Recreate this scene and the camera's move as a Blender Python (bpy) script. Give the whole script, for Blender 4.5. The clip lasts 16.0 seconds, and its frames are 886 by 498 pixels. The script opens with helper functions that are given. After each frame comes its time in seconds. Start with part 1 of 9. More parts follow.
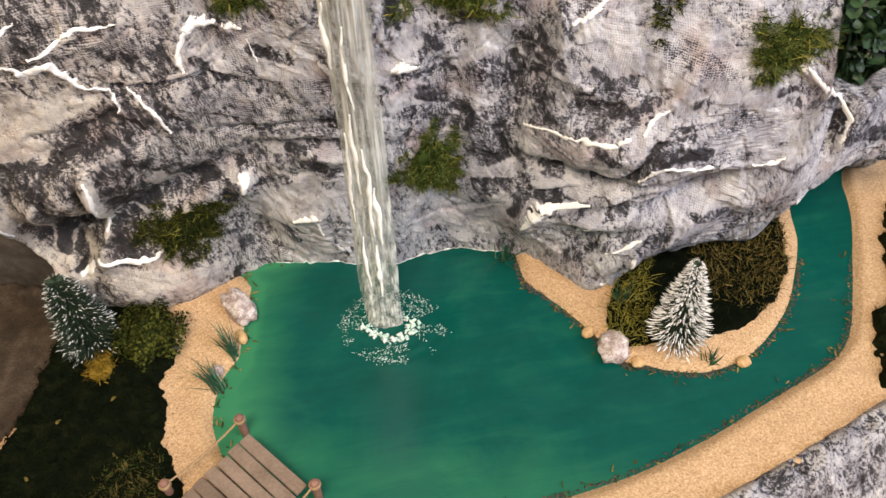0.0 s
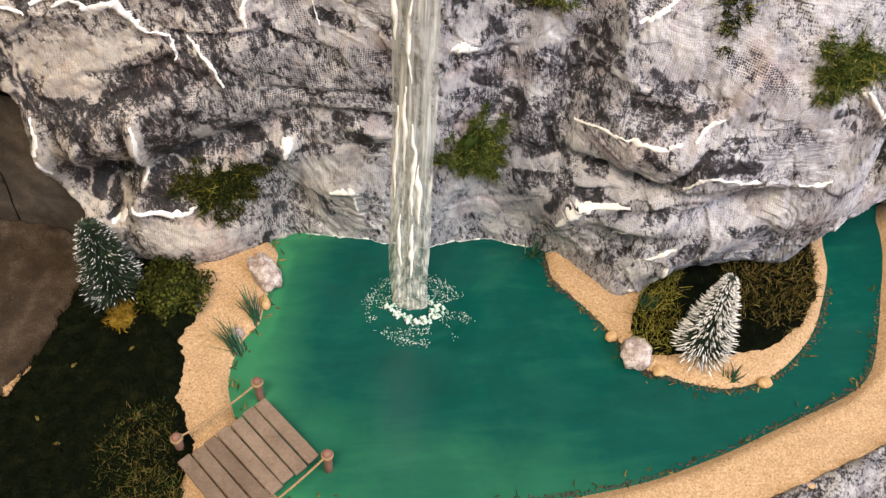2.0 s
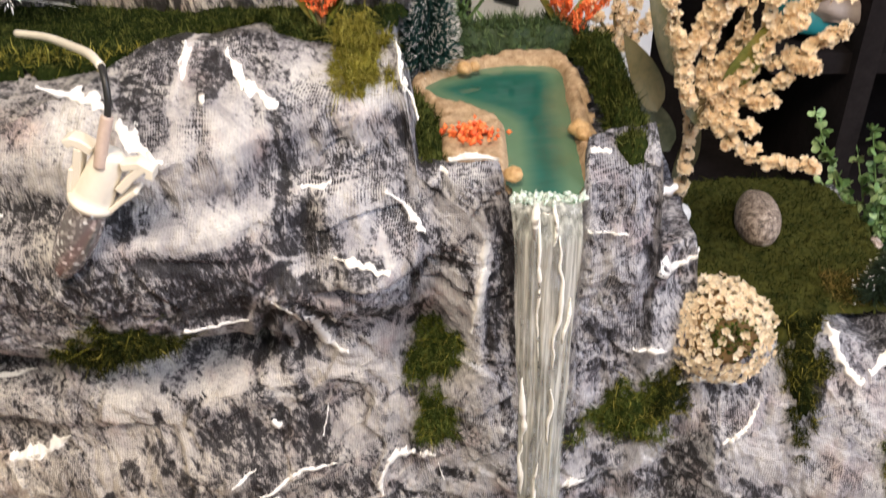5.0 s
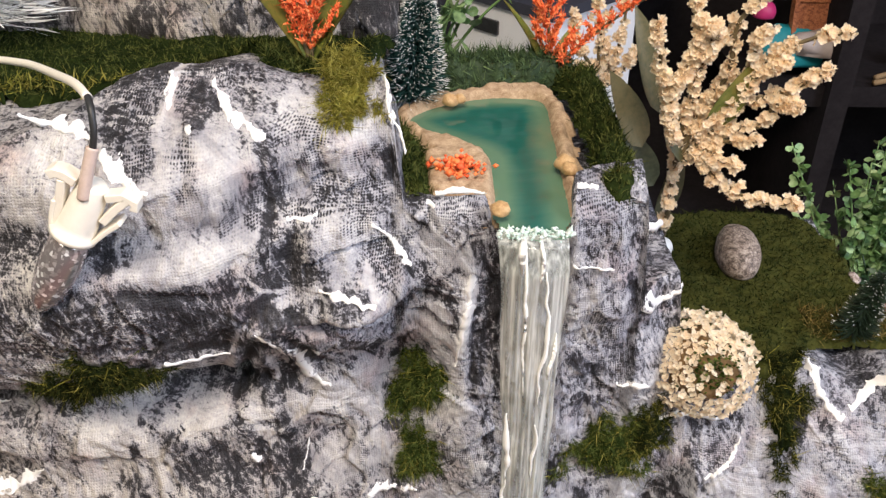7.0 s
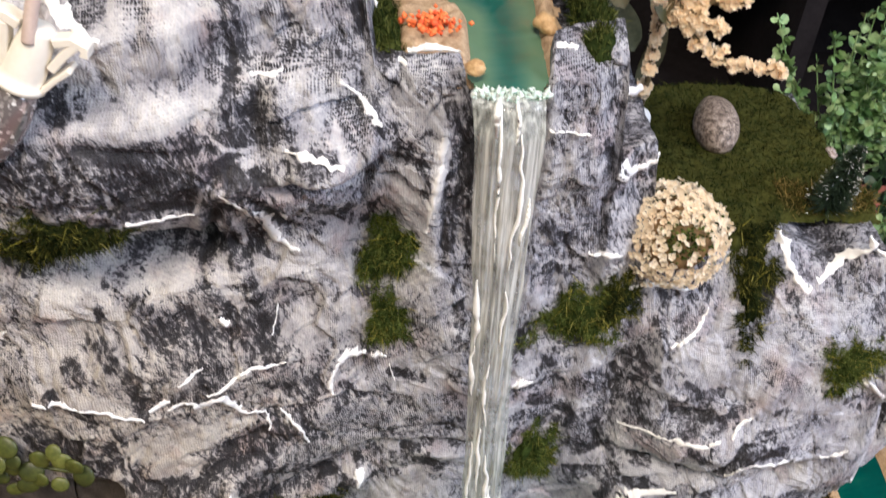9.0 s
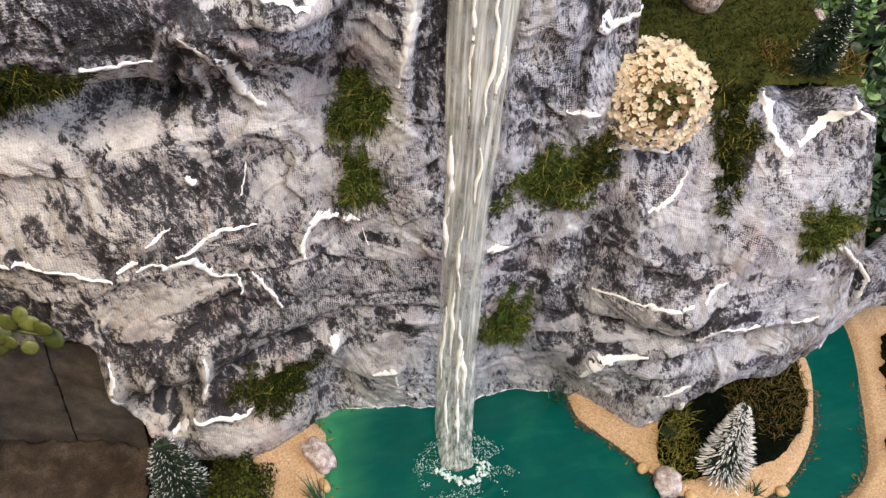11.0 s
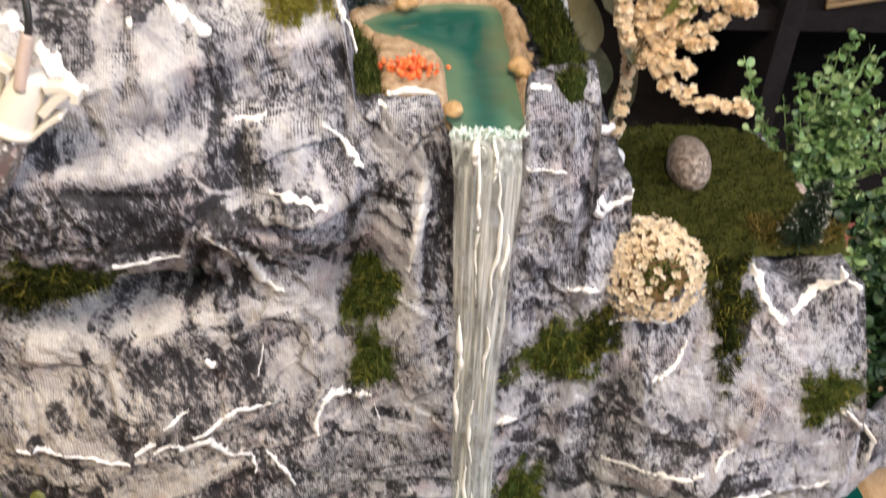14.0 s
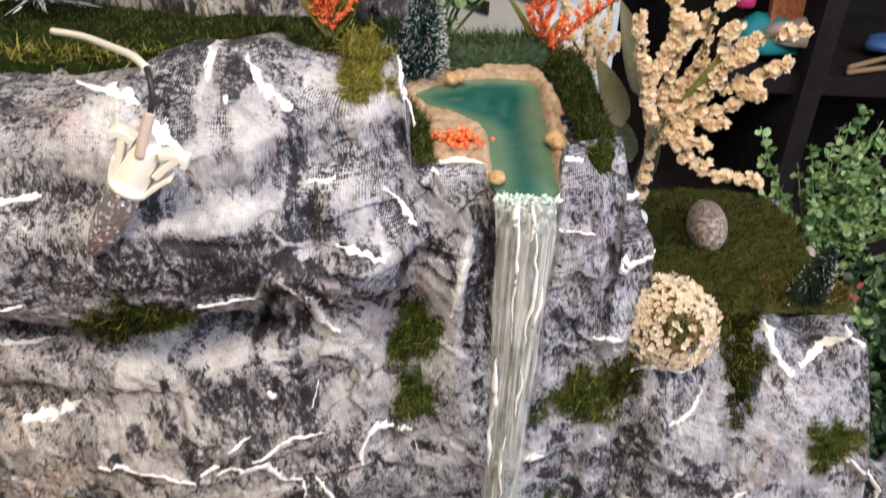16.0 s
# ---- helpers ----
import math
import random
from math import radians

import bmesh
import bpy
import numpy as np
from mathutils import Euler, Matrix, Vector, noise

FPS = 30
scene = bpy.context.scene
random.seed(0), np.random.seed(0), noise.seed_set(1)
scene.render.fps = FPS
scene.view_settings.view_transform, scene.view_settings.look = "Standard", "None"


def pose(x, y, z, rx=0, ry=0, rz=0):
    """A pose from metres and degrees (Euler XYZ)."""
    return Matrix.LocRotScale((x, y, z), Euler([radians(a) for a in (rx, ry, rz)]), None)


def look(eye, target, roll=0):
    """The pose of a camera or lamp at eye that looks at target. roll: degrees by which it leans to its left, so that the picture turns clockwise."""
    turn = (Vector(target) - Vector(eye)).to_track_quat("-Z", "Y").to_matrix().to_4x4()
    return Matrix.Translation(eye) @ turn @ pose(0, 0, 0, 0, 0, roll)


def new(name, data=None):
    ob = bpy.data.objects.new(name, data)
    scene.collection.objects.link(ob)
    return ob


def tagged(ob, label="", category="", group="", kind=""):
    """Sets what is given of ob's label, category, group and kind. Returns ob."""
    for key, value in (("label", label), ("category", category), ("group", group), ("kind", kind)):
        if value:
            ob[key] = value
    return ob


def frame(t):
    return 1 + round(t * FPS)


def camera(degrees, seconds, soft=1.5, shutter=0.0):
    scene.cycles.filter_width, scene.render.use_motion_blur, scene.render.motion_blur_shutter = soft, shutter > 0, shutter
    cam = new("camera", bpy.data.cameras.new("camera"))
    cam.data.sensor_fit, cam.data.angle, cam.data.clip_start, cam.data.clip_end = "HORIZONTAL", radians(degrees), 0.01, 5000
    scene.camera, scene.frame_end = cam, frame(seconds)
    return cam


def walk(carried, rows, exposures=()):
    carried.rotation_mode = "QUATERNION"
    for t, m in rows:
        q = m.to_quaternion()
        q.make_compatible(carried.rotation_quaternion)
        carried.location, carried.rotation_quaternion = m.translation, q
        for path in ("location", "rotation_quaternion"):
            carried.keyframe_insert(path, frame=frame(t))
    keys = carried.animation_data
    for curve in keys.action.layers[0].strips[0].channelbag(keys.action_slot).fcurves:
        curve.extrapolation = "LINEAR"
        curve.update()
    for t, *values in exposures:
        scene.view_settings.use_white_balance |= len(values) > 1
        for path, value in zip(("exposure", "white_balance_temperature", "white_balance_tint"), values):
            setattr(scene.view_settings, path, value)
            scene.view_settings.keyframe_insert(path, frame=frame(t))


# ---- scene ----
cam = camera(55.18, 16.0, soft=1.4, shutter=0.5)
PATH = [
    (0, (0.07506, -0.26347, 0.36970), (0.05467, -0.01719, 0.05517), -1.29),
    (0.5, (0.06755, -0.26672, 0.37106), (0.04214, -0.01973, 0.05745), -0.43),
    (1, (0.06207, -0.26749, 0.36186), (0.03820, -0.02103, 0.04772), 2.92),
    (1.5, (0.05611, -0.27395, 0.35865), (0.03768, -0.02422, 0.04673), 6.20),
    (2, (0.05827, -0.27308, 0.36049), (0.03885, -0.02343, 0.04856), 5.32),
    (2.5, (0.06160, -0.26716, 0.35669), (0.04071, -0.02151, 0.04170), 1.64),
    (3, (0.03764, -0.25845, 0.37462), (0.01586, -0.00774, 0.06371), -1.40),
    (3.5, (0.01780, -0.25460, 0.41525), (-0.00439, 0.02270, 0.12783), -2.50),
    (4, (0.00367, -0.25763, 0.43505), (-0.01706, 0.04289, 0.17188), -2.92),
    (4.5, (-0.00199, -0.25873, 0.44523), (-0.02433, 0.05965, 0.20411), -2.55),
    (5, (-0.00529, -0.26138, 0.45409), (-0.02509, 0.07102, 0.23247), -1.77),
    (5.2, (-0.00654, -0.26116, 0.45699), (-0.02522, 0.07526, 0.24143), -1.53),
    (7.3, (-0.00978, -0.25700, 0.45636), (-0.01543, 0.08171, 0.24366), 0.25),
    (7.5, (-0.00928, -0.25662, 0.45539), (-0.01343, 0.07945, 0.23851), 0.43),
    (8, (-0.01130, -0.25741, 0.45298), (-0.01148, 0.07005, 0.22327), 1.25),
    (8.5, (-0.01015, -0.25623, 0.44996), (-0.00812, 0.06223, 0.20792), 1.87),
    (9, (-0.00896, -0.25463, 0.44577), (-0.00320, 0.05170, 0.18862), 2.21),
    (9.5, (-0.00666, -0.25395, 0.43740), (0.00291, 0.03817, 0.16432), 2.03),
    (10, (-0.00652, -0.25539, 0.43234), (0.00727, 0.02530, 0.14770), 3.21),
    (10.2, (-0.00562, -0.25625, 0.42963), (0.01034, 0.01968, 0.14048), 4.01),
    (12.3, (-0.00701, -0.25936, 0.42890), (0.01011, 0.01170, 0.13524), 3.49),
    (12.5, (-0.00731, -0.25955, 0.43024), (0.00988, 0.01306, 0.13803), 3.48),
    (13, (-0.00714, -0.25974, 0.43253), (0.01129, 0.02173, 0.14892), 3.37),
    (13.5, (-0.00629, -0.26001, 0.43730), (0.01122, 0.03654, 0.16943), 2.73),
    (14, (-0.00862, -0.26333, 0.44673), (0.00484, 0.05731, 0.20796), 1.91),
    (14.5, (-0.00881, -0.26900, 0.45520), (-0.00045, 0.07309, 0.24806), 1.33),
    (15, (-0.00639, -0.27446, 0.46053), (0.00010, 0.07672, 0.26915), 1.75),
    (15.5, (-0.01466, -0.28588, 0.46682), (-0.01004, 0.06233, 0.27003), 2.32),
    (16, (-0.01820, -0.29659, 0.47364), (-0.01593, 0.03628, 0.25185), 2.40),
]
walk(cam, [(t, look(eye, target, roll)) for t, eye, target, roll in PATH],
     exposures=[(0.0, 0.31, 6750, 10), (2.8, 0.36, 6750, 10), (4.0, 0.18, 6600, 10), (5.0, 0.11, 6600, 10), (8.0, 0.15, 6000, 10), (10.0, 0.17, 6050, 10), (12.3, 0.28, 6500, 10), (13.2, 0.28, 6500, 10), (14.5, 0.16, 6500, 10), (15.0, 0.16, 6500, 10), (16.0, 0.14, 6150, 10)])

# ---------- world, lamps, exposure ----------
world = bpy.data.worlds.new("room_dark")
scene.world = world
world.use_nodes = True
world.node_tree.nodes["Background"].inputs["Color"].default_value = (0.84, 0.86, 1.0, 1)
world.node_tree.nodes["Background"].inputs["Strength"].default_value = 0.25


def area_lamp(name, eye, target, sx, sy, power, colour):
    data = bpy.data.lights.new(name, "AREA")
    data.shape, data.size, data.size_y, data.energy, data.color = "RECTANGLE", sx, sy, power, colour
    ob = new(name, data)
    ob.matrix_world = look(eye, target)
    return ob


area_lamp("ceiling_lamp", (-0.05, -0.85, 1.60), (0.0, 0.0, 0.1), 0.70, 0.50, 33.0, (0.98, 0.815, 0.645))
area_lamp("window_daylight", (1.42, -0.55, 1.05), (0.0, 0.05, 0.25), 1.0, 1.1, 27.0, (0.80, 0.84, 1.0))

# ---------- small tools ----------


def smooth(a, b, v):
    t = np.clip((np.asarray(v, float) - a) / (b - a), 0, 1)
    return t * t * (3 - 2 * t)


def lattice(ix, iy, seed):
    h = (ix.astype(np.int64) * 374761393 + iy.astype(np.int64) * 668265263 + seed * 1442695041) & 0x7FFFFFFF
    h = ((h ^ (h >> 13)) * 1274126177) & 0x7FFFFFFF
    return ((h ^ (h >> 16)) & 0xFFFF) / 65535.0


def vnoise(x, y, seed=0):
    """Smooth value noise from -1 to 1."""
    x, y = np.broadcast_arrays(np.asarray(x, float), np.asarray(y, float))
    ix, iy = np.floor(x), np.floor(y)
    fx, fy = x - ix, y - iy
    fx, fy = fx * fx * fx * (fx * (fx * 6 - 15) + 10), fy * fy * fy * (fy * (fy * 6 - 15) + 10)
    a, b = lattice(ix, iy, seed), lattice(ix + 1, iy, seed)
    c, d = lattice(ix, iy + 1, seed), lattice(ix + 1, iy + 1, seed)
    return 2 * ((a * (1 - fx) + b * fx) * (1 - fy) + (c * (1 - fx) + d * fx) * fy) - 1


def fbm(x, y, octaves=4, seed=0, gain=0.5):
    total, amp = 0.0, 1.0
    for n in range(octaves):
        total = total + amp * vnoise(x * 2**n + 17.3 * n, y * 2**n - 9.1 * n, seed + n)
        amp *= gain
    return total


def ridged(x, y, octaves=4, seed=0):
    total, amp = 0.0, 1.0
    for n in range(octaves):
        total = total + amp * (1 - 2 * np.abs(vnoise(x * 2**n + 3.7 * n, y * 2**n + 5.9 * n, seed + n)))
        amp *= 0.5
    return total


def blur(a, n):
    for axis in (0, 1):
        pad = [(n, n) if k == axis else (0, 0) for k in (0, 1)]
        c = np.cumsum(np.pad(np.pad(a, pad, mode="edge"), [(1, 0) if k == axis else (0, 0) for k in (0, 1)]), axis=axis)
        m = a.shape[axis]
        hi = np.take(c, np.arange(2 * n + 1, 2 * n + 1 + m), axis=axis)
        a = (hi - np.take(c, np.arange(m), axis=axis)) / (2 * n + 1)
    return a


def mesh_from(name, verts, faces, mats=(), smooth_shade=True, slots=None):
    """A mesh from arrays of places and of faces (all of one length)."""
    verts, faces = np.asarray(verts, np.float32), np.asarray(faces, np.int32)
    me = bpy.data.meshes.new(name)
    me.vertices.add(len(verts))
    me.vertices.foreach_set("co", verts.ravel())
    me.loops.add(faces.size)
    me.loops.foreach_set("vertex_index", faces.ravel())
    me.polygons.add(len(faces))
    me.polygons.foreach_set("loop_start", np.arange(0, faces.size, faces.shape[1], dtype=np.int32))
    me.polygons.foreach_set("use_smooth", np.full(len(faces), smooth_shade))
    for m in mats:
        me.materials.append(m)
    if slots is not None:
        me.polygons.foreach_set("material_index", np.asarray(slots, np.int32))
    me.update()
    me.validate()
    return me


def grid_faces(rows, cols, keep=None):
    k = np.arange(rows * cols).reshape(rows, cols)
    f = np.stack([k[:-1, :-1], k[:-1, 1:], k[1:, 1:], k[1:, :-1]], -1)
    return f[keep] if keep is not None else f.reshape(-1, 4)


def attribute(me, name, values):
    a = me.attributes.new(name, "FLOAT", "POINT")
    a.data.foreach_set("value", np.asarray(values, np.float32).ravel())


def bm_mesh(name, bm, material, smooth_shade=True):
    me = bpy.data.meshes.new(name)
    bm.to_mesh(me)
    bm.free()
    me.materials.append(material)
    for p in me.polygons:
        p.use_smooth = smooth_shade
    return me


def part(name, data, parent, label="", m=None):
    """Links a mesh as one part under a thing or a part."""
    ob = new(name, data)
    ob.parent = parent
    if m is not None:
        ob.matrix_local = m
    return tagged(ob, label)


def thing(name, place=(0, 0, 0), label="", category="", group="", kind=""):
    ob = new(name)
    ob.location = place
    ob.empty_display_size = 0.01
    return tagged(ob, label, category, group, kind)


def spline(points, per=8, closed=False):
    """Catmull-Rom through plan or space points."""
    p = np.asarray(points, float)
    n = len(p)
    out = []
    for k in range(n if closed else n - 1):
        if closed:
            a, b, c, d = p[k - 1], p[k], p[(k + 1) % n], p[(k + 2) % n]
        else:
            a, b, c, d = p[max(k - 1, 0)], p[k], p[k + 1], p[min(k + 2, n - 1)]
        for t in np.arange(per) / per:
            out.append(0.5 * (2 * b + (c - a) * t + (2 * a - 5 * b + 4 * c - d) * t**2 + (3 * b - a - 3 * c + d) * t**3))
    if not closed:
        out.append(p[-1])
    return np.array(out)


def inside_distance(x, y, loop):
    """Signed distance to a closed outline: positive inside."""
    d = np.full(x.shape, 1e9)
    odd = np.zeros(x.shape, bool)
    for (ax, ay), (bx, by) in zip(loop, np.roll(loop, -1, 0)):
        ex, ey = bx - ax, by - ay
        t = np.clip(((x - ax) * ex + (y - ay) * ey) / (ex * ex + ey * ey + 1e-15), 0, 1)
        d = np.minimum(d, (x - ax - t * ex) ** 2 + (y - ay - t * ey) ** 2)
        hit = (ay > y) != (by > y)
        odd ^= hit & (x < ex * (y - ay) / (ey if abs(ey) > 1e-12 else 1e-12) + ax)
    return np.where(odd, 1, -1) * np.sqrt(d)


def tube(path, radii, sides=8, name="tube", mats=()):
    """A round tube along a path."""
    path = np.asarray(path, float)
    radii = np.broadcast_to(np.asarray(radii, float), (len(path),))
    tan = np.gradient(path, axis=0)
    tan /= np.linalg.norm(tan, axis=1)[:, None] + 1e-12
    ref = np.array([0.0, 0, 1]) if abs(tan[0][2]) < 0.9 else np.array([1.0, 0, 0])
    u = np.cross(tan, ref)
    u /= np.linalg.norm(u, axis=1)[:, None] + 1e-12
    w = np.cross(tan, u)
    ang = np.arange(sides) * 2 * np.pi / sides
    ring = np.cos(ang)[None, :, None] * u[:, None] + np.sin(ang)[None, :, None] * w[:, None]
    v = path[:, None] + ring * radii[:, None, None]
    n = len(path)
    k = np.arange(n * sides).reshape(n, sides)
    f = np.stack([k[:-1], np.roll(k, -1, 1)[:-1], np.roll(k, -1, 1)[1:], k[1:]], -1).reshape(-1, 4)
    v = np.concatenate([v.reshape(-1, 3), path[:1], path[-1:]])
    caps = [(k[0, (j + 1) % sides], k[0, j], n * sides, n * sides) for j in range(sides)]
    caps += [(k[-1, j], k[-1, (j + 1) % sides], n * sides + 1, n * sides + 1) for j in range(sides)]
    me = bpy.data.meshes.new(name)
    me.from_pydata(v.tolist(), [], f.tolist() + [c[:3] for c in caps])
    for m in mats:
        me.materials.append(m)
    for p in me.polygons:
        p.use_smooth = True
    return me


def fibres(roots, ways, lengths, width, bend=0.4, seed=1):
    """Thin tapered blades of two bent steps: places and triangles."""
    r = np.random.default_rng(seed)
    n = len(roots)
    ways = ways / (np.linalg.norm(ways, axis=1)[:, None] + 1e-9)
    side = np.cross(ways, r.normal(size=(n, 3)))
    side /= np.linalg.norm(side, axis=1)[:, None] + 1e-9
    droop = r.normal(size=(n, 3)) * bend
    lengths = np.broadcast_to(lengths, (n,))[:, None]
    width = np.broadcast_to(width, (n,))[:, None]
    a, mid = roots, roots + ways * lengths * 0.5 + droop * lengths * 0.18
    tip = roots + ways * lengths + droop * lengths * 0.6
    v = np.stack([a - side * width, a + side * width, mid - side * width * 0.8, mid + side * width * 0.8, tip], 1)
    k = np.arange(n)[:, None, None] * 5
    f = (k + np.array([[0, 1, 3], [0, 3, 2], [2, 3, 4]])[None]).reshape(-1, 3)
    return v.reshape(-1, 3), f

# ---------- materials ----------
def material(name):
    m = bpy.data.materials.new(name)
    m.use_nodes = True
    return m, m.node_tree.nodes, m.node_tree.links, m.node_tree.nodes["Principled BSDF"]


def node(nodes, kind, **values):
    n = nodes.new(kind)
    for key, value in values.items():
        if key == "operation":
            n.operation = value
        elif key == "blend":
            n.blend_type = value
        elif key == "data_type":
            n.data_type = value
        else:
            n.inputs[key.replace("_", " ")].default_value = value
    return n


def ramp(nodes, stops):
    r = nodes.new("ShaderNodeValToRGB")
    while len(r.color_ramp.elements) < len(stops):
        r.color_ramp.elements.new(0.5)
    for e, (at, colour) in zip(r.color_ramp.elements, stops):
        e.position, e.color = at, (*colour, 1)
    return r


def calc(nodes, links, op, a, b=None):
    n = nodes.new("ShaderNodeMath")
    n.operation = op
    for k, v in enumerate((a, b)):
        if v is None:
            continue
        if isinstance(v, (int, float)):
            n.inputs[k].default_value = v
        else:
            links.new(v, n.inputs[k])
    return n.outputs[0]


def mottled(name, stops, scale, rough=0.8, fine=6.0, bump=0.2, gap=0.001, metallic=0.0, random_object=0.0, island=0.0, stretch=None, coat=0.0):
    """Colour from two scales of noise, with a fine relief."""
    m, n, l, bsdf = material(name)
    geo = n.new("ShaderNodeNewGeometry")
    place = geo.outputs["Position"]
    if stretch:
        mp = n.new("ShaderNodeMapping")
        mp.inputs["Scale"].default_value = stretch
        l.new(place, mp.inputs["Vector"])
        place = mp.outputs[0]
    a = node(n, "ShaderNodeTexNoise", Scale=scale, Detail=4.0, Roughness=0.6)
    b = node(n, "ShaderNodeTexNoise", Scale=scale * fine, Detail=3.0, Roughness=0.7)
    l.new(place, a.inputs["Vector"]), l.new(place, b.inputs["Vector"])
    v = calc(n, l, "ADD", calc(n, l, "MULTIPLY", a.outputs["Fac"], 0.55), calc(n, l, "MULTIPLY", b.outputs["Fac"], 0.45))
    if random_object:
        info = n.new("ShaderNodeObjectInfo")
        v = calc(n, l, "ADD", v, calc(n, l, "MULTIPLY", calc(n, l, "SUBTRACT", info.outputs["Random"], 0.5), random_object))
    if island:
        v = calc(n, l, "ADD", v, calc(n, l, "MULTIPLY", calc(n, l, "SUBTRACT", geo.outputs["Random Per Island"], 0.5), island))
    r = ramp(n, stops)
    l.new(v, r.inputs[0]), l.new(r.outputs[0], bsdf.inputs["Base Color"])
    bsdf.inputs["Roughness"].default_value, bsdf.inputs["Metallic"].default_value = rough, metallic
    bsdf.inputs["Coat Weight"].default_value = coat
    if rough >= 0.85:
        bsdf.inputs["Specular IOR Level"].default_value = 0.05
    if bump:
        k = node(n, "ShaderNodeBump", Strength=bump, Distance=gap)
        l.new(v, k.inputs["Height"]), l.new(k.outputs[0], bsdf.inputs["Normal"])
    return m


def rock_paint():
    """Plaster cloth over a form: charcoal wash, white dry brush on the ridges, the weave showing through in patches."""
    m, n, l, bsdf = material("painted_plaster_cloth")
    place = n.new("ShaderNodeNewGeometry").outputs["Position"]
    dry = n.new("ShaderNodeAttribute")
    dry.attribute_name = "dry"
    tint = n.new("ShaderNodeAttribute")
    tint.attribute_name = "warm"
    bare = n.new("ShaderNodeAttribute")
    bare.attribute_name = "bare"
    scuff = n.new("ShaderNodeAttribute")
    scuff.attribute_name = "scuff"

    def noise(scale, detail, rough, stretch=(1, 1, 1), turn=0.0, distort=0.0):
        mp = n.new("ShaderNodeMapping")
        mp.vector_type = "TEXTURE"
        mp.inputs["Scale"].default_value, mp.inputs["Rotation"].default_value = [1 / q for q in stretch], (0, -turn, 0)
        l.new(place, mp.inputs["Vector"])
        t = node(n, "ShaderNodeTexNoise", Scale=scale, Detail=detail, Roughness=rough, Distortion=distort)
        l.new(mp.outputs[0], t.inputs["Vector"])
        return t.outputs["Fac"]

    def centred(v, gain):
        return calc(n, l, "MULTIPLY", calc(n, l, "SUBTRACT", v, 0.5), gain)

    streak = noise(240.0, 6.0, 0.72, (1.0, 1.0, 0.36), -0.15, 0.8)
    scrape = noise(560.0, 5.0, 0.78, (1.0, 1.0, 0.26), 0.30, 0.4)
    blot = noise(62.0, 6.0, 0.68, (1, 1, 0.8), 0.0, 0.9)
    grain = noise(1500.0, 2.0, 0.6)
    v = centred(streak, 0.95)
    v = calc(n, l, "ADD", v, centred(blot, 0.40))
    v = calc(n, l, "ADD", v, centred(scrape, 1.75))
    v = calc(n, l, "ADD", v, centred(grain, 0.40))
    v = calc(n, l, "ADD", v, centred(noise(80.0, 6.0, 0.70, (1.0, 1.0, 0.30), 0.50, 0.8), 0.70))
    fleck = ramp(n, [(0.565, (0, 0, 0)), (0.63, (1, 1, 1))])
    l.new(noise(330.0, 4.0, 0.62, (1.0, 1.0, 0.36), 0.45, 0.7), fleck.inputs[0])
    worn = ramp(n, [(0.40, (0, 0, 0)), (0.56, (1, 1, 1))])
    l.new(noise(40.0, 4.0, 0.6, (1, 1, 0.6), 0.4), worn.inputs[0])
    v = calc(n, l, "SUBTRACT", v, calc(n, l, "MULTIPLY", calc(n, l, "MULTIPLY", fleck.outputs[0], worn.outputs[0]), 0.30))
    # hair creases of the cloth: some rubbed white, some filled with wash
    for scale, turn, gain in ((52.0, 0.7, 0.26), (64.0, -0.5, 0.22), (47.0, -0.2, -0.24), (70.0, 1.1, -0.20)):
        hair = ramp(n, [(0.488, (0, 0, 0)), (0.50, (1, 1, 1)), (0.512, (0, 0, 0))])
        l.new(noise(scale, 3.0, 0.55, (1.0, 1.0, 0.45), turn, 0.6), hair.inputs[0])
        v = calc(n, l, "ADD", v, calc(n, l, "MULTIPLY", hair.outputs[0], gain))
    v = calc(n, l, "ADD", dry.outputs["Fac"], calc(n, l, "MULTIPLY", v, scuff.outputs["Fac"]))
    # the weave, about a millimetre from thread to thread, bent with the cloth
    split = n.new("ShaderNodeSeparateXYZ")
    warp = node(n, "ShaderNodeTexNoise", Scale=28.0, Detail=2.0)
    l.new(place, warp.inputs["Vector"])
    bend = n.new("ShaderNodeVectorMath")
    bend.operation = "MULTIPLY_ADD"
    bend.inputs[1].default_value = (0.011, 0.011, 0.011)
    l.new(warp.outputs["Color"], bend.inputs[0]), l.new(place, bend.inputs[2])
    l.new(bend.outputs[0], split.inputs[0])
    pitch = 2 * math.pi / 0.00098
    across = calc(n, l, "SINE", calc(n, l, "MULTIPLY", split.outputs["X"], pitch))
    along = calc(n, l, "SINE", calc(n, l, "MULTIPLY", split.outputs["Z"], pitch))
    weave = calc(n, l, "MULTIPLY", calc(n, l, "ADD", across, 1.0), calc(n, l, "ADD", along, 1.0))
    weave = calc(n, l, "MULTIPLY", weave, 0.25)
    weave = calc(n, l, "POWER", weave, 1.3)
    show = ramp(n, [(0.40, (0.0, 0.0, 0.0)), (0.55, (1, 1, 1))])
    l.new(noise(75.0, 4.0, 0.65), show.inputs[0])
    gaps = calc(n, l, "ADD", calc(n, l, "MULTIPLY", show.outputs[0], 0.7), 0.3)
    v = calc(n, l, "SUBTRACT", v, calc(n, l, "MULTIPLY", calc(n, l, "MULTIPLY", weave, calc(n, l, "MULTIPLY", bare.outputs["Fac"], gaps)), 0.62))
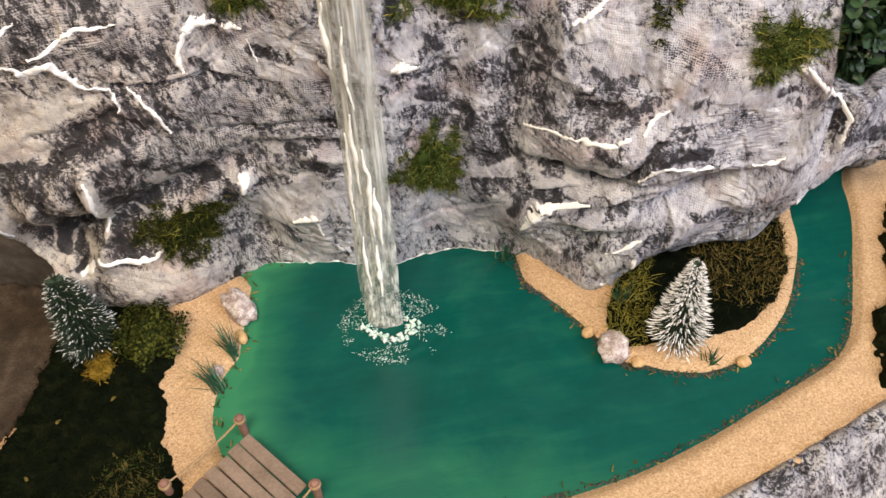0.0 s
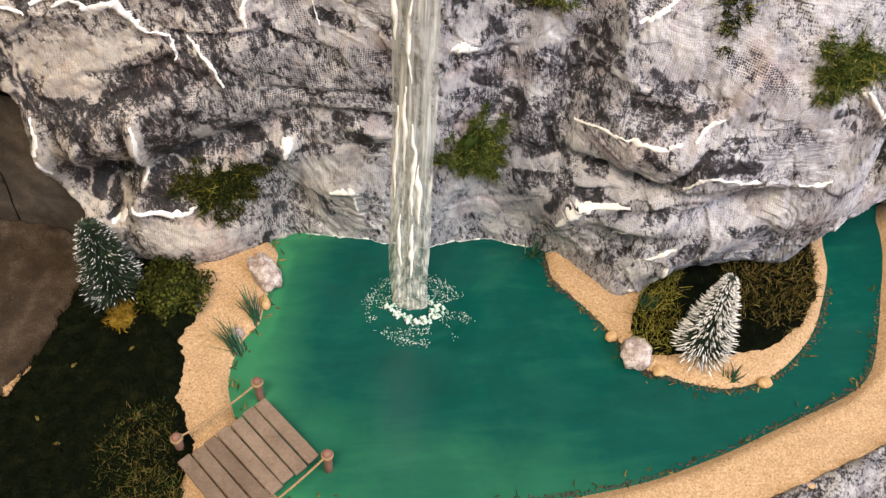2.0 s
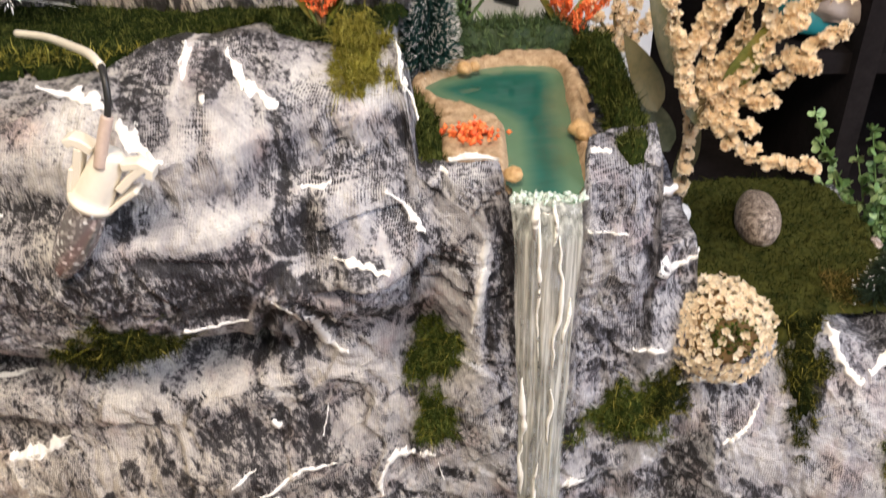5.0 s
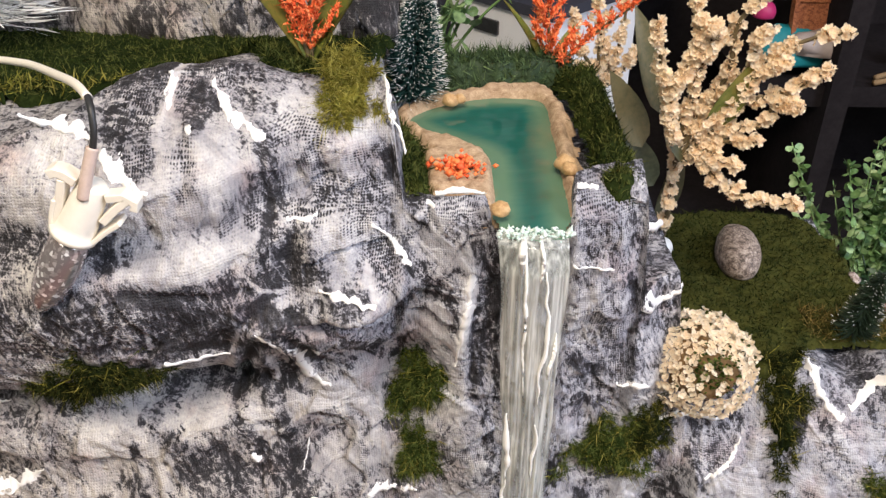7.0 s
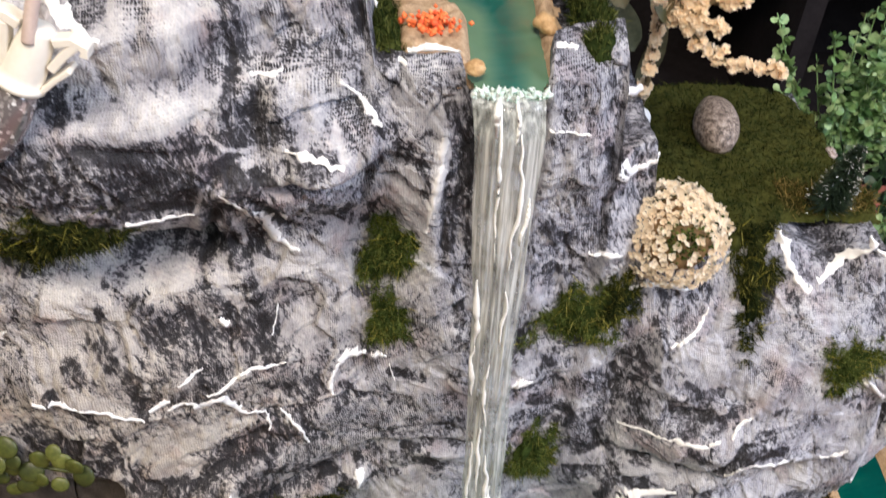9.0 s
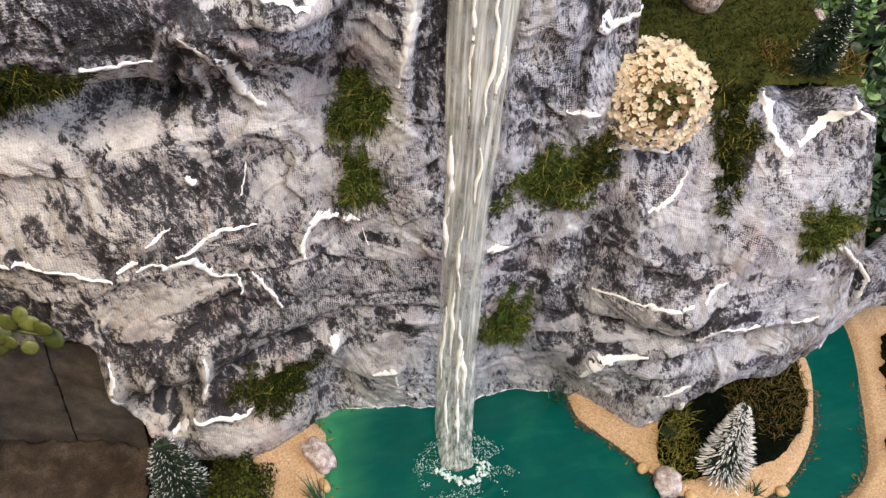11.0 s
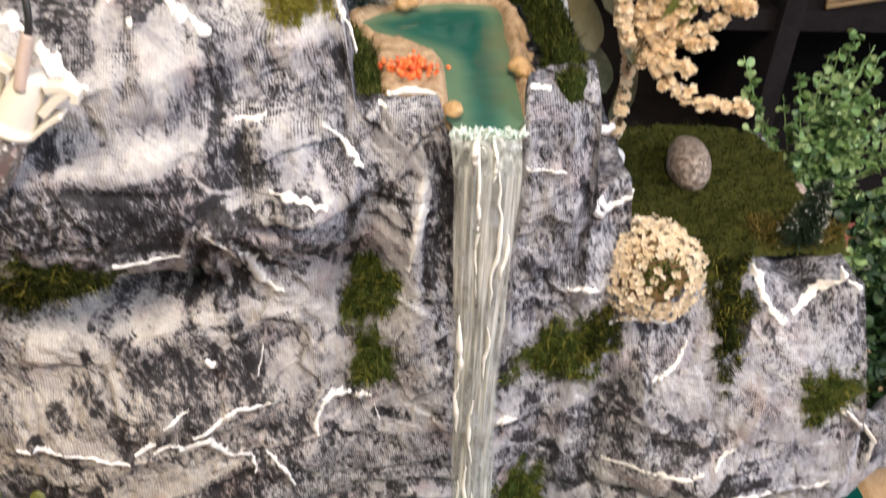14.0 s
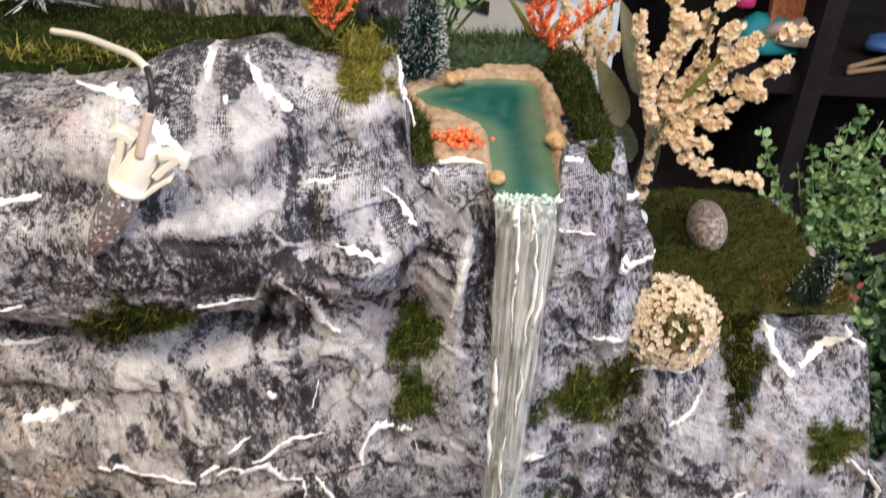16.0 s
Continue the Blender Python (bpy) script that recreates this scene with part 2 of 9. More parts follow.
    r = ramp(n, [(0.18, (0.018, 0.018, 0.022)), (0.34, (0.046, 0.046, 0.056)), (0.42, (0.105, 0.106, 0.125)), (0.475, (0.225, 0.228, 0.260)), (0.535, (0.365, 0.369, 0.410)), (0.66, (0.475, 0.480, 0.515)), (0.85, (0.58, 0.584, 0.61)), (1.0, (0.66, 0.662, 0.68))])
    l.new(v, r.inputs[0])
    # the white was mixed unevenly: broad paler and greyer passages
    uneven = n.new("ShaderNodeMix")
    uneven.data_type, uneven.blend_type = "RGBA", "MULTIPLY"
    pale = ramp(n, [(0.36, (0.62, 0.62, 0.66)), (0.52, (0.92, 0.92, 0.94)), (0.66, (1.08, 1.08, 1.06))])
    l.new(noise(58.0, 5.0, 0.62, (1, 1, 0.7), 0.3, 0.6), pale.inputs[0])
    uneven.inputs["Factor"].default_value = 1.0
    l.new(r.outputs[0], uneven.inputs[6]), l.new(pale.outputs[0], uneven.inputs[7])
    # brown and violet washes in the grey
    stain = ramp(n, [(0.54, (0, 0, 0)), (0.70, (1, 1, 1))])
    l.new(noise(38.0, 4.0, 0.6, (1, 1, 1), 0.8), stain.inputs[0])
    brown = n.new("ShaderNodeMix")
    brown.data_type, brown.blend_type = "RGBA", "MULTIPLY"
    l.new(calc(n, l, "MULTIPLY", stain.outputs[0], 0.6), brown.inputs["Factor"])
    l.new(uneven.outputs[2], brown.inputs[6])
    brown.inputs[7].default_value = (0.86, 0.66, 0.62, 1)
    # cream multiply where 'warm' is set; on the cliff it imitates warm lamp light
    cream = n.new("ShaderNodeMix")
    cream.data_type, cream.blend_type = "RGBA", "MULTIPLY"
    l.new(tint.outputs["Fac"], cream.inputs["Factor"]), l.new(brown.outputs[2], cream.inputs[6])
    cream.inputs[7].default_value = (1.05, 0.93, 0.72, 1)
    l.new(cream.outputs[2], bsdf.inputs["Base Color"])
    bsdf.inputs["Roughness"].default_value = 0.55
    bsdf.inputs["Specular IOR Level"].default_value = 0.35
    high = calc(n, l, "ADD", calc(n, l, "MULTIPLY", v, 0.5), calc(n, l, "MULTIPLY", weave, -0.18))
    k = node(n, "ShaderNodeBump", Strength=0.9, Distance=0.0012)
    l.new(high, k.inputs["Height"]), l.new(k.outputs[0], bsdf.inputs["Normal"])
    return m


def resin_water(name, deep, shore, rough=0.11):
    """Poured resin over a painted bed: the colour follows the 'shore' attribute of the bed's own paint."""
    m, n, l, bsdf = material(name)
    place = n.new("ShaderNodeNewGeometry").outputs["Position"]
    at = n.new("ShaderNodeAttribute")
    at.attribute_name = "shore"
    t = node(n, "ShaderNodeTexNoise", Scale=24.0, Detail=4.0, Roughness=0.6, Distortion=0.8)
    l.new(place, t.inputs["Vector"])
    v = calc(n, l, "ADD", at.outputs["Fac"], calc(n, l, "MULTIPLY", calc(n, l, "SUBTRACT", t.outputs["Fac"], 0.5), 0.55))
    mp = n.new("ShaderNodeMapping")
    mp.vector_type = "TEXTURE"
    mp.inputs["Scale"].default_value, mp.inputs["Rotation"].default_value = (5.0, 1.0, 1.0), (0, 0, 0.25)
    l.new(place, mp.inputs["Vector"])
    wisp = node(n, "ShaderNodeTexNoise", Scale=120.0, Detail=5.0, Roughness=0.65, Distortion=0.6)
    l.new(mp.outputs[0], wisp.inputs["Vector"])
    v = calc(n, l, "ADD", v, calc(n, l, "MULTIPLY", calc(n, l, "SUBTRACT", wisp.outputs["Fac"], 0.5), 0.45))
    v = calc(n, l, "ADD", v, 0.22)
    mid = tuple(0.5 * (a + b) for a, b in zip(deep, shore))
    r = ramp(n, [(0.02, tuple(0.72 * q for q in deep)), (0.25, deep), (0.62, mid), (1.0, shore)])
    l.new(v, r.inputs[0]), l.new(r.outputs[0], bsdf.inputs["Base Color"])
    bsdf.inputs["Roughness"].default_value = rough
    bsdf.inputs["Specular IOR Level"].default_value = 0.3 if rough > 0.15 else 0.5
    w = node(n, "ShaderNodeTexNoise", Scale=55.0, Detail=2.0)
    l.new(place, w.inputs["Vector"])
    k = node(n, "ShaderNodeBump", Strength=0.25, Distance=0.001)
    l.new(w.outputs["Fac"], k.inputs["Height"]), l.new(k.outputs[0], bsdf.inputs["Normal"])
    return m


def fall_film():
    """Clear glue strands: partly see-through, milky in streaks, glossy."""
    m, n, l, bsdf = material("clear_glue_strands")
    place = n.new("ShaderNodeNewGeometry").outputs["Position"]
    mp = n.new("ShaderNodeMapping")
    mp.inputs["Scale"].default_value = (1, 1, 0.045)
    l.new(place, mp.inputs["Vector"])
    t = node(n, "ShaderNodeTexNoise", Scale=520.0, Detail=4.0, Roughness=0.6)
    l.new(mp.outputs[0], t.inputs["Vector"])
    r = ramp(n, [(0.32, (0.34, 0.36, 0.33)), (0.5, (0.48, 0.50, 0.46)), (0.68, (0.74, 0.76, 0.71))])
    l.new(t.outputs["Fac"], r.inputs[0]), l.new(r.outputs[0], bsdf.inputs["Base Color"])
    bsdf.inputs["Roughness"].default_value = 0.12
    bsdf.inputs["Coat Weight"].default_value = 0.6
    k = node(n, "ShaderNodeBump", Strength=0.5, Distance=0.001)
    l.new(t.outputs["Fac"], k.inputs["Height"]), l.new(k.outputs[0], bsdf.inputs["Normal"])
    clear = n.new("ShaderNodeBsdfTransparent")
    clear.inputs[0].default_value = (0.93, 0.95, 0.92, 1)
    mix = n.new("ShaderNodeMixShader")
    part_of = ramp(n, [(0.34, (0.30, 0.30, 0.30)), (0.64, (0.80, 0.80, 0.80))])
    l.new(t.outputs["Fac"], part_of.inputs[0]), l.new(part_of.outputs[0], mix.inputs[0])
    l.new(clear.outputs[0], mix.inputs[1]), l.new(bsdf.outputs[0], mix.inputs[2])
    l.new(mix.outputs[0], n["Material Output"].inputs["Surface"])
    return m


ROCK = rock_paint()
WHITE_RIDGE = mottled("white_craft_paint", [(0.3, (0.80, 0.79, 0.76)), (0.6, (0.90, 0.89, 0.87))], 300, 0.42, bump=0.25, gap=0.0006)
SAND = mottled("fine_sand", [(0.34, (0.10, 0.060, 0.030)), (0.41, (0.36, 0.23, 0.125)), (0.52, (0.50, 0.335, 0.19)), (0.66, (0.70, 0.52, 0.33))], 950, 0.9, fine=2.2, bump=0.7, gap=0.0006)
# board and turf colours are lowered to hold the left ground's shade
SOIL_BOARD = mottled("grey_brown_board", [(0.3, (0.022, 0.016, 0.011)), (0.5, (0.046, 0.034, 0.024)), (0.70, (0.115, 0.088, 0.062))], 90, 0.85, fine=14, bump=0.4, gap=0.0008)
DARK_TURF = mottled("dark_turf", [(0.3, (0.002, 0.0032, 0.0014)), (0.55, (0.004, 0.0066, 0.0024)), (0.80, (0.020, 0.021, 0.007))], 150, 0.95, fine=7, bump=0.9, gap=0.002, island=0.3)
MOSS = mottled("green_moss", [(0.25, (0.014, 0.024, 0.005)), (0.5, (0.046, 0.070, 0.016)), (0.75, (0.155, 0.185, 0.046))], 120, 0.9, fine=6, bump=0.8, gap=0.002, island=0.55)
LAWN_MOSS = mottled("short_green_lawn_moss", [(0.25, (0.010, 0.017, 0.004)), (0.5, (0.034, 0.048, 0.011)), (0.75, (0.12, 0.13, 0.035))], 120, 0.9, fine=6, bump=0.8, gap=0.002, island=0.55)
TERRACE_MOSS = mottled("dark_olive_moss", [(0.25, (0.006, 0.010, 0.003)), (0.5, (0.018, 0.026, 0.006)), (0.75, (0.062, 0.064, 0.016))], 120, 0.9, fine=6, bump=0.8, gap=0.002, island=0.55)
OCHRE_MOSS = mottled("ochre_moss", [(0.25, (0.08, 0.048, 0.006)), (0.5, (0.18, 0.115, 0.014)), (0.75, (0.32, 0.21, 0.035))], 200, 0.9, fine=5, bump=0.8, gap=0.002, island=0.4)
MOSS_LIGHT = mottled("yellow_green_moss", [(0.25, (0.10, 0.10, 0.018)), (0.5, (0.23, 0.21, 0.035)), (0.75, (0.36, 0.32, 0.08))], 150, 0.9, fine=6, bump=0.8, gap=0.002, island=0.5)
DRY_MOSS = mottled("brown_green_moss", [(0.25, (0.045, 0.035, 0.010)), (0.5, (0.12, 0.095, 0.025)), (0.75, (0.24, 0.18, 0.06))], 150, 0.9, fine=6, bump=0.8, gap=0.002, island=0.6)
WATER = resin_water("teal_resin", (0.0015, 0.066, 0.052), (0.030, 0.18, 0.085), 0.20)
WATER_UP = resin_water("upper_teal_resin", (0.018, 0.115, 0.092), (0.11, 0.20, 0.125))
FALL = fall_film()

# ---------- painted marks of the cliff: stations and dabs, in metres ----------
RIDGES, DABS, CREASES, BRUSHED = [], [], [], []


def ridge(*stations):
    """White paint along an edge: (x, z, half width) stations."""
    RIDGES.append(stations)


def crease(out, *stations):
    CREASES.append((out, stations))


def dab(x, z, rx, rz, much, turn=0.0):
    DABS.append((x, z, rx, rz, much, turn))


def brush(paint, half, *stations):
    """A brush stroke of one paint (see PAINTS) along stations, so many metres to either side."""
    BRUSHED.append((paint, half, stations))


# tone, how scuffed the paint lies, how far the bare weave shows, how well the stroke covers
PAINTS = {"W": (0.90, 0.25, 0.0, 0.95), "L": (0.68, 0.42, 0.12, 0.90), "S": (0.60, 0.30, 0.05, 0.90), "M": (0.50, 0.65, 0.25, 0.85),
          "D": (0.335, 0.75, 0.20, 0.90), "B": (0.22, 0.45, 0.0, 0.90), "X": (0.60, 0.70, 1.0, 0.85)}


ridge((-0.1537, 0.3469, 0.00066), (-0.1484, 0.3430, 0.00110), (-0.1383, 0.3412, 0.00110), (-0.1321, 0.3387, 0.00088))
ridge((-0.1271, 0.3359, 0.00176), (-0.1211, 0.3321, 0.00220), (-0.1151, 0.3284, 0.00176), (-0.1100, 0.3267, 0.00110))
ridge((-0.1103, 0.3526, 0.00110), (-0.1100, 0.3482, 0.00154), (-0.1088, 0.3436, 0.00088))
ridge((-0.1018, 0.3400, 0.00198), (-0.0999, 0.3393, 0.00088))
ridge((-0.0965, 0.3486, 0.00088), (-0.0921, 0.3441, 0.00154), (-0.0879, 0.3402, 0.00176), (-0.0826, 0.3378, 0.00132), (-0.0774, 0.3338, 0.00264))
ridge((-0.0710, 0.3057, 0.00066), (-0.0632, 0.3058, 0.00066), (-0.0604, 0.3066, 0.00044))
ridge((-0.0377, 0.3469, 0.00143), (-0.0364, 0.3418, 0.00132), (-0.0350, 0.3355, 0.00088), (-0.0319, 0.3288, 0.00069), (-0.0303, 0.3214, 0.00072))
ridge((-0.0219, 0.3043, 0.00066), (-0.0191, 0.3038, 0.00111))
ridge((-0.0186, 0.3065, 0.00111), (-0.0109, 0.3078, 0.00132), (0.0002, 0.3066, 0.00110))
ridge((-0.0411, 0.3014, 0.00088), (-0.0366, 0.2959, 0.00088), (-0.0314, 0.2879, 0.00132), (-0.0276, 0.2826, 0.00132))
ridge((-0.0592, 0.2833, 0.00110), (-0.0559, 0.2834, 0.00089), (-0.0474, 0.2816, 0.00088), (-0.0390, 0.2796, 0.00154))
ridge((-0.1143, 0.2606, 0.00132), (-0.1084, 0.2593, 0.00132), (-0.1031, 0.2583, 0.00110), (-0.0935, 0.2578, 0.00110))
ridge((-0.0815, 0.2714, 0.00066), (-0.0775, 0.2636, 0.00154), (-0.0728, 0.2518, 0.00308), (-0.0709, 0.2319, 0.00327), (-0.0620, 0.2245, 0.00116))
ridge((-0.0632, 0.2542, 0.00230), (-0.0656, 0.2412, 0.00172))
ridge((-0.0047, 0.2768, 0.00135), (-0.0055, 0.2624, 0.00185), (-0.0076, 0.2489, 0.00164), (-0.0110, 0.2281, 0.00098))
ridge((0.0338, 0.2793, 0.00088), (0.0420, 0.2784, 0.00072), (0.0504, 0.2761, 0.00070))
ridge((0.0341, 0.3089, 0.00066), (0.0378, 0.3086, 0.00091), (0.0420, 0.3079, 0.00074))
ridge((0.0629, 0.2893, 0.00238), (0.0723, 0.2830, 0.00102))
ridge((0.0663, 0.2521, 0.00306), (0.0772, 0.2406, 0.00204), (0.0840, 0.2426, 0.00165), (0.0887, 0.2453, 0.00160))
ridge((0.0591, 0.2116, 0.00130), (0.0671, 0.2099, 0.00149), (0.0750, 0.2077, 0.00125))
ridge((0.0818, 0.1842, 0.00119), (0.0942, 0.1811, 0.00145), (0.1136, 0.1799, 0.00122))
ridge((0.1525, 0.2042, 0.00121), (0.1571, 0.1961, 0.00279), (0.1610, 0.1874, 0.00158), (0.1660, 0.1818, 0.00199), (0.1703, 0.1806, 0.00170))
ridge((0.1736, 0.1827, 0.00156), (0.1822, 0.1875, 0.00188), (0.1913, 0.1956, 0.00132), (0.1960, 0.2006, 0.00183), (0.1917, 0.2066, 0.00110))
ridge((0.1979, 0.1987, 0.00100), (0.2048, 0.1965, 0.00136))
ridge((-0.0522, 0.1412, 0.00127), (-0.0530, 0.1488, 0.00121), (-0.0496, 0.1567, 0.00132), (-0.0439, 0.1609, 0.00260), (-0.0378, 0.1599, 0.00205))
ridge((-0.0349, 0.1580, 0.00151), (-0.0279, 0.1557, 0.00101))
ridge((-0.0268, 0.1501, 0.00052), (-0.0244, 0.1391, 0.00052))
ridge((0.0320, 0.1344, 0.00287), (0.0375, 0.1338, 0.00267), (0.0432, 0.1336, 0.00123))
ridge((0.0344, 0.0678, 0.00191), (0.0418, 0.0655, 0.00270))
ridge((-0.1681, 0.1720, 0.00238), (-0.1562, 0.1695, 0.00157), (-0.1424, 0.1644, 0.00176), (-0.1348, 0.1594, 0.00110), (-0.1279, 0.1561, 0.00107))
ridge((-0.1257, 0.1591, 0.00110), (-0.1209, 0.1614, 0.00154), (-0.1172, 0.1634, 0.00092))
ridge((-0.1186, 0.1570, 0.00088), (-0.1111, 0.1605, 0.00150), (-0.1058, 0.1551, 0.00198), (-0.0984, 0.1574, 0.00198), (-0.0941, 0.1504, 0.00154), (-0.0908, 0.1429, 0.00132), (-0.0832, 0.1387, 0.00110), (-0.0809, 0.1330, 0.00089), (-0.0813, 0.1271, 0.00082))
ridge((-0.1117, 0.1727, 0.00066), (-0.1074, 0.1753, 0.00154), (-0.1023, 0.1778, 0.00088))
ridge((-0.1023, 0.1624, 0.00088), (-0.0962, 0.1640, 0.00110), (-0.0890, 0.1683, 0.00106), (-0.0832, 0.1708, 0.00110), (-0.0746, 0.1690, 0.00088), (-0.0698, 0.1703, 0.00066))
ridge((-0.0758, 0.1374, 0.00074), (-0.0718, 0.1308, 0.00131), (-0.0674, 0.1231, 0.00114), (-0.0651, 0.1098, 0.00095))
ridge((-0.0948, 0.1966, 0.00132), (-0.0926, 0.1922, 0.00176))
ridge((-0.0723, 0.1977, 0.00044), (-0.0739, 0.1893, 0.00044), (-0.0754, 0.1827, 0.00033))
ridge((0.1066, 0.1540, 0.00133), (0.1121, 0.1568, 0.00132), (0.1170, 0.1604, 0.00105), (0.1206, 0.1657, 0.00113), (0.1226, 0.1715, 0.00084))
ridge((0.0900, 0.0977, 0.00091), (0.1000, 0.1017, 0.00122), (0.1090, 0.1024, 0.00154), (0.1186, 0.1056, 0.00146), (0.1296, 0.1079, 0.00128))
ridge((0.1301, 0.1089, 0.00102), (0.1352, 0.1117, 0.00109))
ridge((0.1404, 0.1131, 0.00100), (0.1440, 0.1190, 0.00135), (0.1501, 0.1235, 0.00087))
ridge((0.1420, 0.0880, 0.00066), (0.1467, 0.0957, 0.00165), (0.1525, 0.0970, 0.00170), (0.1655, 0.0948, 0.00136))
ridge((0.1657, 0.0941, 0.00102), (0.1748, 0.0926, 0.00102))
ridge((0.1937, 0.0897, 0.00082), (0.2025, 0.0906, 0.00119), (0.2072, 0.0947, 0.00089))
ridge((0.0922, 0.0373, 0.00220), (0.0988, 0.0509, 0.00283), (0.1054, 0.0573, 0.00222), (0.1235, 0.0648, 0.00141))
ridge((0.1198, 0.0414, 0.00093), (0.1242, 0.0554, 0.00113))
ridge((0.1351, 0.0089, 0.00136), (0.1487, 0.0025, 0.00272), (0.1492, 0.0357, 0.00163))
ridge((0.1350, 0.0318, 0.00088), (0.1443, 0.0391, 0.00107), (0.1509, 0.0447, 0.00091))
ridge((-0.0232, 0.0399, 0.00126), (-0.0154, 0.0426, 0.00248), (-0.0092, 0.0430, 0.00247))
ridge((-0.0108, 0.0394, 0.00155), (-0.0098, 0.0261, 0.00096))
ridge((-0.0447, 0.0732, 0.00148), (-0.0424, 0.0692, 0.00255), (-0.0435, 0.0634, 0.00154))
ridge((-0.1403, 0.1050, 0.00069), (-0.1403, 0.0948, 0.00116), (-0.1432, 0.0854, 0.00136))
ridge((-0.1437, 0.0814, 0.00134), (-0.1428, 0.0681, 0.00066))
ridge((-0.1268, 0.0294, 0.00131), (-0.1215, 0.0321, 0.00170), (-0.1184, 0.0376, 0.00136))
ridge((-0.1144, 0.0416, 0.00127), (-0.1050, 0.0385, 0.00121), (-0.0953, 0.0369, 0.00200), (-0.0881, 0.0378, 0.00160), (-0.0836, 0.0428, 0.00107))
ridge((-0.0983, 0.1040, 0.00066), (-0.0986, 0.0912, 0.00088), (-0.1078, 0.0550, 0.00115))
ridge((-0.1221, 0.0478, 0.00097), (-0.1163, 0.0527, 0.00102))
ridge((0.2019, 0.1395, 0.00132), (0.2066, 0.1379, 0.00153), (0.2376, 0.1002, 0.00132), (0.2407, 0.0912, 0.00132), (0.2404, 0.0818, 0.00154))
ridge((-0.2015, 0.1917, 0.00194), (-0.1919, 0.1935, 0.00292), (-0.1825, 0.1967, 0.00218), (-0.1730, 0.2040, 0.00097))
ridge((-0.1868, 0.2659, 0.00115), (-0.1788, 0.2668, 0.00110))
ridge((-0.2065, 0.2298, 0.00100), (-0.1951, 0.2291, 0.00101), (-0.1825, 0.2322, 0.00084))
ridge((-0.1803, 0.3087, 0.00110), (-0.1711, 0.3099, 0.00132), (-0.1657, 0.3108, 0.00088))
crease(-0.0025, (-0.1327, 0.1333), (-0.1387, 0.1157), (-0.1293, 0.1076))
crease(-0.0030, (-0.1149, 0.1234), (-0.0947, 0.122), (-0.079, 0.1301))
crease(-0.0030, (-0.1175, 0.1028), (-0.1047, 0.1134), (-0.0857, 0.1123))
crease(-0.0024, (-0.1315, 0.0995), (-0.1361, 0.0882), (-0.1367, 0.0511))
crease(-0.0024, (-0.1164, 0.1003), (-0.1214, 0.086), (-0.1266, 0.0388))
crease(0.0015, (-0.1357, 0.1051), (-0.1255, 0.1068), (-0.1238, 0.0942), (-0.1428, 0.0437))
crease(0.0015, (-0.1211, 0.1043), (-0.1115, 0.1016), (-0.1113, 0.082), (-0.1294, 0.0319))
crease(-0.0022, (-0.0509, 0.105), (-0.0266, 0.0982), (0.0071, 0.0993))
crease(-0.0035, (0.0792, 0.0871), (0.0917, 0.0637), (0.1085, 0.0655), (0.1294, 0.0762), (0.1405, 0.093))
crease(-0.0035, (0.1402, 0.089), (0.1448, 0.1078), (0.1614, 0.1124))
crease(-0.0028, (0.107, 0.052), (0.1311, 0.0642), (0.1501, 0.0744), (0.179, 0.068))
crease(-0.0025, (0.0724, 0.1106), (0.088, 0.1231))
crease(-0.0030, (0.1101, 0.1139), (0.1332, 0.1212), (0.1505, 0.1296))
crease(-0.0025, (-0.0037, 0.2555), (-0.0039, 0.2336), (-0.0042, 0.2078))
crease(-0.0025, (-0.0691, 0.1331), (-0.0606, 0.1136), (-0.0514, 0.0966))
crease(-0.0028, (-0.0569, 0.0217), (-0.0555, 0.0061), (-0.0554, -0.0143))
crease(0.0035, (-0.1059, 0.0529), (-0.0986, 0.1049))
crease(0.0041, (0.0971, 0.0641), (0.111, 0.0737), (0.1171, 0.0997))
crease(0.0032, (0.0637, 0.1672), (0.1025, 0.1299))
crease(0.0038, (0.1033, 0.1606), (0.1044, 0.1356), (0.1195, 0.124), (0.1354, 0.1245))
crease(0.0038, (0.1509, 0.1271), (0.1585, 0.1404), (0.1613, 0.1552))
crease(0.0032, (-0.0875, 0.2464), (-0.0958, 0.2213), (-0.0935, 0.2127))
crease(0.0032, (-0.0833, 0.2346), (-0.0869, 0.221), (-0.0818, 0.2063))
crease(0.0029, (-0.0916, 0.2518), (-0.1084, 0.2228), (-0.1092, 0.2184))
crease(0.0029, (-0.0769, 0.0503), (-0.0647, 0.0627), (-0.0533, 0.0681))
crease(0.0032, (0.1357, 0.1256), (0.1218, 0.1096), (0.103, 0.1099))
crease(0.0029, (-0.0154, 0.0841), (-0.0008, 0.0797), (0.0079, 0.0821))
crease(0.0035, (-0.0837, 0.1068), (-0.0957, 0.1071), (-0.1077, 0.1043))
crease(0.0029, (-0.074, 0.1064), (-0.0819, 0.1009))
crease(-0.0026, (-0.0511, 0.1015), (-0.0293, 0.1017), (-0.0127, 0.1025), (0.0041, 0.1035))
crease(0.0018, (-0.0415, 0.0772), (-0.0241, 0.0754), (-0.0009, 0.0843))
crease(-0.0016, (-0.0417, 0.0642), (-0.0272, 0.0651), (-0.0065, 0.0729))
crease(-0.0038, (-0.0784, 0.3329), (-0.078, 0.3147), (-0.0766, 0.3033))
crease(-0.0030, (-0.1026, 0.3374), (-0.1001, 0.3305), (-0.1031, 0.3193))
crease(-0.0028, (-0.1205, 0.3326), (-0.1153, 0.3232), (-0.111, 0.3107))
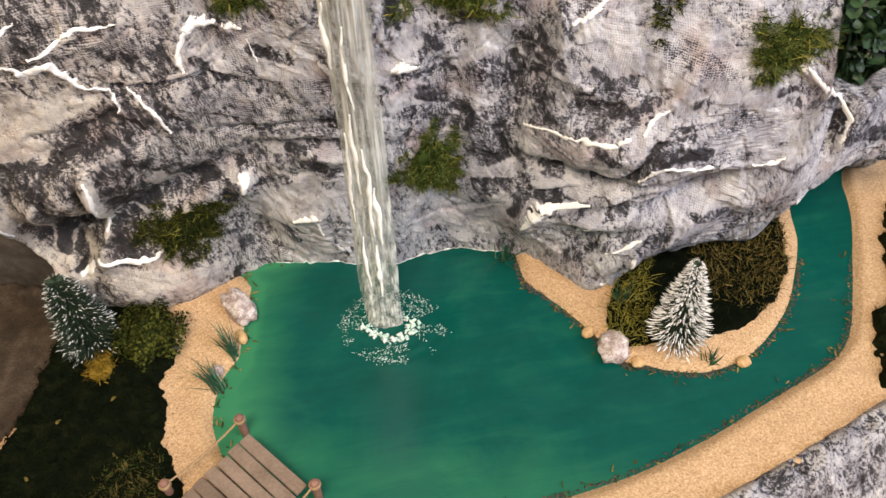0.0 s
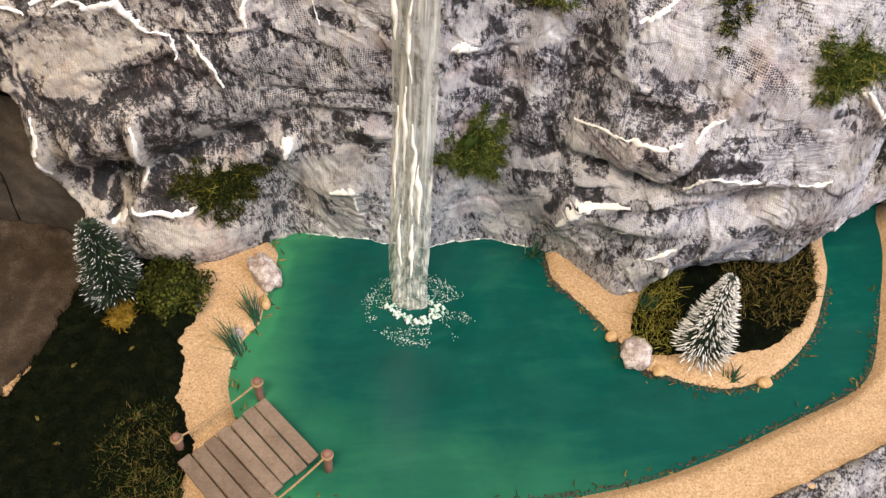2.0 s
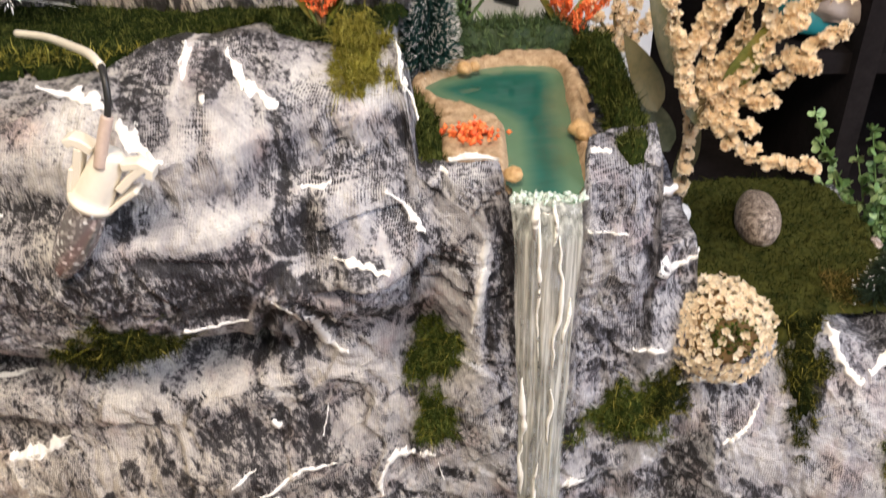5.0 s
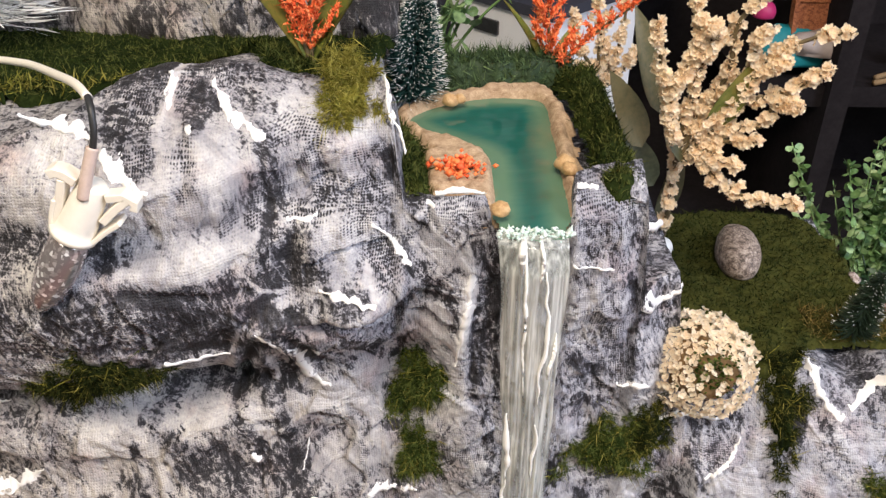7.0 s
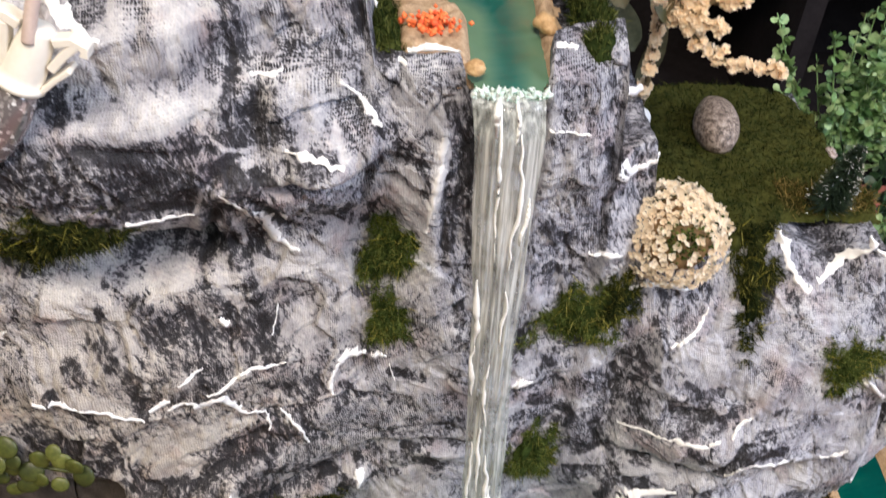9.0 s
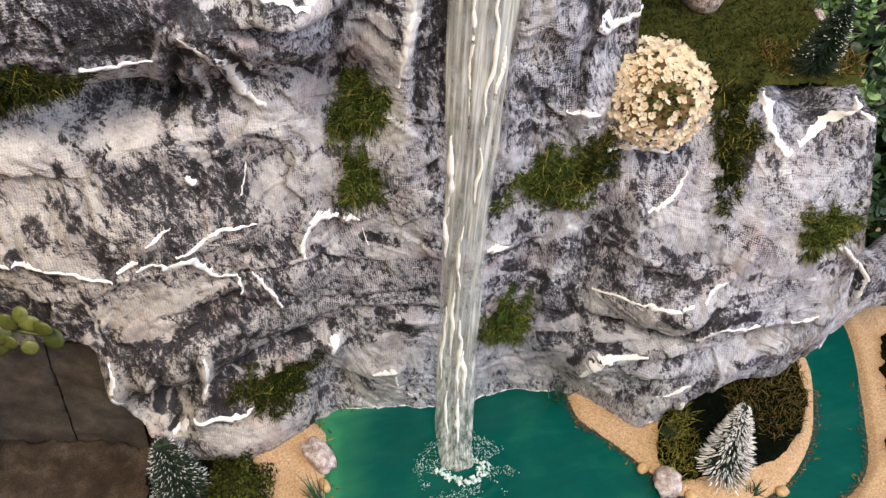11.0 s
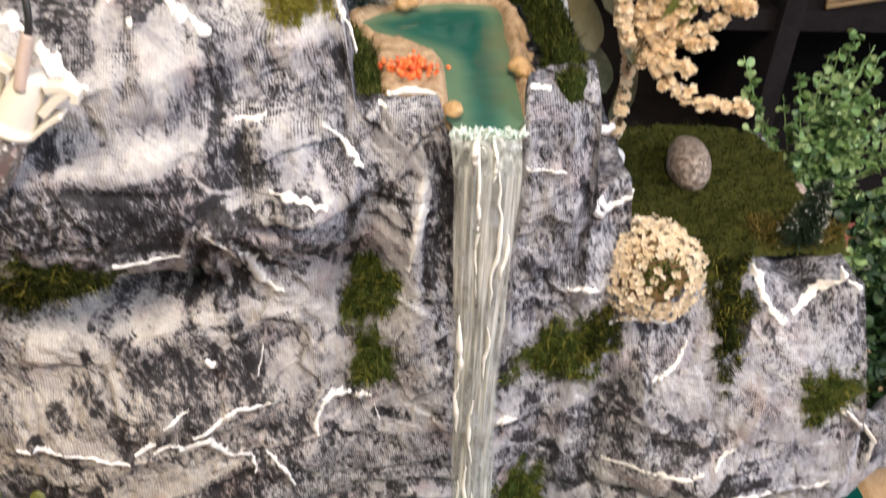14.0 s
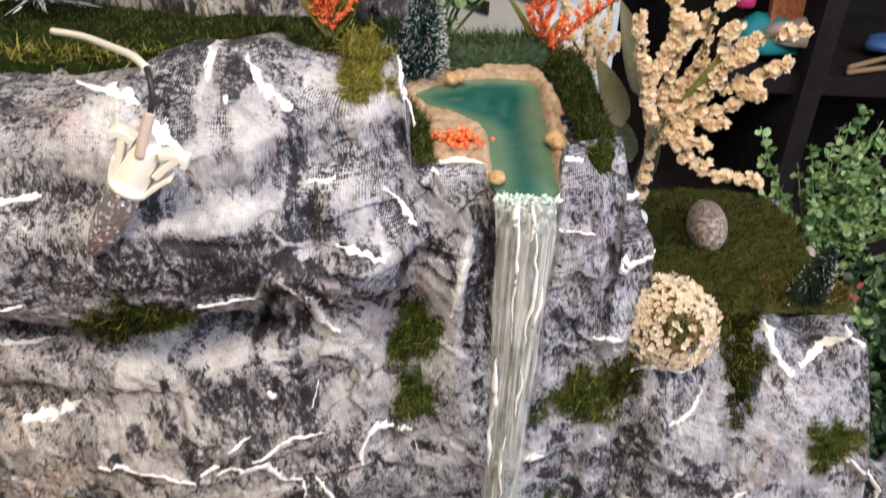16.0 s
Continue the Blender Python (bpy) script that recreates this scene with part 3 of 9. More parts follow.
crease(-0.0028, (-0.0608, 0.3298), (-0.0592, 0.3141), (-0.0608, 0.3058))
crease(0.0038, (-0.0902, 0.337), (-0.0878, 0.3279), (-0.0907, 0.3105))
crease(0.0038, (-0.0697, 0.3298), (-0.0697, 0.3114), (-0.071, 0.3036))
crease(-0.0030, (-0.0813, 0.2705), (-0.101, 0.2201))
crease(-0.0032, (-0.0315, 0.3072), (-0.0282, 0.3052), (-0.0218, 0.3026), (-0.0239, 0.2919))
crease(-0.0025, (-0.0278, 0.2804), (-0.0294, 0.2653), (-0.0372, 0.2625))
crease(-0.0032, (0.0064, 0.2853), (0.0066, 0.267), (0.0065, 0.2402), (0.0075, 0.2073))
crease(-0.0028, (-0.1202, 0.2958), (-0.0974, 0.2885), (-0.0821, 0.2864))
crease(-0.0022, (-0.0595, 0.2805), (-0.0486, 0.2807), (-0.0416, 0.2795))
crease(-0.0062, (-0.033, 0.2594), (-0.0366, 0.251))
crease(-0.0028, (-0.0034, 0.2743), (-0.0029, 0.2485), (-0.004, 0.2186))
crease(0.0038, (-0.07, 0.2767), (-0.0784, 0.273), (-0.0853, 0.2663))
crease(0.0043, (-0.0396, 0.2809), (-0.0484, 0.2878), (-0.0518, 0.3029))
crease(0.0035, (-0.095, 0.2753), (-0.104, 0.2708), (-0.115, 0.267))
crease(0.0035, (-0.0821, 0.2864), (-0.0886, 0.2766), (-0.0882, 0.262))
crease(0.0035, (-0.0802, 0.2551), (-0.0901, 0.2275), (-0.0945, 0.2204))
crease(0.0029, (0.0325, 0.3004), (0.0359, 0.2732), (0.0363, 0.248))
crease(0.0029, (0.0476, 0.2984), (0.0542, 0.2714), (0.0567, 0.2378))
crease(0.0029, (-0.0521, 0.3267), (-0.0479, 0.3131), (-0.0405, 0.3033))
crease(0.0029, (-0.0988, 0.3407), (-0.0928, 0.3306), (-0.0947, 0.3174))
crease(-0.0026, (-0.0725, 0.2197), (-0.0584, 0.2135), (-0.0484, 0.2003))
crease(0.0026, (-0.0907, 0.258), (-0.1016, 0.2254), (-0.1021, 0.2205))
crease(0.0026, (-0.0875, 0.255), (-0.0906, 0.228), (-0.0874, 0.2225))
crease(0.0026, (-0.0844, 0.2559), (-0.0838, 0.2302), (-0.0804, 0.223))
crease(-0.0030, (-0.089, 0.2575), (-0.0964, 0.2256), (-0.0945, 0.2204))
crease(-0.0030, (-0.0861, 0.2551), (-0.0872, 0.2288), (-0.0837, 0.2228))
crease(-0.0040, (-0.0698, 0.2626), (-0.0681, 0.248), (-0.0644, 0.2367))
crease(0.0026, (-0.0728, 0.2727), (-0.0696, 0.2645), (-0.0721, 0.2531))
crease(0.0026, (-0.1216, 0.2855), (-0.1205, 0.2788), (-0.1202, 0.2749))
crease(0.0050, (-0.1310, 0.0342), (-0.1290, 0.0380), (-0.1220, 0.0399), (-0.1166, 0.0400), (-0.1208, 0.0296), (-0.1282, 0.0262), (-0.1312, 0.0308))
crease(0.0045, (-0.0997, 0.1018), (-0.1005, 0.0801), (-0.1075, 0.0529))
crease(0.0035, (-0.1256, 0.0919), (-0.1345, 0.0468), (-0.1312, 0.0370))
crease(0.0035, (-0.1400, 0.1014), (-0.1413, 0.0851), (-0.1580, 0.0107), (-0.1368, 0.0315))
crease(-0.0060, (-0.1259, 0.0336), (-0.1249, 0.0312))
crease(-0.0040, (-0.1045, 0.0946), (-0.1123, 0.0533))
crease(0.0030, (-0.0537, 0.0774), (-0.0627, 0.0727), (-0.0611, 0.0652), (-0.0549, 0.0527))
crease(0.0030, (-0.0495, 0.0724), (-0.0420, 0.0706), (-0.0430, 0.0532))
crease(0.0022, (-0.0865, 0.1110), (-0.0914, 0.1065), (-0.0913, 0.0824))
crease(-0.0030, (-0.1153, 0.1130), (-0.1048, 0.1185), (-0.0955, 0.1180))
dab(-0.1269, 0.1347, 0.0233, 0.0238, 0.30)
dab(-0.0292, 0.1088, 0.0166, 0.0174, 0.15)
dab(-0.0131, 0.1437, 0.0131, 0.0229, 0.12)
dab(-0.0494, 0.1318, 0.0158, 0.0160, 0.12)
dab(-0.1489, 0.2041, 0.0258, 0.0367, 0.10)
dab(-0.0450, 0.2196, 0.0114, 0.0144, 0.25)
dab(-0.0413, 0.1456, 0.0129, 0.0151, 0.25)
dab(-0.0243, 0.0450, 0.0279, 0.0273, 0.32)
dab(0.0529, 0.0262, 0.0230, 0.0227, 0.32)
dab(0.1297, 0.1410, 0.0225, 0.0231, 0.18)
dab(0.1668, 0.1517, 0.0199, 0.0337, 0.25)
dab(0.1886, 0.1025, 0.0187, 0.0174, 0.25)
dab(0.1794, 0.0638, 0.0228, 0.0171, 0.20)
dab(0.1247, 0.0747, 0.0216, 0.0191, 0.18)
dab(-0.0036, 0.1727, 0.0098, 0.0171, 0.22)
dab(-0.0162, 0.2141, 0.0115, 0.0236, 0.25)
dab(-0.0564, 0.2342, 0.0132, 0.0136, 0.25)
dab(-0.0376, 0.2396, 0.0066, 0.0162, 0.25)
dab(-0.0267, 0.2533, 0.0107, 0.0154, 0.25)
dab(0.0957, 0.0487, 0.0189, 0.0211, 0.20)
dab(-0.0643, 0.2118, 0.0136, 0.0118, 0.15)
dab(-0.0079, 0.1412, 0.0131, 0.0231, 0.20)
dab(-0.0142, 0.2471, 0.0043, 0.0209, 0.20)
dab(-0.0994, 0.2185, 0.0136, 0.0116, 0.15)
dab(-0.1279, 0.2191, 0.0136, 0.0173, 0.10)
dab(-0.0291, 0.1154, 0.0219, 0.0127, 0.12)
dab(-0.0781, 0.0236, 0.0189, 0.0243, 0.15)
dab(-0.0897, 0.0186, 0.0285, 0.0250, 0.12)
dab(-0.0674, 0.0154, 0.0161, 0.0248, 0.20)
dab(-0.1225, 0.0453, 0.0028, 0.0109, 0.50)
dab(-0.1029, 0.0919, 0.0039, 0.0142, 0.30)
dab(0.2028, 0.0971, 0.0127, 0.0110, 0.30)
dab(0.1890, 0.0730, 0.0130, 0.0119, 0.30)
dab(0.1741, 0.0559, 0.0131, 0.0110, 0.28)
dab(0.1601, 0.0418, 0.0099, 0.0095, 0.20)
dab(0.1835, 0.1727, 0.0115, 0.0215, 0.20)
dab(0.1037, 0.0551, 0.0157, 0.0129, 0.15)
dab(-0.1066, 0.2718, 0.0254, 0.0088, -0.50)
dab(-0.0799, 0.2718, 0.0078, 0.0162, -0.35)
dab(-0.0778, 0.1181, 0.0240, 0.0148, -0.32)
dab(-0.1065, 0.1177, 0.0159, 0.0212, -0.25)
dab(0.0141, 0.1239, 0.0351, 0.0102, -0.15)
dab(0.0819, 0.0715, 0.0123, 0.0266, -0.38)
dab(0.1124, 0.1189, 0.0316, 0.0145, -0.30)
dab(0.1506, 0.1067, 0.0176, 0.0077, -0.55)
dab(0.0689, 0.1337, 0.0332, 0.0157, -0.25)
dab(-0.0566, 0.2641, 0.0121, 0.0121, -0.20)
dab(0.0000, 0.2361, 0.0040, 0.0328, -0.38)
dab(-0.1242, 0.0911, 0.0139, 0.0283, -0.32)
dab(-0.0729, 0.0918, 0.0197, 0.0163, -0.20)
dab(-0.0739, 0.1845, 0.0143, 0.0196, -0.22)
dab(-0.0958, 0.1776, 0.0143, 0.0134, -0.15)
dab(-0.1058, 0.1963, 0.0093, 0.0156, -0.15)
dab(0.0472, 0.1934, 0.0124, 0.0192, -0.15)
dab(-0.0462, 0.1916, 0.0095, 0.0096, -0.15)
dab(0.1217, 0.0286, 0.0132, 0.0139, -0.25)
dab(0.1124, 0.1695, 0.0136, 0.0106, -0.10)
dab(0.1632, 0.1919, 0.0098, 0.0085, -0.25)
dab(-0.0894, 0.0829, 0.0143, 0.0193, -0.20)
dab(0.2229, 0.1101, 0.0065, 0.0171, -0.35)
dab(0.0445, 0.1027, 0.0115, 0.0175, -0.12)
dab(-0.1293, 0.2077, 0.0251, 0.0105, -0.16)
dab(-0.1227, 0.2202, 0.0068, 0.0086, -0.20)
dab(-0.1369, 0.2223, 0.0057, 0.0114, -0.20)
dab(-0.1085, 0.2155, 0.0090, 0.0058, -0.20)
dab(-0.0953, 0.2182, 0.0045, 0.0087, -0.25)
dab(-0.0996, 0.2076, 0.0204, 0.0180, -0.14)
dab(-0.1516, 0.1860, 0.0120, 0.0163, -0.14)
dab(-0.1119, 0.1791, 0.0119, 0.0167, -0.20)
# lower-left dabs: dark wash, with that corner's shade put into the tone
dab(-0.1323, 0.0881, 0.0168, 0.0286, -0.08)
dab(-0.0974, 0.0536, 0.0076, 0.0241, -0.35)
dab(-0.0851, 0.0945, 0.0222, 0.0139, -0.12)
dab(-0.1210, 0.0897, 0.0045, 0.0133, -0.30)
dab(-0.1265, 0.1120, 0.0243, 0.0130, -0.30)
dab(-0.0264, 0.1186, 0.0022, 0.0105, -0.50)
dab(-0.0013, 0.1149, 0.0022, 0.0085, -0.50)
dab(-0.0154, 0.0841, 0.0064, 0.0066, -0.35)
dab(-0.0243, 0.0479, 0.0186, 0.0215, 0.12)
dab(0.0524, 0.0313, 0.0195, 0.0223, 0.12)
dab(-0.1161, 0.2228, 0.0207, 0.0129, 0.30)
dab(-0.0617, 0.2186, 0.0134, 0.0130, 0.50)
dab(-0.0376, 0.1783, 0.0098, 0.0134, 0.40)
dab(-0.0138, 0.2028, 0.0093, 0.0184, 0.60)
dab(-0.0582, 0.1476, 0.0153, 0.0113, 0.30)
dab(-0.0163, 0.2376, 0.0066, 0.0163, 0.50)
dab(-0.1269, 0.1213, 0.0186, 0.0146, 0.50)
dab(-0.1195, 0.3285, 0.0372, 0.0242, 0.22)
dab(-0.0522, 0.3215, 0.0163, 0.0205, 0.26)
dab(-0.1565, 0.3275, 0.0227, 0.0200, 0.20)
dab(-0.0542, 0.2906, 0.0106, 0.0123, 0.24)
dab(-0.0117, 0.2863, 0.0091, 0.0195, 0.28)
dab(-0.1201, 0.3043, 0.0221, 0.0076, 0.25)
dab(0.0448, 0.3014, 0.0097, 0.0109, 0.15)
dab(-0.0892, 0.3312, 0.0089, 0.0147, 0.15)
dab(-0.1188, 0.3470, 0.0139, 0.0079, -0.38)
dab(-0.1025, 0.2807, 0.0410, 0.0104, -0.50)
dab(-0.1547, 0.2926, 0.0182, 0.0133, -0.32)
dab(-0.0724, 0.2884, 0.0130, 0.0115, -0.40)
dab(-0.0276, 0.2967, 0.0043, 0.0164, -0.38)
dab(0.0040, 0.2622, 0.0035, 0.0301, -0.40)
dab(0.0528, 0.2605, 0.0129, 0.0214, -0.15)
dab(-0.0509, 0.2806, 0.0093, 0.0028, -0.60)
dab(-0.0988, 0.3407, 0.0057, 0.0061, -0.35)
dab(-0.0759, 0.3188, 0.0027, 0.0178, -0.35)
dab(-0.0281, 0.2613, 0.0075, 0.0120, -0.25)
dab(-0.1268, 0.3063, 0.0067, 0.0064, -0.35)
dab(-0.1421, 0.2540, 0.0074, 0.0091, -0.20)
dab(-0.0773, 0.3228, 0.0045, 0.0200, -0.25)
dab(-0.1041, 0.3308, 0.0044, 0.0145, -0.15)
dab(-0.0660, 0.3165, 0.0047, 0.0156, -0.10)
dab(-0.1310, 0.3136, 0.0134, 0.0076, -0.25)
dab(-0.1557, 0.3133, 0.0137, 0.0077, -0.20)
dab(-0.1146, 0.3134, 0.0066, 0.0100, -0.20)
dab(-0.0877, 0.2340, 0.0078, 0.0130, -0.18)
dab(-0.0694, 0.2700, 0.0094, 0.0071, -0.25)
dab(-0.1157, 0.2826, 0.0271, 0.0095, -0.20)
dab(-0.0535, 0.2184, 0.0119, 0.0102, 0.35)
dab(-0.0565, 0.2641, 0.0084, 0.0053, 0.12)
dab(-0.1269, 0.2777, 0.0137, 0.0110, -0.15)
brush("D", 0.0057, (-0.1229, 0.3474), (-0.1144, 0.3505), (-0.0975, 0.3491))
brush("X", 0.0055, (-0.1236, 0.3450), (-0.0962, 0.3460))
brush("W", 0.0013, (-0.1097, 0.3520), (-0.1094, 0.3466), (-0.1088, 0.3436))
brush("D", 0.0062, (-0.1238, 0.3413), (-0.1180, 0.3364), (-0.1159, 0.3324))
brush("X", 0.0048, (-0.1190, 0.3388), (-0.1154, 0.3337))
brush("D", 0.0040, (-0.1009, 0.3439), (-0.0953, 0.3411))
brush("B", 0.0022, (-0.0986, 0.3395), (-0.0971, 0.3382))
brush("L", 0.0048, (-0.1087, 0.3391), (-0.1049, 0.3343))
brush("X", 0.0066, (-0.0998, 0.3319), (-0.1006, 0.3264))
brush("L", 0.0053, (-0.0926, 0.3361), (-0.0876, 0.3260))
brush("L", 0.0132, (-0.1145, 0.3190), (-0.1063, 0.3099), (-0.0976, 0.3102))
brush("L", 0.0066, (-0.1192, 0.3028), (-0.1067, 0.3009), (-0.0931, 0.3021))
brush("L", 0.0088, (-0.1112, 0.3060), (-0.0965, 0.3040))
brush("L", 0.0053, (-0.1482, 0.3380), (-0.1360, 0.3347))
brush("L", 0.0053, (-0.1487, 0.3221), (-0.1397, 0.3219))
brush("D", 0.0015, (-0.0749, 0.3314), (-0.0751, 0.3159), (-0.0778, 0.3067), (-0.0780, 0.3002))
brush("M", 0.0011, (-0.0804, 0.3326), (-0.0819, 0.3186))
brush("L", 0.0026, (-0.0847, 0.3288), (-0.0849, 0.3157))
brush("L", 0.0035, (-0.0827, 0.3048), (-0.0860, 0.2988))
brush("X", 0.0024, (-0.0807, 0.3123), (-0.0816, 0.3085))
brush("X", 0.0026, (-0.0876, 0.3171), (-0.0899, 0.3090))
brush("D", 0.0037, (-0.1278, 0.3084), (-0.1252, 0.3049))
brush("M", 0.0018, (-0.1198, 0.3094), (-0.1181, 0.3052))
brush("L", 0.0066, (-0.0690, 0.3406), (-0.0644, 0.3384))
brush("L", 0.0048, (-0.0680, 0.3201), (-0.0662, 0.3094))
brush("L", 0.0057, (-0.0476, 0.3323), (-0.0403, 0.3278))
brush("L", 0.0055, (-0.0523, 0.3219), (-0.0497, 0.3162))
brush("X", 0.0037, (-0.0716, 0.3347), (-0.0574, 0.3317))
brush("X", 0.0026, (-0.0623, 0.3280), (-0.0612, 0.3126))
brush("X", 0.0040, (-0.0474, 0.3227), (-0.0413, 0.3237))
brush("X", 0.0040, (-0.0496, 0.3123), (-0.0415, 0.3092))
brush("X", 0.0024, (-0.0689, 0.3075), (-0.0574, 0.3065))
brush("X", 0.0033, (-0.0490, 0.3033), (-0.0427, 0.3037))
brush("D", 0.0026, (-0.0368, 0.3215), (-0.0352, 0.3133))
brush("D", 0.0022, (-0.0297, 0.3046), (-0.0238, 0.2985))
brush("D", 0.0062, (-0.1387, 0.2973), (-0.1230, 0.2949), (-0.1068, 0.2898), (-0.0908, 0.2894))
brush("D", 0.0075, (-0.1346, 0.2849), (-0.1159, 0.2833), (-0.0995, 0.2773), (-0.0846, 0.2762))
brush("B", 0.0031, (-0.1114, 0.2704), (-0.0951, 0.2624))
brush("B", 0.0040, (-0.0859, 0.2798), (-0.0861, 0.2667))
brush("M", 0.0040, (-0.1006, 0.2812), (-0.0963, 0.2790))
brush("M", 0.0018, (-0.1214, 0.2869), (-0.1226, 0.2772))
brush("M", 0.0018, (-0.1081, 0.2842), (-0.1054, 0.2757))
brush("M", 0.0031, (-0.1412, 0.2802), (-0.1354, 0.2811))
brush("D", 0.0066, (-0.0732, 0.2911), (-0.0659, 0.2933))
brush("D", 0.0031, (-0.0771, 0.2962), (-0.0637, 0.3034))
brush("D", 0.0026, (-0.0803, 0.2853), (-0.0749, 0.2813))
brush("L", 0.0024, (-0.0768, 0.2786), (-0.0670, 0.2808), (-0.0581, 0.2833))
brush("B", 0.0026, (-0.0688, 0.2738), (-0.0643, 0.2729))
brush("B", 0.0018, (-0.0570, 0.2837), (-0.0476, 0.2826), (-0.0409, 0.2813))
brush("L", 0.0077, (-0.0514, 0.2988), (-0.0505, 0.2913))
brush("W", 0.0031, (-0.0425, 0.2867), (-0.0373, 0.2818))
brush("X", 0.0062, (-0.0379, 0.2904), (-0.0344, 0.2850))
brush("X", 0.0031, (-0.0514, 0.3017), (-0.0458, 0.3001))
brush("D", 0.0031, (-0.0500, 0.2790), (-0.0442, 0.2806))
brush("L", 0.0018, (-0.0671, 0.2688), (-0.0614, 0.2644))
brush("M", 0.0026, (-0.0532, 0.2629), (-0.0389, 0.2781), (-0.0298, 0.2766))
brush("D", 0.0040, (-0.0514, 0.2364), (-0.0380, 0.2477))
brush("L", 0.0059, (-0.0242, 0.2511), (-0.0244, 0.2428))
brush("L", 0.0041, (-0.0450, 0.2286), (-0.0395, 0.2220))
brush("L", 0.0060, (-0.0216, 0.2883), (-0.0093, 0.2840))
brush("W", 0.0027, (-0.0050, 0.2736), (-0.0063, 0.2580), (-0.0093, 0.2362))
brush("D", 0.0027, (-0.0143, 0.2673), (-0.0111, 0.2522))
brush("D", 0.0019, (0.0021, 0.2577), (-0.0003, 0.2402), (-0.0018, 0.2226))
brush("M", 0.0022, (-0.0319, 0.2808), (-0.0319, 0.2627))
brush("X", 0.0044, (-0.0152, 0.3043), (-0.0064, 0.3039))
brush("B", 0.0040, (-0.0708, 0.2448), (-0.0678, 0.2411))
brush("D", 0.0023, (-0.0193, 0.2743), (-0.0217, 0.2611))
brush("M", 0.0055, (-0.1231, 0.2261), (-0.1073, 0.2245))
brush("L", 0.0048, (-0.1168, 0.2195), (-0.1064, 0.2176))
brush("L", 0.0092, (-0.1454, 0.2165), (-0.1538, 0.2008))
brush("L", 0.0040, (-0.1391, 0.2248), (-0.1339, 0.2233))
brush("L", 0.0055, (-0.1323, 0.2063), (-0.1270, 0.1977))
brush("L", 0.0035, (-0.1159, 0.2144), (-0.1107, 0.2152))
brush("L", 0.0057, (-0.1599, 0.1895), (-0.1588, 0.1822))
brush("D", 0.0058, (-0.0851, 0.2610), (-0.0932, 0.2285))
brush("D", 0.0044, (-0.0822, 0.2320), (-0.0781, 0.2231))
brush("D", 0.0022, (-0.0982, 0.2229), (-0.0999, 0.2199))
brush("D", 0.0033, (-0.0875, 0.2209), (-0.0841, 0.2201))
brush("B", 0.0031, (-0.0706, 0.2467), (-0.0693, 0.2391))
brush("L", 0.0026, (-0.0921, 0.2185), (-0.0901, 0.2089), (-0.0873, 0.2013))
brush("L", 0.0022, (-0.0783, 0.2202), (-0.0742, 0.2174))
brush("D", 0.0026, (-0.0994, 0.2151), (-0.0946, 0.2066), (-0.0915, 0.1987))
brush("D", 0.0031, (-0.0831, 0.2116), (-0.0807, 0.2019))
brush("D", 0.0021, (-0.0726, 0.2126), (-0.0602, 0.2068))
brush("L", 0.0035, (-0.0697, 0.2222), (-0.0572, 0.2165), (-0.0463, 0.2038))
brush("L", 0.0062, (-0.0502, 0.2239), (-0.0419, 0.2237))
brush("D", 0.0066, (-0.0850, 0.1904), (-0.0792, 0.1835))
brush("D", 0.0040, (-0.0940, 0.1882), (-0.0911, 0.1833))
brush("D", 0.0031, (-0.1041, 0.1971), (-0.1011, 0.1904))
brush("D", 0.0022, (-0.1090, 0.2089), (-0.1063, 0.2020))
brush("D", 0.0031, (-0.1253, 0.2130), (-0.1203, 0.2095))
brush("D", 0.0048, (-0.1197, 0.1988), (-0.1153, 0.1951))
brush("D", 0.0018, (-0.1376, 0.2129), (-0.1371, 0.2071))
brush("D", 0.0036, (-0.1392, 0.1923), (-0.1356, 0.1879))
brush("D", 0.0018, (-0.1343, 0.2207), (-0.1289, 0.2199))
brush("L", 0.0066, (-0.0658, 0.1852), (-0.0595, 0.1763))
brush("X", 0.0063, (-0.0531, 0.1838), (-0.0489, 0.1757))
brush("X", 0.0068, (-0.0395, 0.1765), (-0.0351, 0.1688))
brush("X", 0.0073, (-0.0318, 0.1525), (-0.0282, 0.1452))
brush("D", 0.0044, (-0.0765, 0.1744), (-0.0722, 0.1711))
brush("D", 0.0028, (-0.0478, 0.1945), (-0.0354, 0.1923))
brush("D", 0.0048, (-0.0515, 0.2523), (-0.0443, 0.2347))
brush("X", 0.0055, (-0.0392, 0.2530), (-0.0348, 0.2467))
brush("D", 0.0040, (-0.1520, 0.1859), (-0.1513, 0.1807))
brush("D", 0.0048, (-0.1301, 0.1781), (-0.1285, 0.1621))
brush("D", 0.0037, (-0.1358, 0.1868), (-0.1321, 0.1832))
brush("M", 0.0049, (-0.1126, 0.1740), (-0.1089, 0.1675))
brush("D", 0.0026, (-0.1041, 0.1705), (-0.1029, 0.1648))
brush("L", 0.0035, (-0.1455, 0.1883), (-0.1440, 0.1840))
brush("L", 0.0035, (-0.1631, 0.1759), (-0.1419, 0.1676))
brush("L", 0.0111, (-0.1299, 0.1304), (-0.1119, 0.1339))
brush("L", 0.0069, (-0.1269, 0.1160), (-0.1237, 0.1144))
brush("M", 0.0042, (-0.0992, 0.1422), (-0.0906, 0.1377))
brush("D", 0.0048, (-0.1730, 0.1487), (-0.1514, 0.1494))
brush("D", 0.0028, (-0.1411, 0.1406), (-0.1427, 0.1245))
brush("D", 0.0031, (-0.1437, 0.1151), (-0.1401, 0.1089))
brush("X", 0.0055, (-0.0812, 0.1603), (-0.0644, 0.1572))
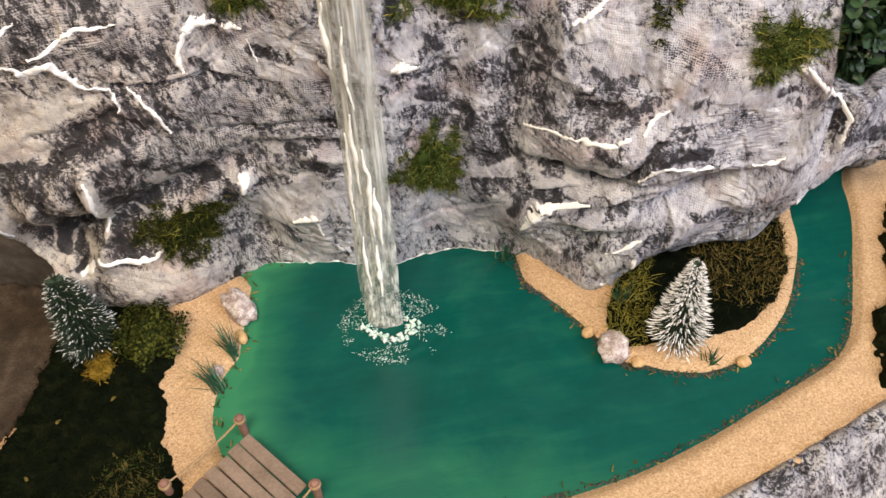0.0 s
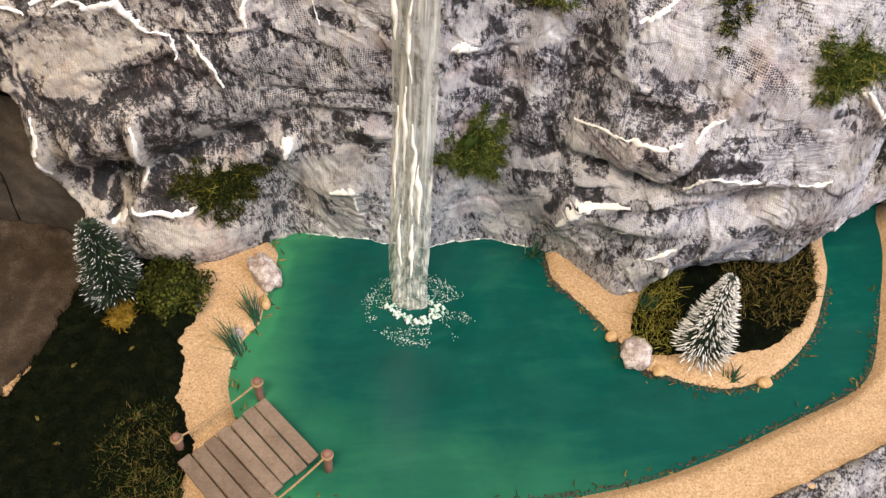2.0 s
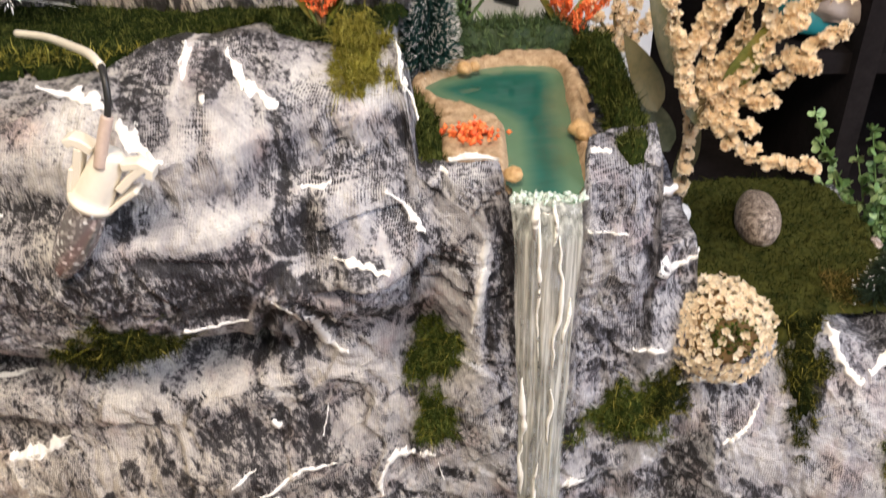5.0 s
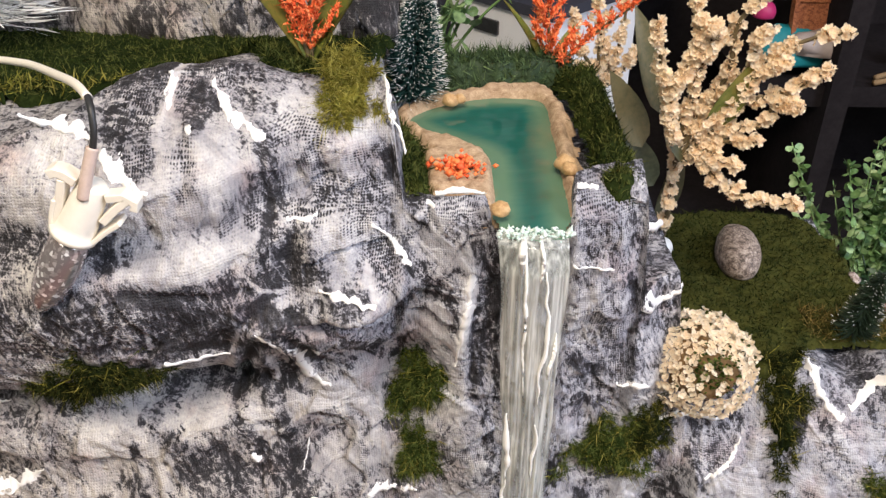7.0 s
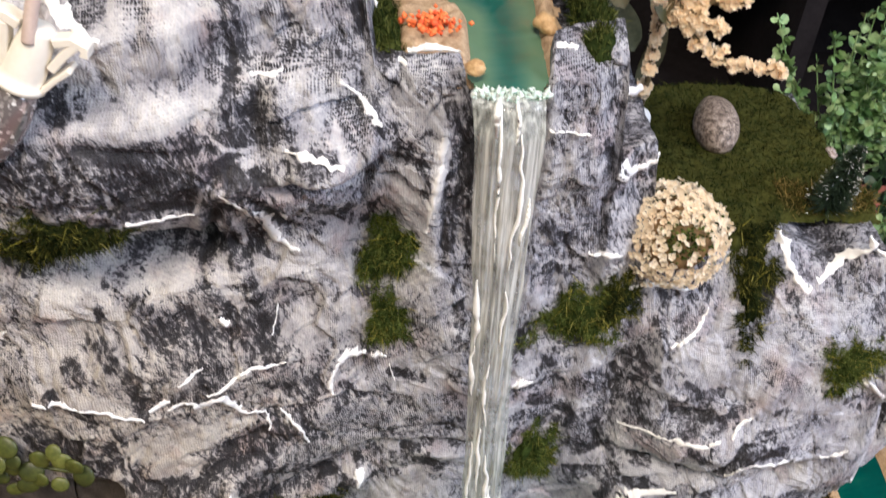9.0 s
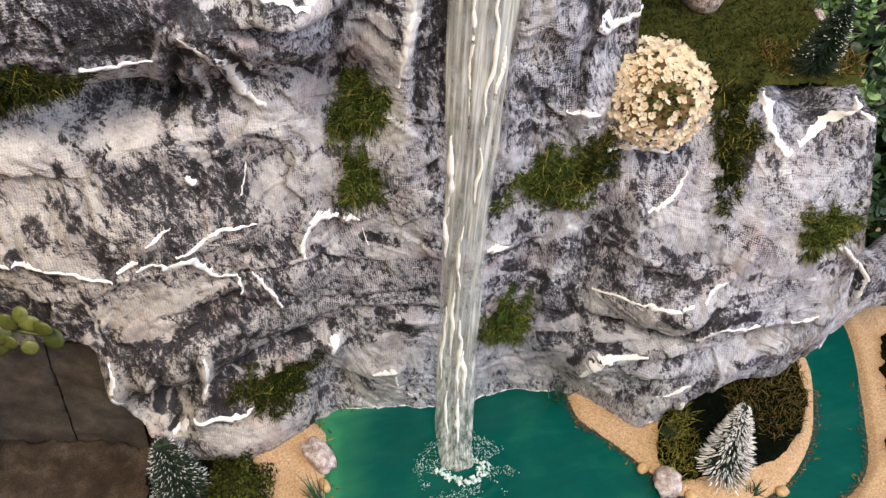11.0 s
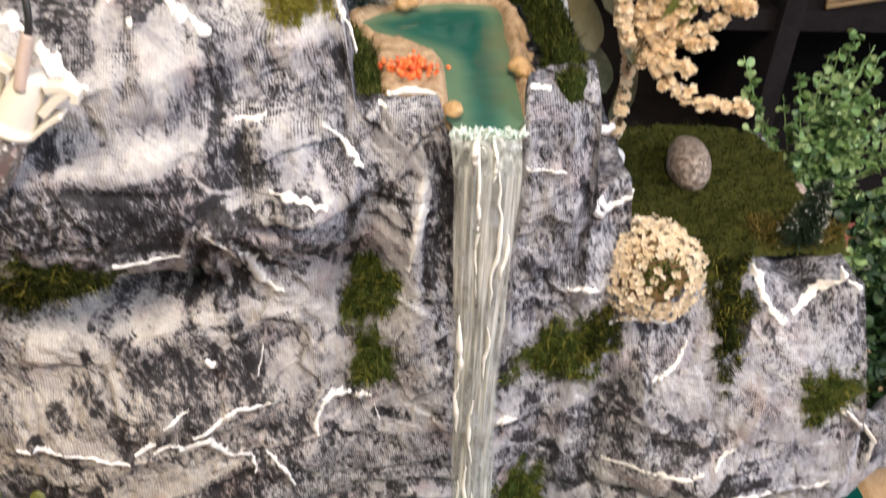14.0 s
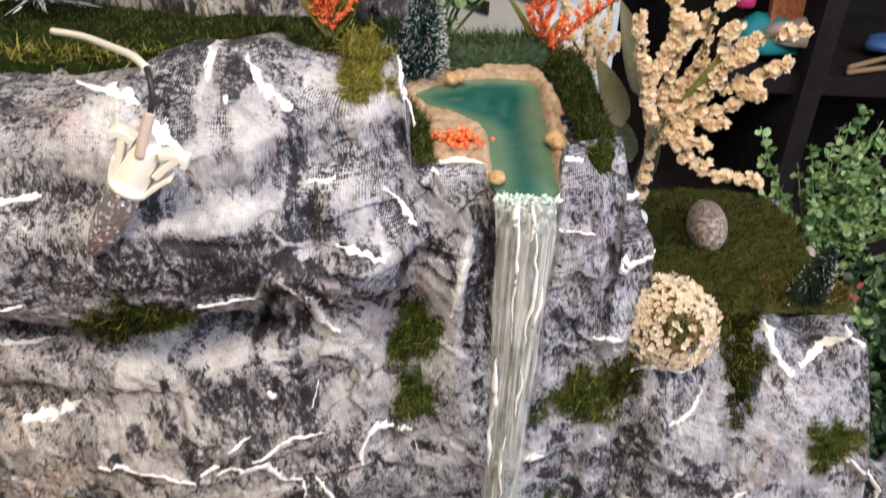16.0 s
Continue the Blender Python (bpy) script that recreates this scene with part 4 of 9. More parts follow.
brush("D", 0.0046, (-0.0602, 0.1526), (-0.0571, 0.1439))
brush("S", 0.0071, (-0.0447, 0.1467), (-0.0413, 0.1385))
brush("D", 0.0017, (-0.0522, 0.1328), (-0.0462, 0.1198), (-0.0373, 0.1140))
brush("D", 0.0026, (-0.0311, 0.1355), (-0.0285, 0.1332))
brush("X", 0.0070, (-0.0516, 0.1168), (-0.0319, 0.1121))
brush("X", 0.0072, (-0.0153, 0.1123), (-0.0000, 0.1154))
brush("D", 0.0032, (-0.0138, 0.1297), (0.0053, 0.1241))
brush("D", 0.0026, (-0.0006, 0.1028), (0.0007, 0.0974))
brush("L", 0.0063, (-0.0242, 0.1493), (-0.0060, 0.1505))
brush("M", 0.0008, (-0.0519, 0.0974), (-0.0268, 0.0968), (0.0075, 0.0987))
brush("D", 0.0040, (-0.0648, 0.1254), (-0.0727, 0.1217), (-0.0795, 0.1269))
brush("M", 0.0076, (-0.0863, 0.1118), (-0.0769, 0.1036))
brush("D", 0.0046, (-0.1094, 0.1075), (-0.1008, 0.1105))
brush("D", 0.0034, (-0.0935, 0.1053), (-0.0901, 0.0950))
brush("D", 0.0035, (-0.0543, 0.0843), (-0.0624, 0.0743), (-0.0596, 0.0649))
brush("W", 0.0025, (-0.0419, 0.0725), (-0.0433, 0.0676))
brush("L", 0.0106, (-0.0279, 0.0505), (-0.0125, 0.0590))
brush("D", 0.0037, (-0.0350, 0.0662), (-0.0246, 0.0651))
brush("X", 0.0053, (-0.0169, 0.0841), (-0.0081, 0.0844))
brush("L", 0.0039, (0.0373, 0.1525), (0.0418, 0.1484))
brush("D", 0.0035, (0.0448, 0.1464), (0.0495, 0.1419))
brush("L", 0.0037, (0.0315, 0.1414), (0.0356, 0.1404))
brush("D", 0.0029, (0.0372, 0.1238), (0.0569, 0.1286))
brush("M", 0.0097, (0.0487, 0.1116), (0.0575, 0.1117))
brush("L", 0.0136, (0.0497, 0.0418), (0.0741, 0.0287))
brush("D", 0.0056, (0.0645, 0.0525), (0.0816, 0.0644))
brush("D", 0.0072, (0.0623, 0.0954), (0.0780, 0.0903))
brush("D", 0.0053, (0.0707, 0.0772), (0.0760, 0.0735))
brush("D", 0.0036, (0.0409, 0.2048), (0.0517, 0.1999))
brush("X", 0.0060, (0.0425, 0.2302), (0.0482, 0.2237))
brush("X", 0.0066, (0.0543, 0.2431), (0.0637, 0.2186))
brush("L", 0.0024, (0.0309, 0.2420), (0.0316, 0.2307))
brush("L", 0.0043, (0.0399, 0.1909), (0.0434, 0.1838))
brush("M", 0.0047, (0.0882, 0.1706), (0.0971, 0.1732))
brush("D", 0.0024, (0.1041, 0.1805), (0.1118, 0.1810))
brush("X", 0.0058, (0.1087, 0.1652), (0.1143, 0.1631))
brush("L", 0.0068, (0.1268, 0.1634), (0.1297, 0.1595))
brush("D", 0.0025, (0.1007, 0.1634), (0.1032, 0.1550))
brush("M", 0.0038, (0.1036, 0.1502), (0.1082, 0.1480))
brush("L", 0.0049, (0.0681, 0.1471), (0.0751, 0.1400))
brush("D", 0.0035, (0.0522, 0.1535), (0.0670, 0.1556))
brush("D", 0.0063, (0.0845, 0.1275), (0.1016, 0.1336))
brush("L", 0.0014, (0.0820, 0.1357), (0.0934, 0.1309), (0.1059, 0.1300))
brush("L", 0.0102, (0.1411, 0.1383), (0.1550, 0.1494))
brush("X", 0.0079, (0.1405, 0.1492), (0.1464, 0.1457))
brush("L", 0.0057, (0.1566, 0.1712), (0.1552, 0.1602))
brush("D", 0.0030, (0.1630, 0.1747), (0.1655, 0.1698))
brush("X", 0.0031, (0.1683, 0.1676), (0.1701, 0.1626))
brush("L", 0.0068, (0.1775, 0.1680), (0.1830, 0.1705))
brush("M", 0.0074, (0.1713, 0.1858), (0.1802, 0.1892))
brush("M", 0.0035, (0.1647, 0.1996), (0.1825, 0.1970))
brush("D", 0.0036, (0.1465, 0.1829), (0.1505, 0.1705))
brush("S", 0.0066, (0.0963, 0.0833), (0.1173, 0.0736))
brush("D", 0.0020, (0.1029, 0.0718), (0.1119, 0.0730))
brush("D", 0.0029, (0.0909, 0.1010), (0.1078, 0.1112))
brush("M", 0.0052, (0.1187, 0.1119), (0.1313, 0.1141))
brush("D", 0.0015, (0.1263, 0.1166), (0.1412, 0.1226))
brush("L", 0.0072, (0.1588, 0.1282), (0.1711, 0.1350))
brush("D", 0.0036, (0.0912, 0.0598), (0.0998, 0.0599))
brush("D", 0.0064, (0.0795, 0.0707), (0.0858, 0.0695))
brush("B", 0.0040, (0.1494, 0.1082), (0.1615, 0.1034))
brush("D", 0.0022, (0.1463, 0.1024), (0.1407, 0.0864))
brush("D", 0.0016, (0.1556, 0.1163), (0.1862, 0.1172))
brush("L", 0.0075, (0.1800, 0.1070), (0.1992, 0.1022))
brush("L", 0.0111, (0.1679, 0.0649), (0.1857, 0.0745))
brush("L", 0.0035, (0.1371, 0.1065), (0.1409, 0.1085))
brush("M", 0.0041, (0.2018, 0.0239), (0.1689, 0.0481))
brush("D", 0.0048, (0.1368, 0.0660), (0.1229, 0.0596))
brush("D", 0.0040, (0.1545, 0.0429), (0.1589, 0.0441))
brush("D", 0.0037, (0.1175, 0.0208), (0.1230, 0.0242))
brush("L", 0.0061, (0.1734, 0.1434), (0.1796, 0.1405))
brush("L", 0.0040, (-0.1359, 0.0917), (-0.1380, 0.0777))
brush("D", 0.0039, (-0.1261, 0.0906), (-0.1324, 0.0480))
brush("B", 0.0021, (-0.1277, 0.0318), (-0.1256, 0.0295))
brush("L", 0.0042, (-0.1211, 0.0460), (-0.1197, 0.0413))
brush("L", 0.0029, (-0.1383, 0.0437), (-0.1331, 0.0396))
brush("D", 0.0023, (-0.1085, 0.0769), (-0.1123, 0.0520))
brush("W", 0.0018, (-0.0980, 0.0984), (-0.1066, 0.0560))
brush("D", 0.0065, (-0.0932, 0.0504), (-0.1023, 0.0416))
brush("B", 0.0018, (-0.1010, 0.0383), (-0.0895, 0.0393))
brush("S", 0.0084, (-0.0964, 0.0216), (-0.0847, 0.0242), (-0.0670, 0.0131))
brush("M", 0.0037, (-0.1120, -0.0025), (-0.1071, -0.0095))
brush("M", 0.0064, (-0.0482, 0.0101), (-0.0308, -0.0045))
brush("L", 0.0096, (-0.0156, 0.0211), (-0.0191, -0.0004))
brush("B", 0.0019, (-0.0596, -0.0039), (-0.0565, 0.0126))
brush("L", 0.0057, (-0.1294, 0.1352), (-0.1211, 0.1265))
brush("D", 0.0039, (-0.1141, 0.1038), (-0.0975, 0.1023))
brush("D", 0.0026, (-0.0835, 0.1081), (-0.0845, 0.0800))
brush("D", 0.0040, (-0.0709, 0.0886), (-0.0662, 0.0744))
brush("M", 0.0044, (-0.0792, 0.0987), (-0.0708, 0.1004))
brush("X", 0.0055, (-0.0534, 0.1122), (-0.0348, 0.1128))
brush("X", 0.0063, (-0.0174, 0.1162), (-0.0050, 0.1145))
brush("X", 0.0057, (-0.0339, 0.0733), (-0.0295, 0.0648))
brush("D", 0.0033, (-0.0176, 0.0750), (-0.0009, 0.0818))
brush("M", 0.0025, (-0.0657, 0.0607), (-0.0554, 0.0446))
brush("D", 0.0034, (0.0463, 0.1174), (0.0544, 0.1062))
brush("X", 0.0060, (0.0447, 0.1046), (0.0524, 0.0996))
brush("D", 0.0047, (0.0700, 0.0820), (0.0802, 0.0847))
brush("X", 0.0058, (0.0545, 0.0330), (0.0669, 0.0260))
brush("L", 0.0064, (0.0669, 0.0260), (0.0622, 0.0124))
brush("L", 0.0071, (0.1179, 0.1496), (0.1327, 0.1446))
brush("X", 0.0057, (0.1372, 0.1358), (0.1417, 0.1444))
brush("D", 0.0022, (0.1084, 0.1171), (0.1285, 0.1233))
brush("M", 0.0044, (0.1742, 0.1323), (0.1851, 0.1346))
brush("X", 0.0054, (0.1754, 0.1150), (0.1921, 0.1162))
brush("D", 0.0066, (-0.1751, 0.1446), (-0.1670, 0.1368), (-0.1542, 0.1387))
brush("D", 0.0067, (-0.1555, 0.1242), (-0.1724, 0.0634), (-0.1667, 0.0524))
brush("D", 0.0030, (-0.1368, 0.1057), (-0.1253, 0.1078), (-0.1157, 0.1118))
brush("D", 0.0024, (-0.1141, 0.1212), (-0.1051, 0.1193), (-0.0958, 0.1181))
brush("D", 0.0040, (-0.1229, 0.2637), (-0.1160, 0.2646))
brush("D", 0.0044, (-0.0851, 0.2734), (-0.0829, 0.2664))
brush("L", 0.0013, (-0.0854, 0.2512), (-0.0897, 0.2244))
brush("L", 0.0009, (-0.0817, 0.2543), (-0.0832, 0.2263))
brush("L", 0.0009, (-0.0782, 0.2573), (-0.0791, 0.2241))
brush("D", 0.0013, (-0.0878, 0.2404), (-0.0876, 0.2214))
brush("D", 0.0013, (-0.0798, 0.2387), (-0.0781, 0.2257))
brush("D", 0.0035, (-0.0742, 0.1546), (-0.0680, 0.1453))
brush("D", 0.0022, (-0.0358, 0.2468), (-0.0325, 0.2364))
brush("D", 0.0027, (-0.0005, 0.2356), (-0.0023, 0.2174))
brush("D", 0.0024, (0.0029, 0.1999), (0.0049, 0.1758))
brush("M", 0.0048, (0.0035, 0.1383), (0.0074, 0.1033))
brush("D", 0.0041, (-0.0125, 0.0757), (-0.0005, 0.0708))
brush("D", 0.0032, (0.0335, 0.1659), (0.0328, 0.1422))
brush("X", 0.0040, (0.0476, 0.2552), (0.0529, 0.2447))
brush("D", 0.0028, (0.0961, 0.1826), (0.1026, 0.1729))
brush("D", 0.0052, (0.0852, 0.1131), (0.0981, 0.1165))
brush("D", 0.0047, (0.0663, 0.1305), (0.0774, 0.1240))
brush("M", 0.0055, (0.1230, 0.1259), (0.1362, 0.1296))
brush("D", 0.0024, (0.1342, 0.1569), (0.1384, 0.1500))
brush("D", 0.0022, (0.1815, 0.1865), (0.1844, 0.1793))
brush("D", 0.0028, (0.1515, 0.1869), (0.1511, 0.1747))
brush("D", 0.0029, (0.1231, 0.1024), (0.1319, 0.0983))
brush("D", 0.0025, (0.1858, 0.1298), (0.2016, 0.1293))
brush("D", 0.0037, (0.1203, 0.0689), (0.1333, 0.0759))
brush("D", 0.0032, (0.1720, 0.0578), (0.1884, 0.0586))
brush("D", 0.0033, (-0.0914, 0.0642), (-0.0774, 0.0590))
brush("D", 0.0032, (-0.0312, 0.0379), (-0.0253, 0.0209))
brush("D", 0.0031, (-0.1463, 0.2936), (-0.1400, 0.2852))
brush("D", 0.0022, (-0.0905, 0.2923), (-0.0802, 0.2885))
brush("L", 0.0007, (-0.1321, 0.2893), (-0.1219, 0.2911), (-0.1119, 0.2869))
brush("L", 0.0008, (-0.1162, 0.2808), (-0.1173, 0.2696))
brush("L", 0.0007, (-0.1235, 0.2848), (-0.1267, 0.2761))
brush("L", 0.0007, (-0.0827, 0.2896), (-0.0769, 0.2835), (-0.0694, 0.2823))
brush("L", 0.0007, (-0.0688, 0.2701), (-0.0656, 0.2616))
brush("L", 0.0009, (-0.0873, 0.2732), (-0.1064, 0.2247))
brush("L", 0.0009, (-0.0811, 0.2714), (-0.0830, 0.2303))
brush("D", 0.0022, (-0.0304, 0.2892), (-0.0290, 0.2819))
brush("D", 0.0031, (-0.0215, 0.2797), (-0.0194, 0.2675))
brush("D", 0.0027, (-0.0038, 0.2880), (0.0011, 0.2759))
brush("X", 0.0047, (0.0381, 0.3058), (0.0521, 0.3007))
brush("X", 0.0057, (0.0358, 0.2957), (0.0503, 0.2902))
brush("M", 0.0044, (0.0378, 0.2731), (0.0503, 0.2663))
brush("D", 0.0035, (0.0577, 0.2690), (0.0687, 0.2465))
brush("X", 0.0043, (0.0442, 0.2551), (0.0553, 0.2437))
brush("D", 0.0036, (0.0392, 0.2300), (0.0508, 0.2185))
brush("L", 0.0031, (0.0454, 0.2785), (0.0412, 0.2612))
brush("D", 0.0028, (-0.1303, 0.0969), (-0.1213, 0.0922))
brush("D", 0.0018, (-0.1321, 0.0518), (-0.1279, 0.0407))
brush("L", 0.0018, (-0.0968, 0.0954), (-0.1107, 0.0564))
brush("D", 0.0026, (-0.0956, 0.0830), (-0.0949, 0.0560))
brush("D", 0.0028, (-0.0530, 0.0436), (-0.0509, 0.0127))
brush("L", 0.0078, (-0.0308, 0.0462), (-0.0126, 0.0488))
brush("L", 0.0075, (0.0435, 0.0273), (0.0603, 0.0342))
brush("D", 0.0043, (0.0830, 0.1192), (0.0941, 0.1137))
brush("D", 0.0026, (0.0934, 0.1448), (0.0998, 0.1365))
brush("D", 0.0026, (0.1477, 0.1110), (0.1702, 0.1009))
brush("D", 0.0026, (0.0899, 0.0737), (0.0950, 0.0600))
brush("L", 0.0035, (0.1878, 0.0801), (0.1986, 0.0915))
brush("L", 0.0057, (0.1661, 0.0669), (0.1802, 0.0724))
brush("D", 0.0025, (0.1256, 0.0298), (0.1378, 0.0383))
brush("D", 0.0023, (0.1166, 0.1347), (0.1244, 0.1310))
brush("D", 0.0023, (0.1602, 0.1259), (0.1685, 0.1289))
brush("D", 0.0019, (0.1977, 0.0942), (0.2069, 0.1032))
brush("D", 0.0047, (-0.1311, 0.0959), (-0.1167, 0.0964))
brush("D", 0.0033, (-0.1307, 0.0419), (-0.1168, 0.0354))
brush("D", 0.0036, (-0.1016, 0.0530), (-0.0891, 0.0481))
brush("D", 0.0028, (-0.1677, 0.0159), (-0.1583, -0.0065))
brush("D", 0.0037, (-0.1689, 0.0427), (-0.1752, 0.0224))
brush("D", 0.0047, (-0.0447, 0.0732), (-0.0546, 0.0551))
brush("D", 0.0035, (-0.1077, 0.1147), (-0.0913, 0.1117))
brush("D", 0.0033, (-0.0843, 0.1030), (-0.0713, 0.0714))
brush("D", 0.0038, (-0.0860, 0.0622), (-0.0927, 0.0935))
brush("M", 0.0041, (-0.0360, 0.0822), (-0.0184, 0.0778))
brush("M", 0.0041, (-0.0067, 0.0924), (0.0051, 0.0843))
brush("D", 0.0028, (-0.0293, 0.1048), (-0.0125, 0.1018))
brush("D", 0.0032, (-0.0045, 0.1356), (0.0060, 0.1417))
brush("M", 0.0050, (0.0470, 0.0841), (0.0604, 0.0751))
brush("D", 0.0036, (0.0350, 0.1168), (0.0388, 0.1066))
brush("M", 0.0056, (0.0552, 0.0663), (0.0708, 0.0410))
brush("D", 0.0034, (0.0466, 0.0213), (0.0740, 0.0170))
brush("D", 0.0088, (-0.1753, 0.1479), (-0.1649, 0.1442), (-0.1479, 0.1445))
brush("D", 0.0066, (-0.1641, 0.1217), (-0.1703, 0.0722))
brush("B", 0.0026, (-0.1215, 0.2935), (-0.1050, 0.2873))
brush("D", 0.0057, (-0.1387, 0.2921), (-0.1223, 0.2871), (-0.1063, 0.2804), (-0.0915, 0.2809))
brush("B", 0.0031, (-0.0806, 0.2797), (-0.0724, 0.2717))
brush("D", 0.0048, (-0.1771, 0.1332), (-0.1624, 0.1285), (-0.1485, 0.1253))
# two strokes painting shade onto the left of the foot boulder
brush("M", 0.0054, (-0.1191, 0.0185), (-0.1156, -0.0143))
brush("D", 0.0031, (-0.1185, 0.0241), (-0.1144, 0.0193))
brush("L", 0.0113, (0.0422, 0.0333), (0.0738, 0.0192))
brush("S", 0.0071, (0.0407, 0.1181), (0.0610, 0.1183))
brush("L", 0.0052, (0.0332, 0.1360), (0.0406, 0.1470))
brush("X", 0.0056, (-0.0125, 0.1123), (0.0042, 0.1159))
brush("L", 0.0041, (-0.0008, 0.0841), (0.0083, 0.0768))
brush("M", 0.0068, (0.2149, 0.1209), (0.2461, 0.1014))
brush("D", 0.0048, (0.2371, 0.0904), (0.2497, 0.0885))
brush("L", 0.0072, (0.0388, 0.0335), (0.0710, 0.0340))
brush("X", 0.0073, (0.0492, 0.1182), (0.0719, 0.1153))
brush("L", 0.0056, (0.1219, 0.1506), (0.1393, 0.1403))
brush("L", 0.0057, (0.1575, 0.1535), (0.1723, 0.1445))
brush("L", 0.0046, (0.1833, 0.1268), (0.2046, 0.1134))
brush("L", 0.0054, (0.1607, 0.0600), (0.1881, 0.0390))
brush("L", 0.0057, (0.1869, 0.0852), (0.2065, 0.0966))
brush("S", 0.0048, (0.1004, 0.0720), (0.1267, 0.0744))
brush("D", 0.0021, (0.0986, 0.0589), (0.1143, 0.0657))
brush("B", 0.0022, (0.1489, 0.1031), (0.1697, 0.1008))
brush("D", 0.0041, (0.2358, 0.0945), (0.2496, 0.0904))
brush("D", 0.0048, (0.2463, 0.0828), (0.2653, 0.0754))
brush("L", 0.0056, (-0.0040, 0.1431), (-0.0018, 0.1226))
brush("X", 0.0052, (-0.0252, 0.1160), (-0.0084, 0.1118))
brush("L", 0.0083, (-0.0352, 0.0437), (-0.0121, 0.0370))
brush("L", 0.0053, (-0.1193, 0.1288), (-0.1057, 0.1312))
brush("D", 0.0035, (-0.0921, 0.1136), (-0.0784, 0.0963))
brush("M", 0.0035, (-0.0567, 0.1197), (-0.0377, 0.1145))
brush("L", 0.0042, (0.0323, 0.1153), (0.0542, 0.1100))
brush("M", 0.0042, (0.0644, 0.0845), (0.0848, 0.0903))
brush("L", 0.0038, (0.0638, 0.0616), (0.0879, 0.0684))
brush("M", 0.0039, (0.0649, 0.0508), (0.0871, 0.0564))
brush("L", 0.0071, (0.0372, 0.0478), (0.0614, 0.0220))
brush("L", 0.0071, (0.0614, 0.0220), (0.0828, 0.0465))
brush("L", 0.0030, (0.0586, 0.1167), (0.0745, 0.1093))
brush("M", 0.0031, (0.0736, 0.0969), (0.0841, 0.1120))
brush("D", 0.0019, (0.0844, 0.1263), (0.0986, 0.1298))
brush("D", 0.0022, (0.1120, 0.1228), (0.1249, 0.1289))
brush("M", 0.0034, (0.0884, 0.1012), (0.1040, 0.1144))
brush("L", 0.0071, (0.1134, 0.1494), (0.1272, 0.1389))
brush("L", 0.0066, (0.1343, 0.1566), (0.1525, 0.1541))
brush("X", 0.0053, (0.1544, 0.1468), (0.1722, 0.1391))
brush("L", 0.0058, (0.1700, 0.1315), (0.1870, 0.1292))
brush("L", 0.0044, (0.1405, 0.1316), (0.1507, 0.1357))
brush("L", 0.0070, (0.1893, 0.1036), (0.2082, 0.1063))
brush("L", 0.0063, (0.1667, 0.0638), (0.1958, 0.0703))
brush("L", 0.0038, (0.1362, 0.1097), (0.1468, 0.1150))
brush("B", 0.0026, (0.1454, 0.1013), (0.1558, 0.1071), (0.1676, 0.1012))
brush("D", 0.0022, (0.1244, 0.0757), (0.1449, 0.0940))
brush("L", 0.0030, (0.1129, 0.0669), (0.1345, 0.0766))
brush("L", 0.0029, (0.0954, 0.0910), (0.1087, 0.0896))
brush("D", 0.0021, (0.1010, 0.0728), (0.1088, 0.0742))
brush("B", 0.0023, (0.0965, 0.0520), (0.1086, 0.0614))
brush("B", 0.0023, (0.0864, 0.0420), (0.0928, 0.0563))
brush("L", 0.0039, (0.1121, 0.0413), (0.1272, 0.0622))
brush("X", 0.0057, (-0.0736, 0.1066), (-0.0537, 0.0971))
brush("X", 0.0057, (-0.0487, 0.1006), (-0.0156, 0.1053))
brush("L", 0.0044, (-0.0790, 0.0831), (-0.0721, 0.0657))
brush("M", 0.0043, (-0.0800, 0.0636), (-0.0602, 0.0649))
brush("L", 0.0040, (-0.0503, 0.0746), (-0.0392, 0.0682))
brush("M", 0.0040, (-0.0339, 0.0733), (-0.0173, 0.0786))
brush("L", 0.0037, (-0.0280, 0.0860), (-0.0148, 0.0857))
brush("D", 0.0020, (-0.0600, 0.0791), (-0.0636, 0.0670))
brush("D", 0.0024, (-0.0202, 0.0849), (-0.0131, 0.0841))
brush("L", 0.0085, (-0.0362, 0.0497), (-0.0184, 0.0476))
brush("M", 0.0031, (-0.0558, 0.0379), (-0.0433, 0.0180))
brush("X", 0.0040, (-0.0558, 0.0127), (-0.0341, 0.0095))
brush("L", 0.0049, (-0.1066, 0.0304), (-0.0910, 0.0235))
brush("M", 0.0082, (-0.1177, 0.0151), (-0.1019, 0.0078))
brush("L", 0.0056, (-0.0855, 0.0261), (-0.0693, 0.0149))
brush("D", 0.0047, (-0.1135, 0.0515), (-0.0977, 0.0464))
brush("D", 0.0022, (-0.0995, 0.0762), (-0.0926, 0.0860))
brush("B", 0.0018, (-0.1346, 0.0602), (-0.1344, 0.0455))
brush("D", 0.0026, (-0.1386, 0.0659), (-0.1395, 0.0524))
brush("M", 0.0044, (-0.1356, 0.0961), (-0.1272, 0.0940))
brush("D", 0.0033, (-0.1368, 0.1118), (-0.1304, 0.1094))
brush("D", 0.0048, (-0.1457, 0.1038), (-0.1390, 0.1101))
brush("M", 0.0037, (-0.1048, 0.1038), (-0.0957, 0.1072))
brush("L", 0.0018, (-0.1074, 0.0837), (-0.1157, 0.0570))
brush("M", 0.0033, (-0.0897, 0.1096), (-0.0819, 0.0894))
brush("L", 0.0009, (-0.0972, 0.0638), (-0.0898, 0.0580))
brush("L", 0.0096, (0.0204, 0.1358), (0.0337, 0.1424))
brush("L", 0.0057, (-0.0039, 0.1389), (0.0103, 0.1265))
brush("L", 0.0058, (-0.0230, 0.1372), (-0.0091, 0.1299))
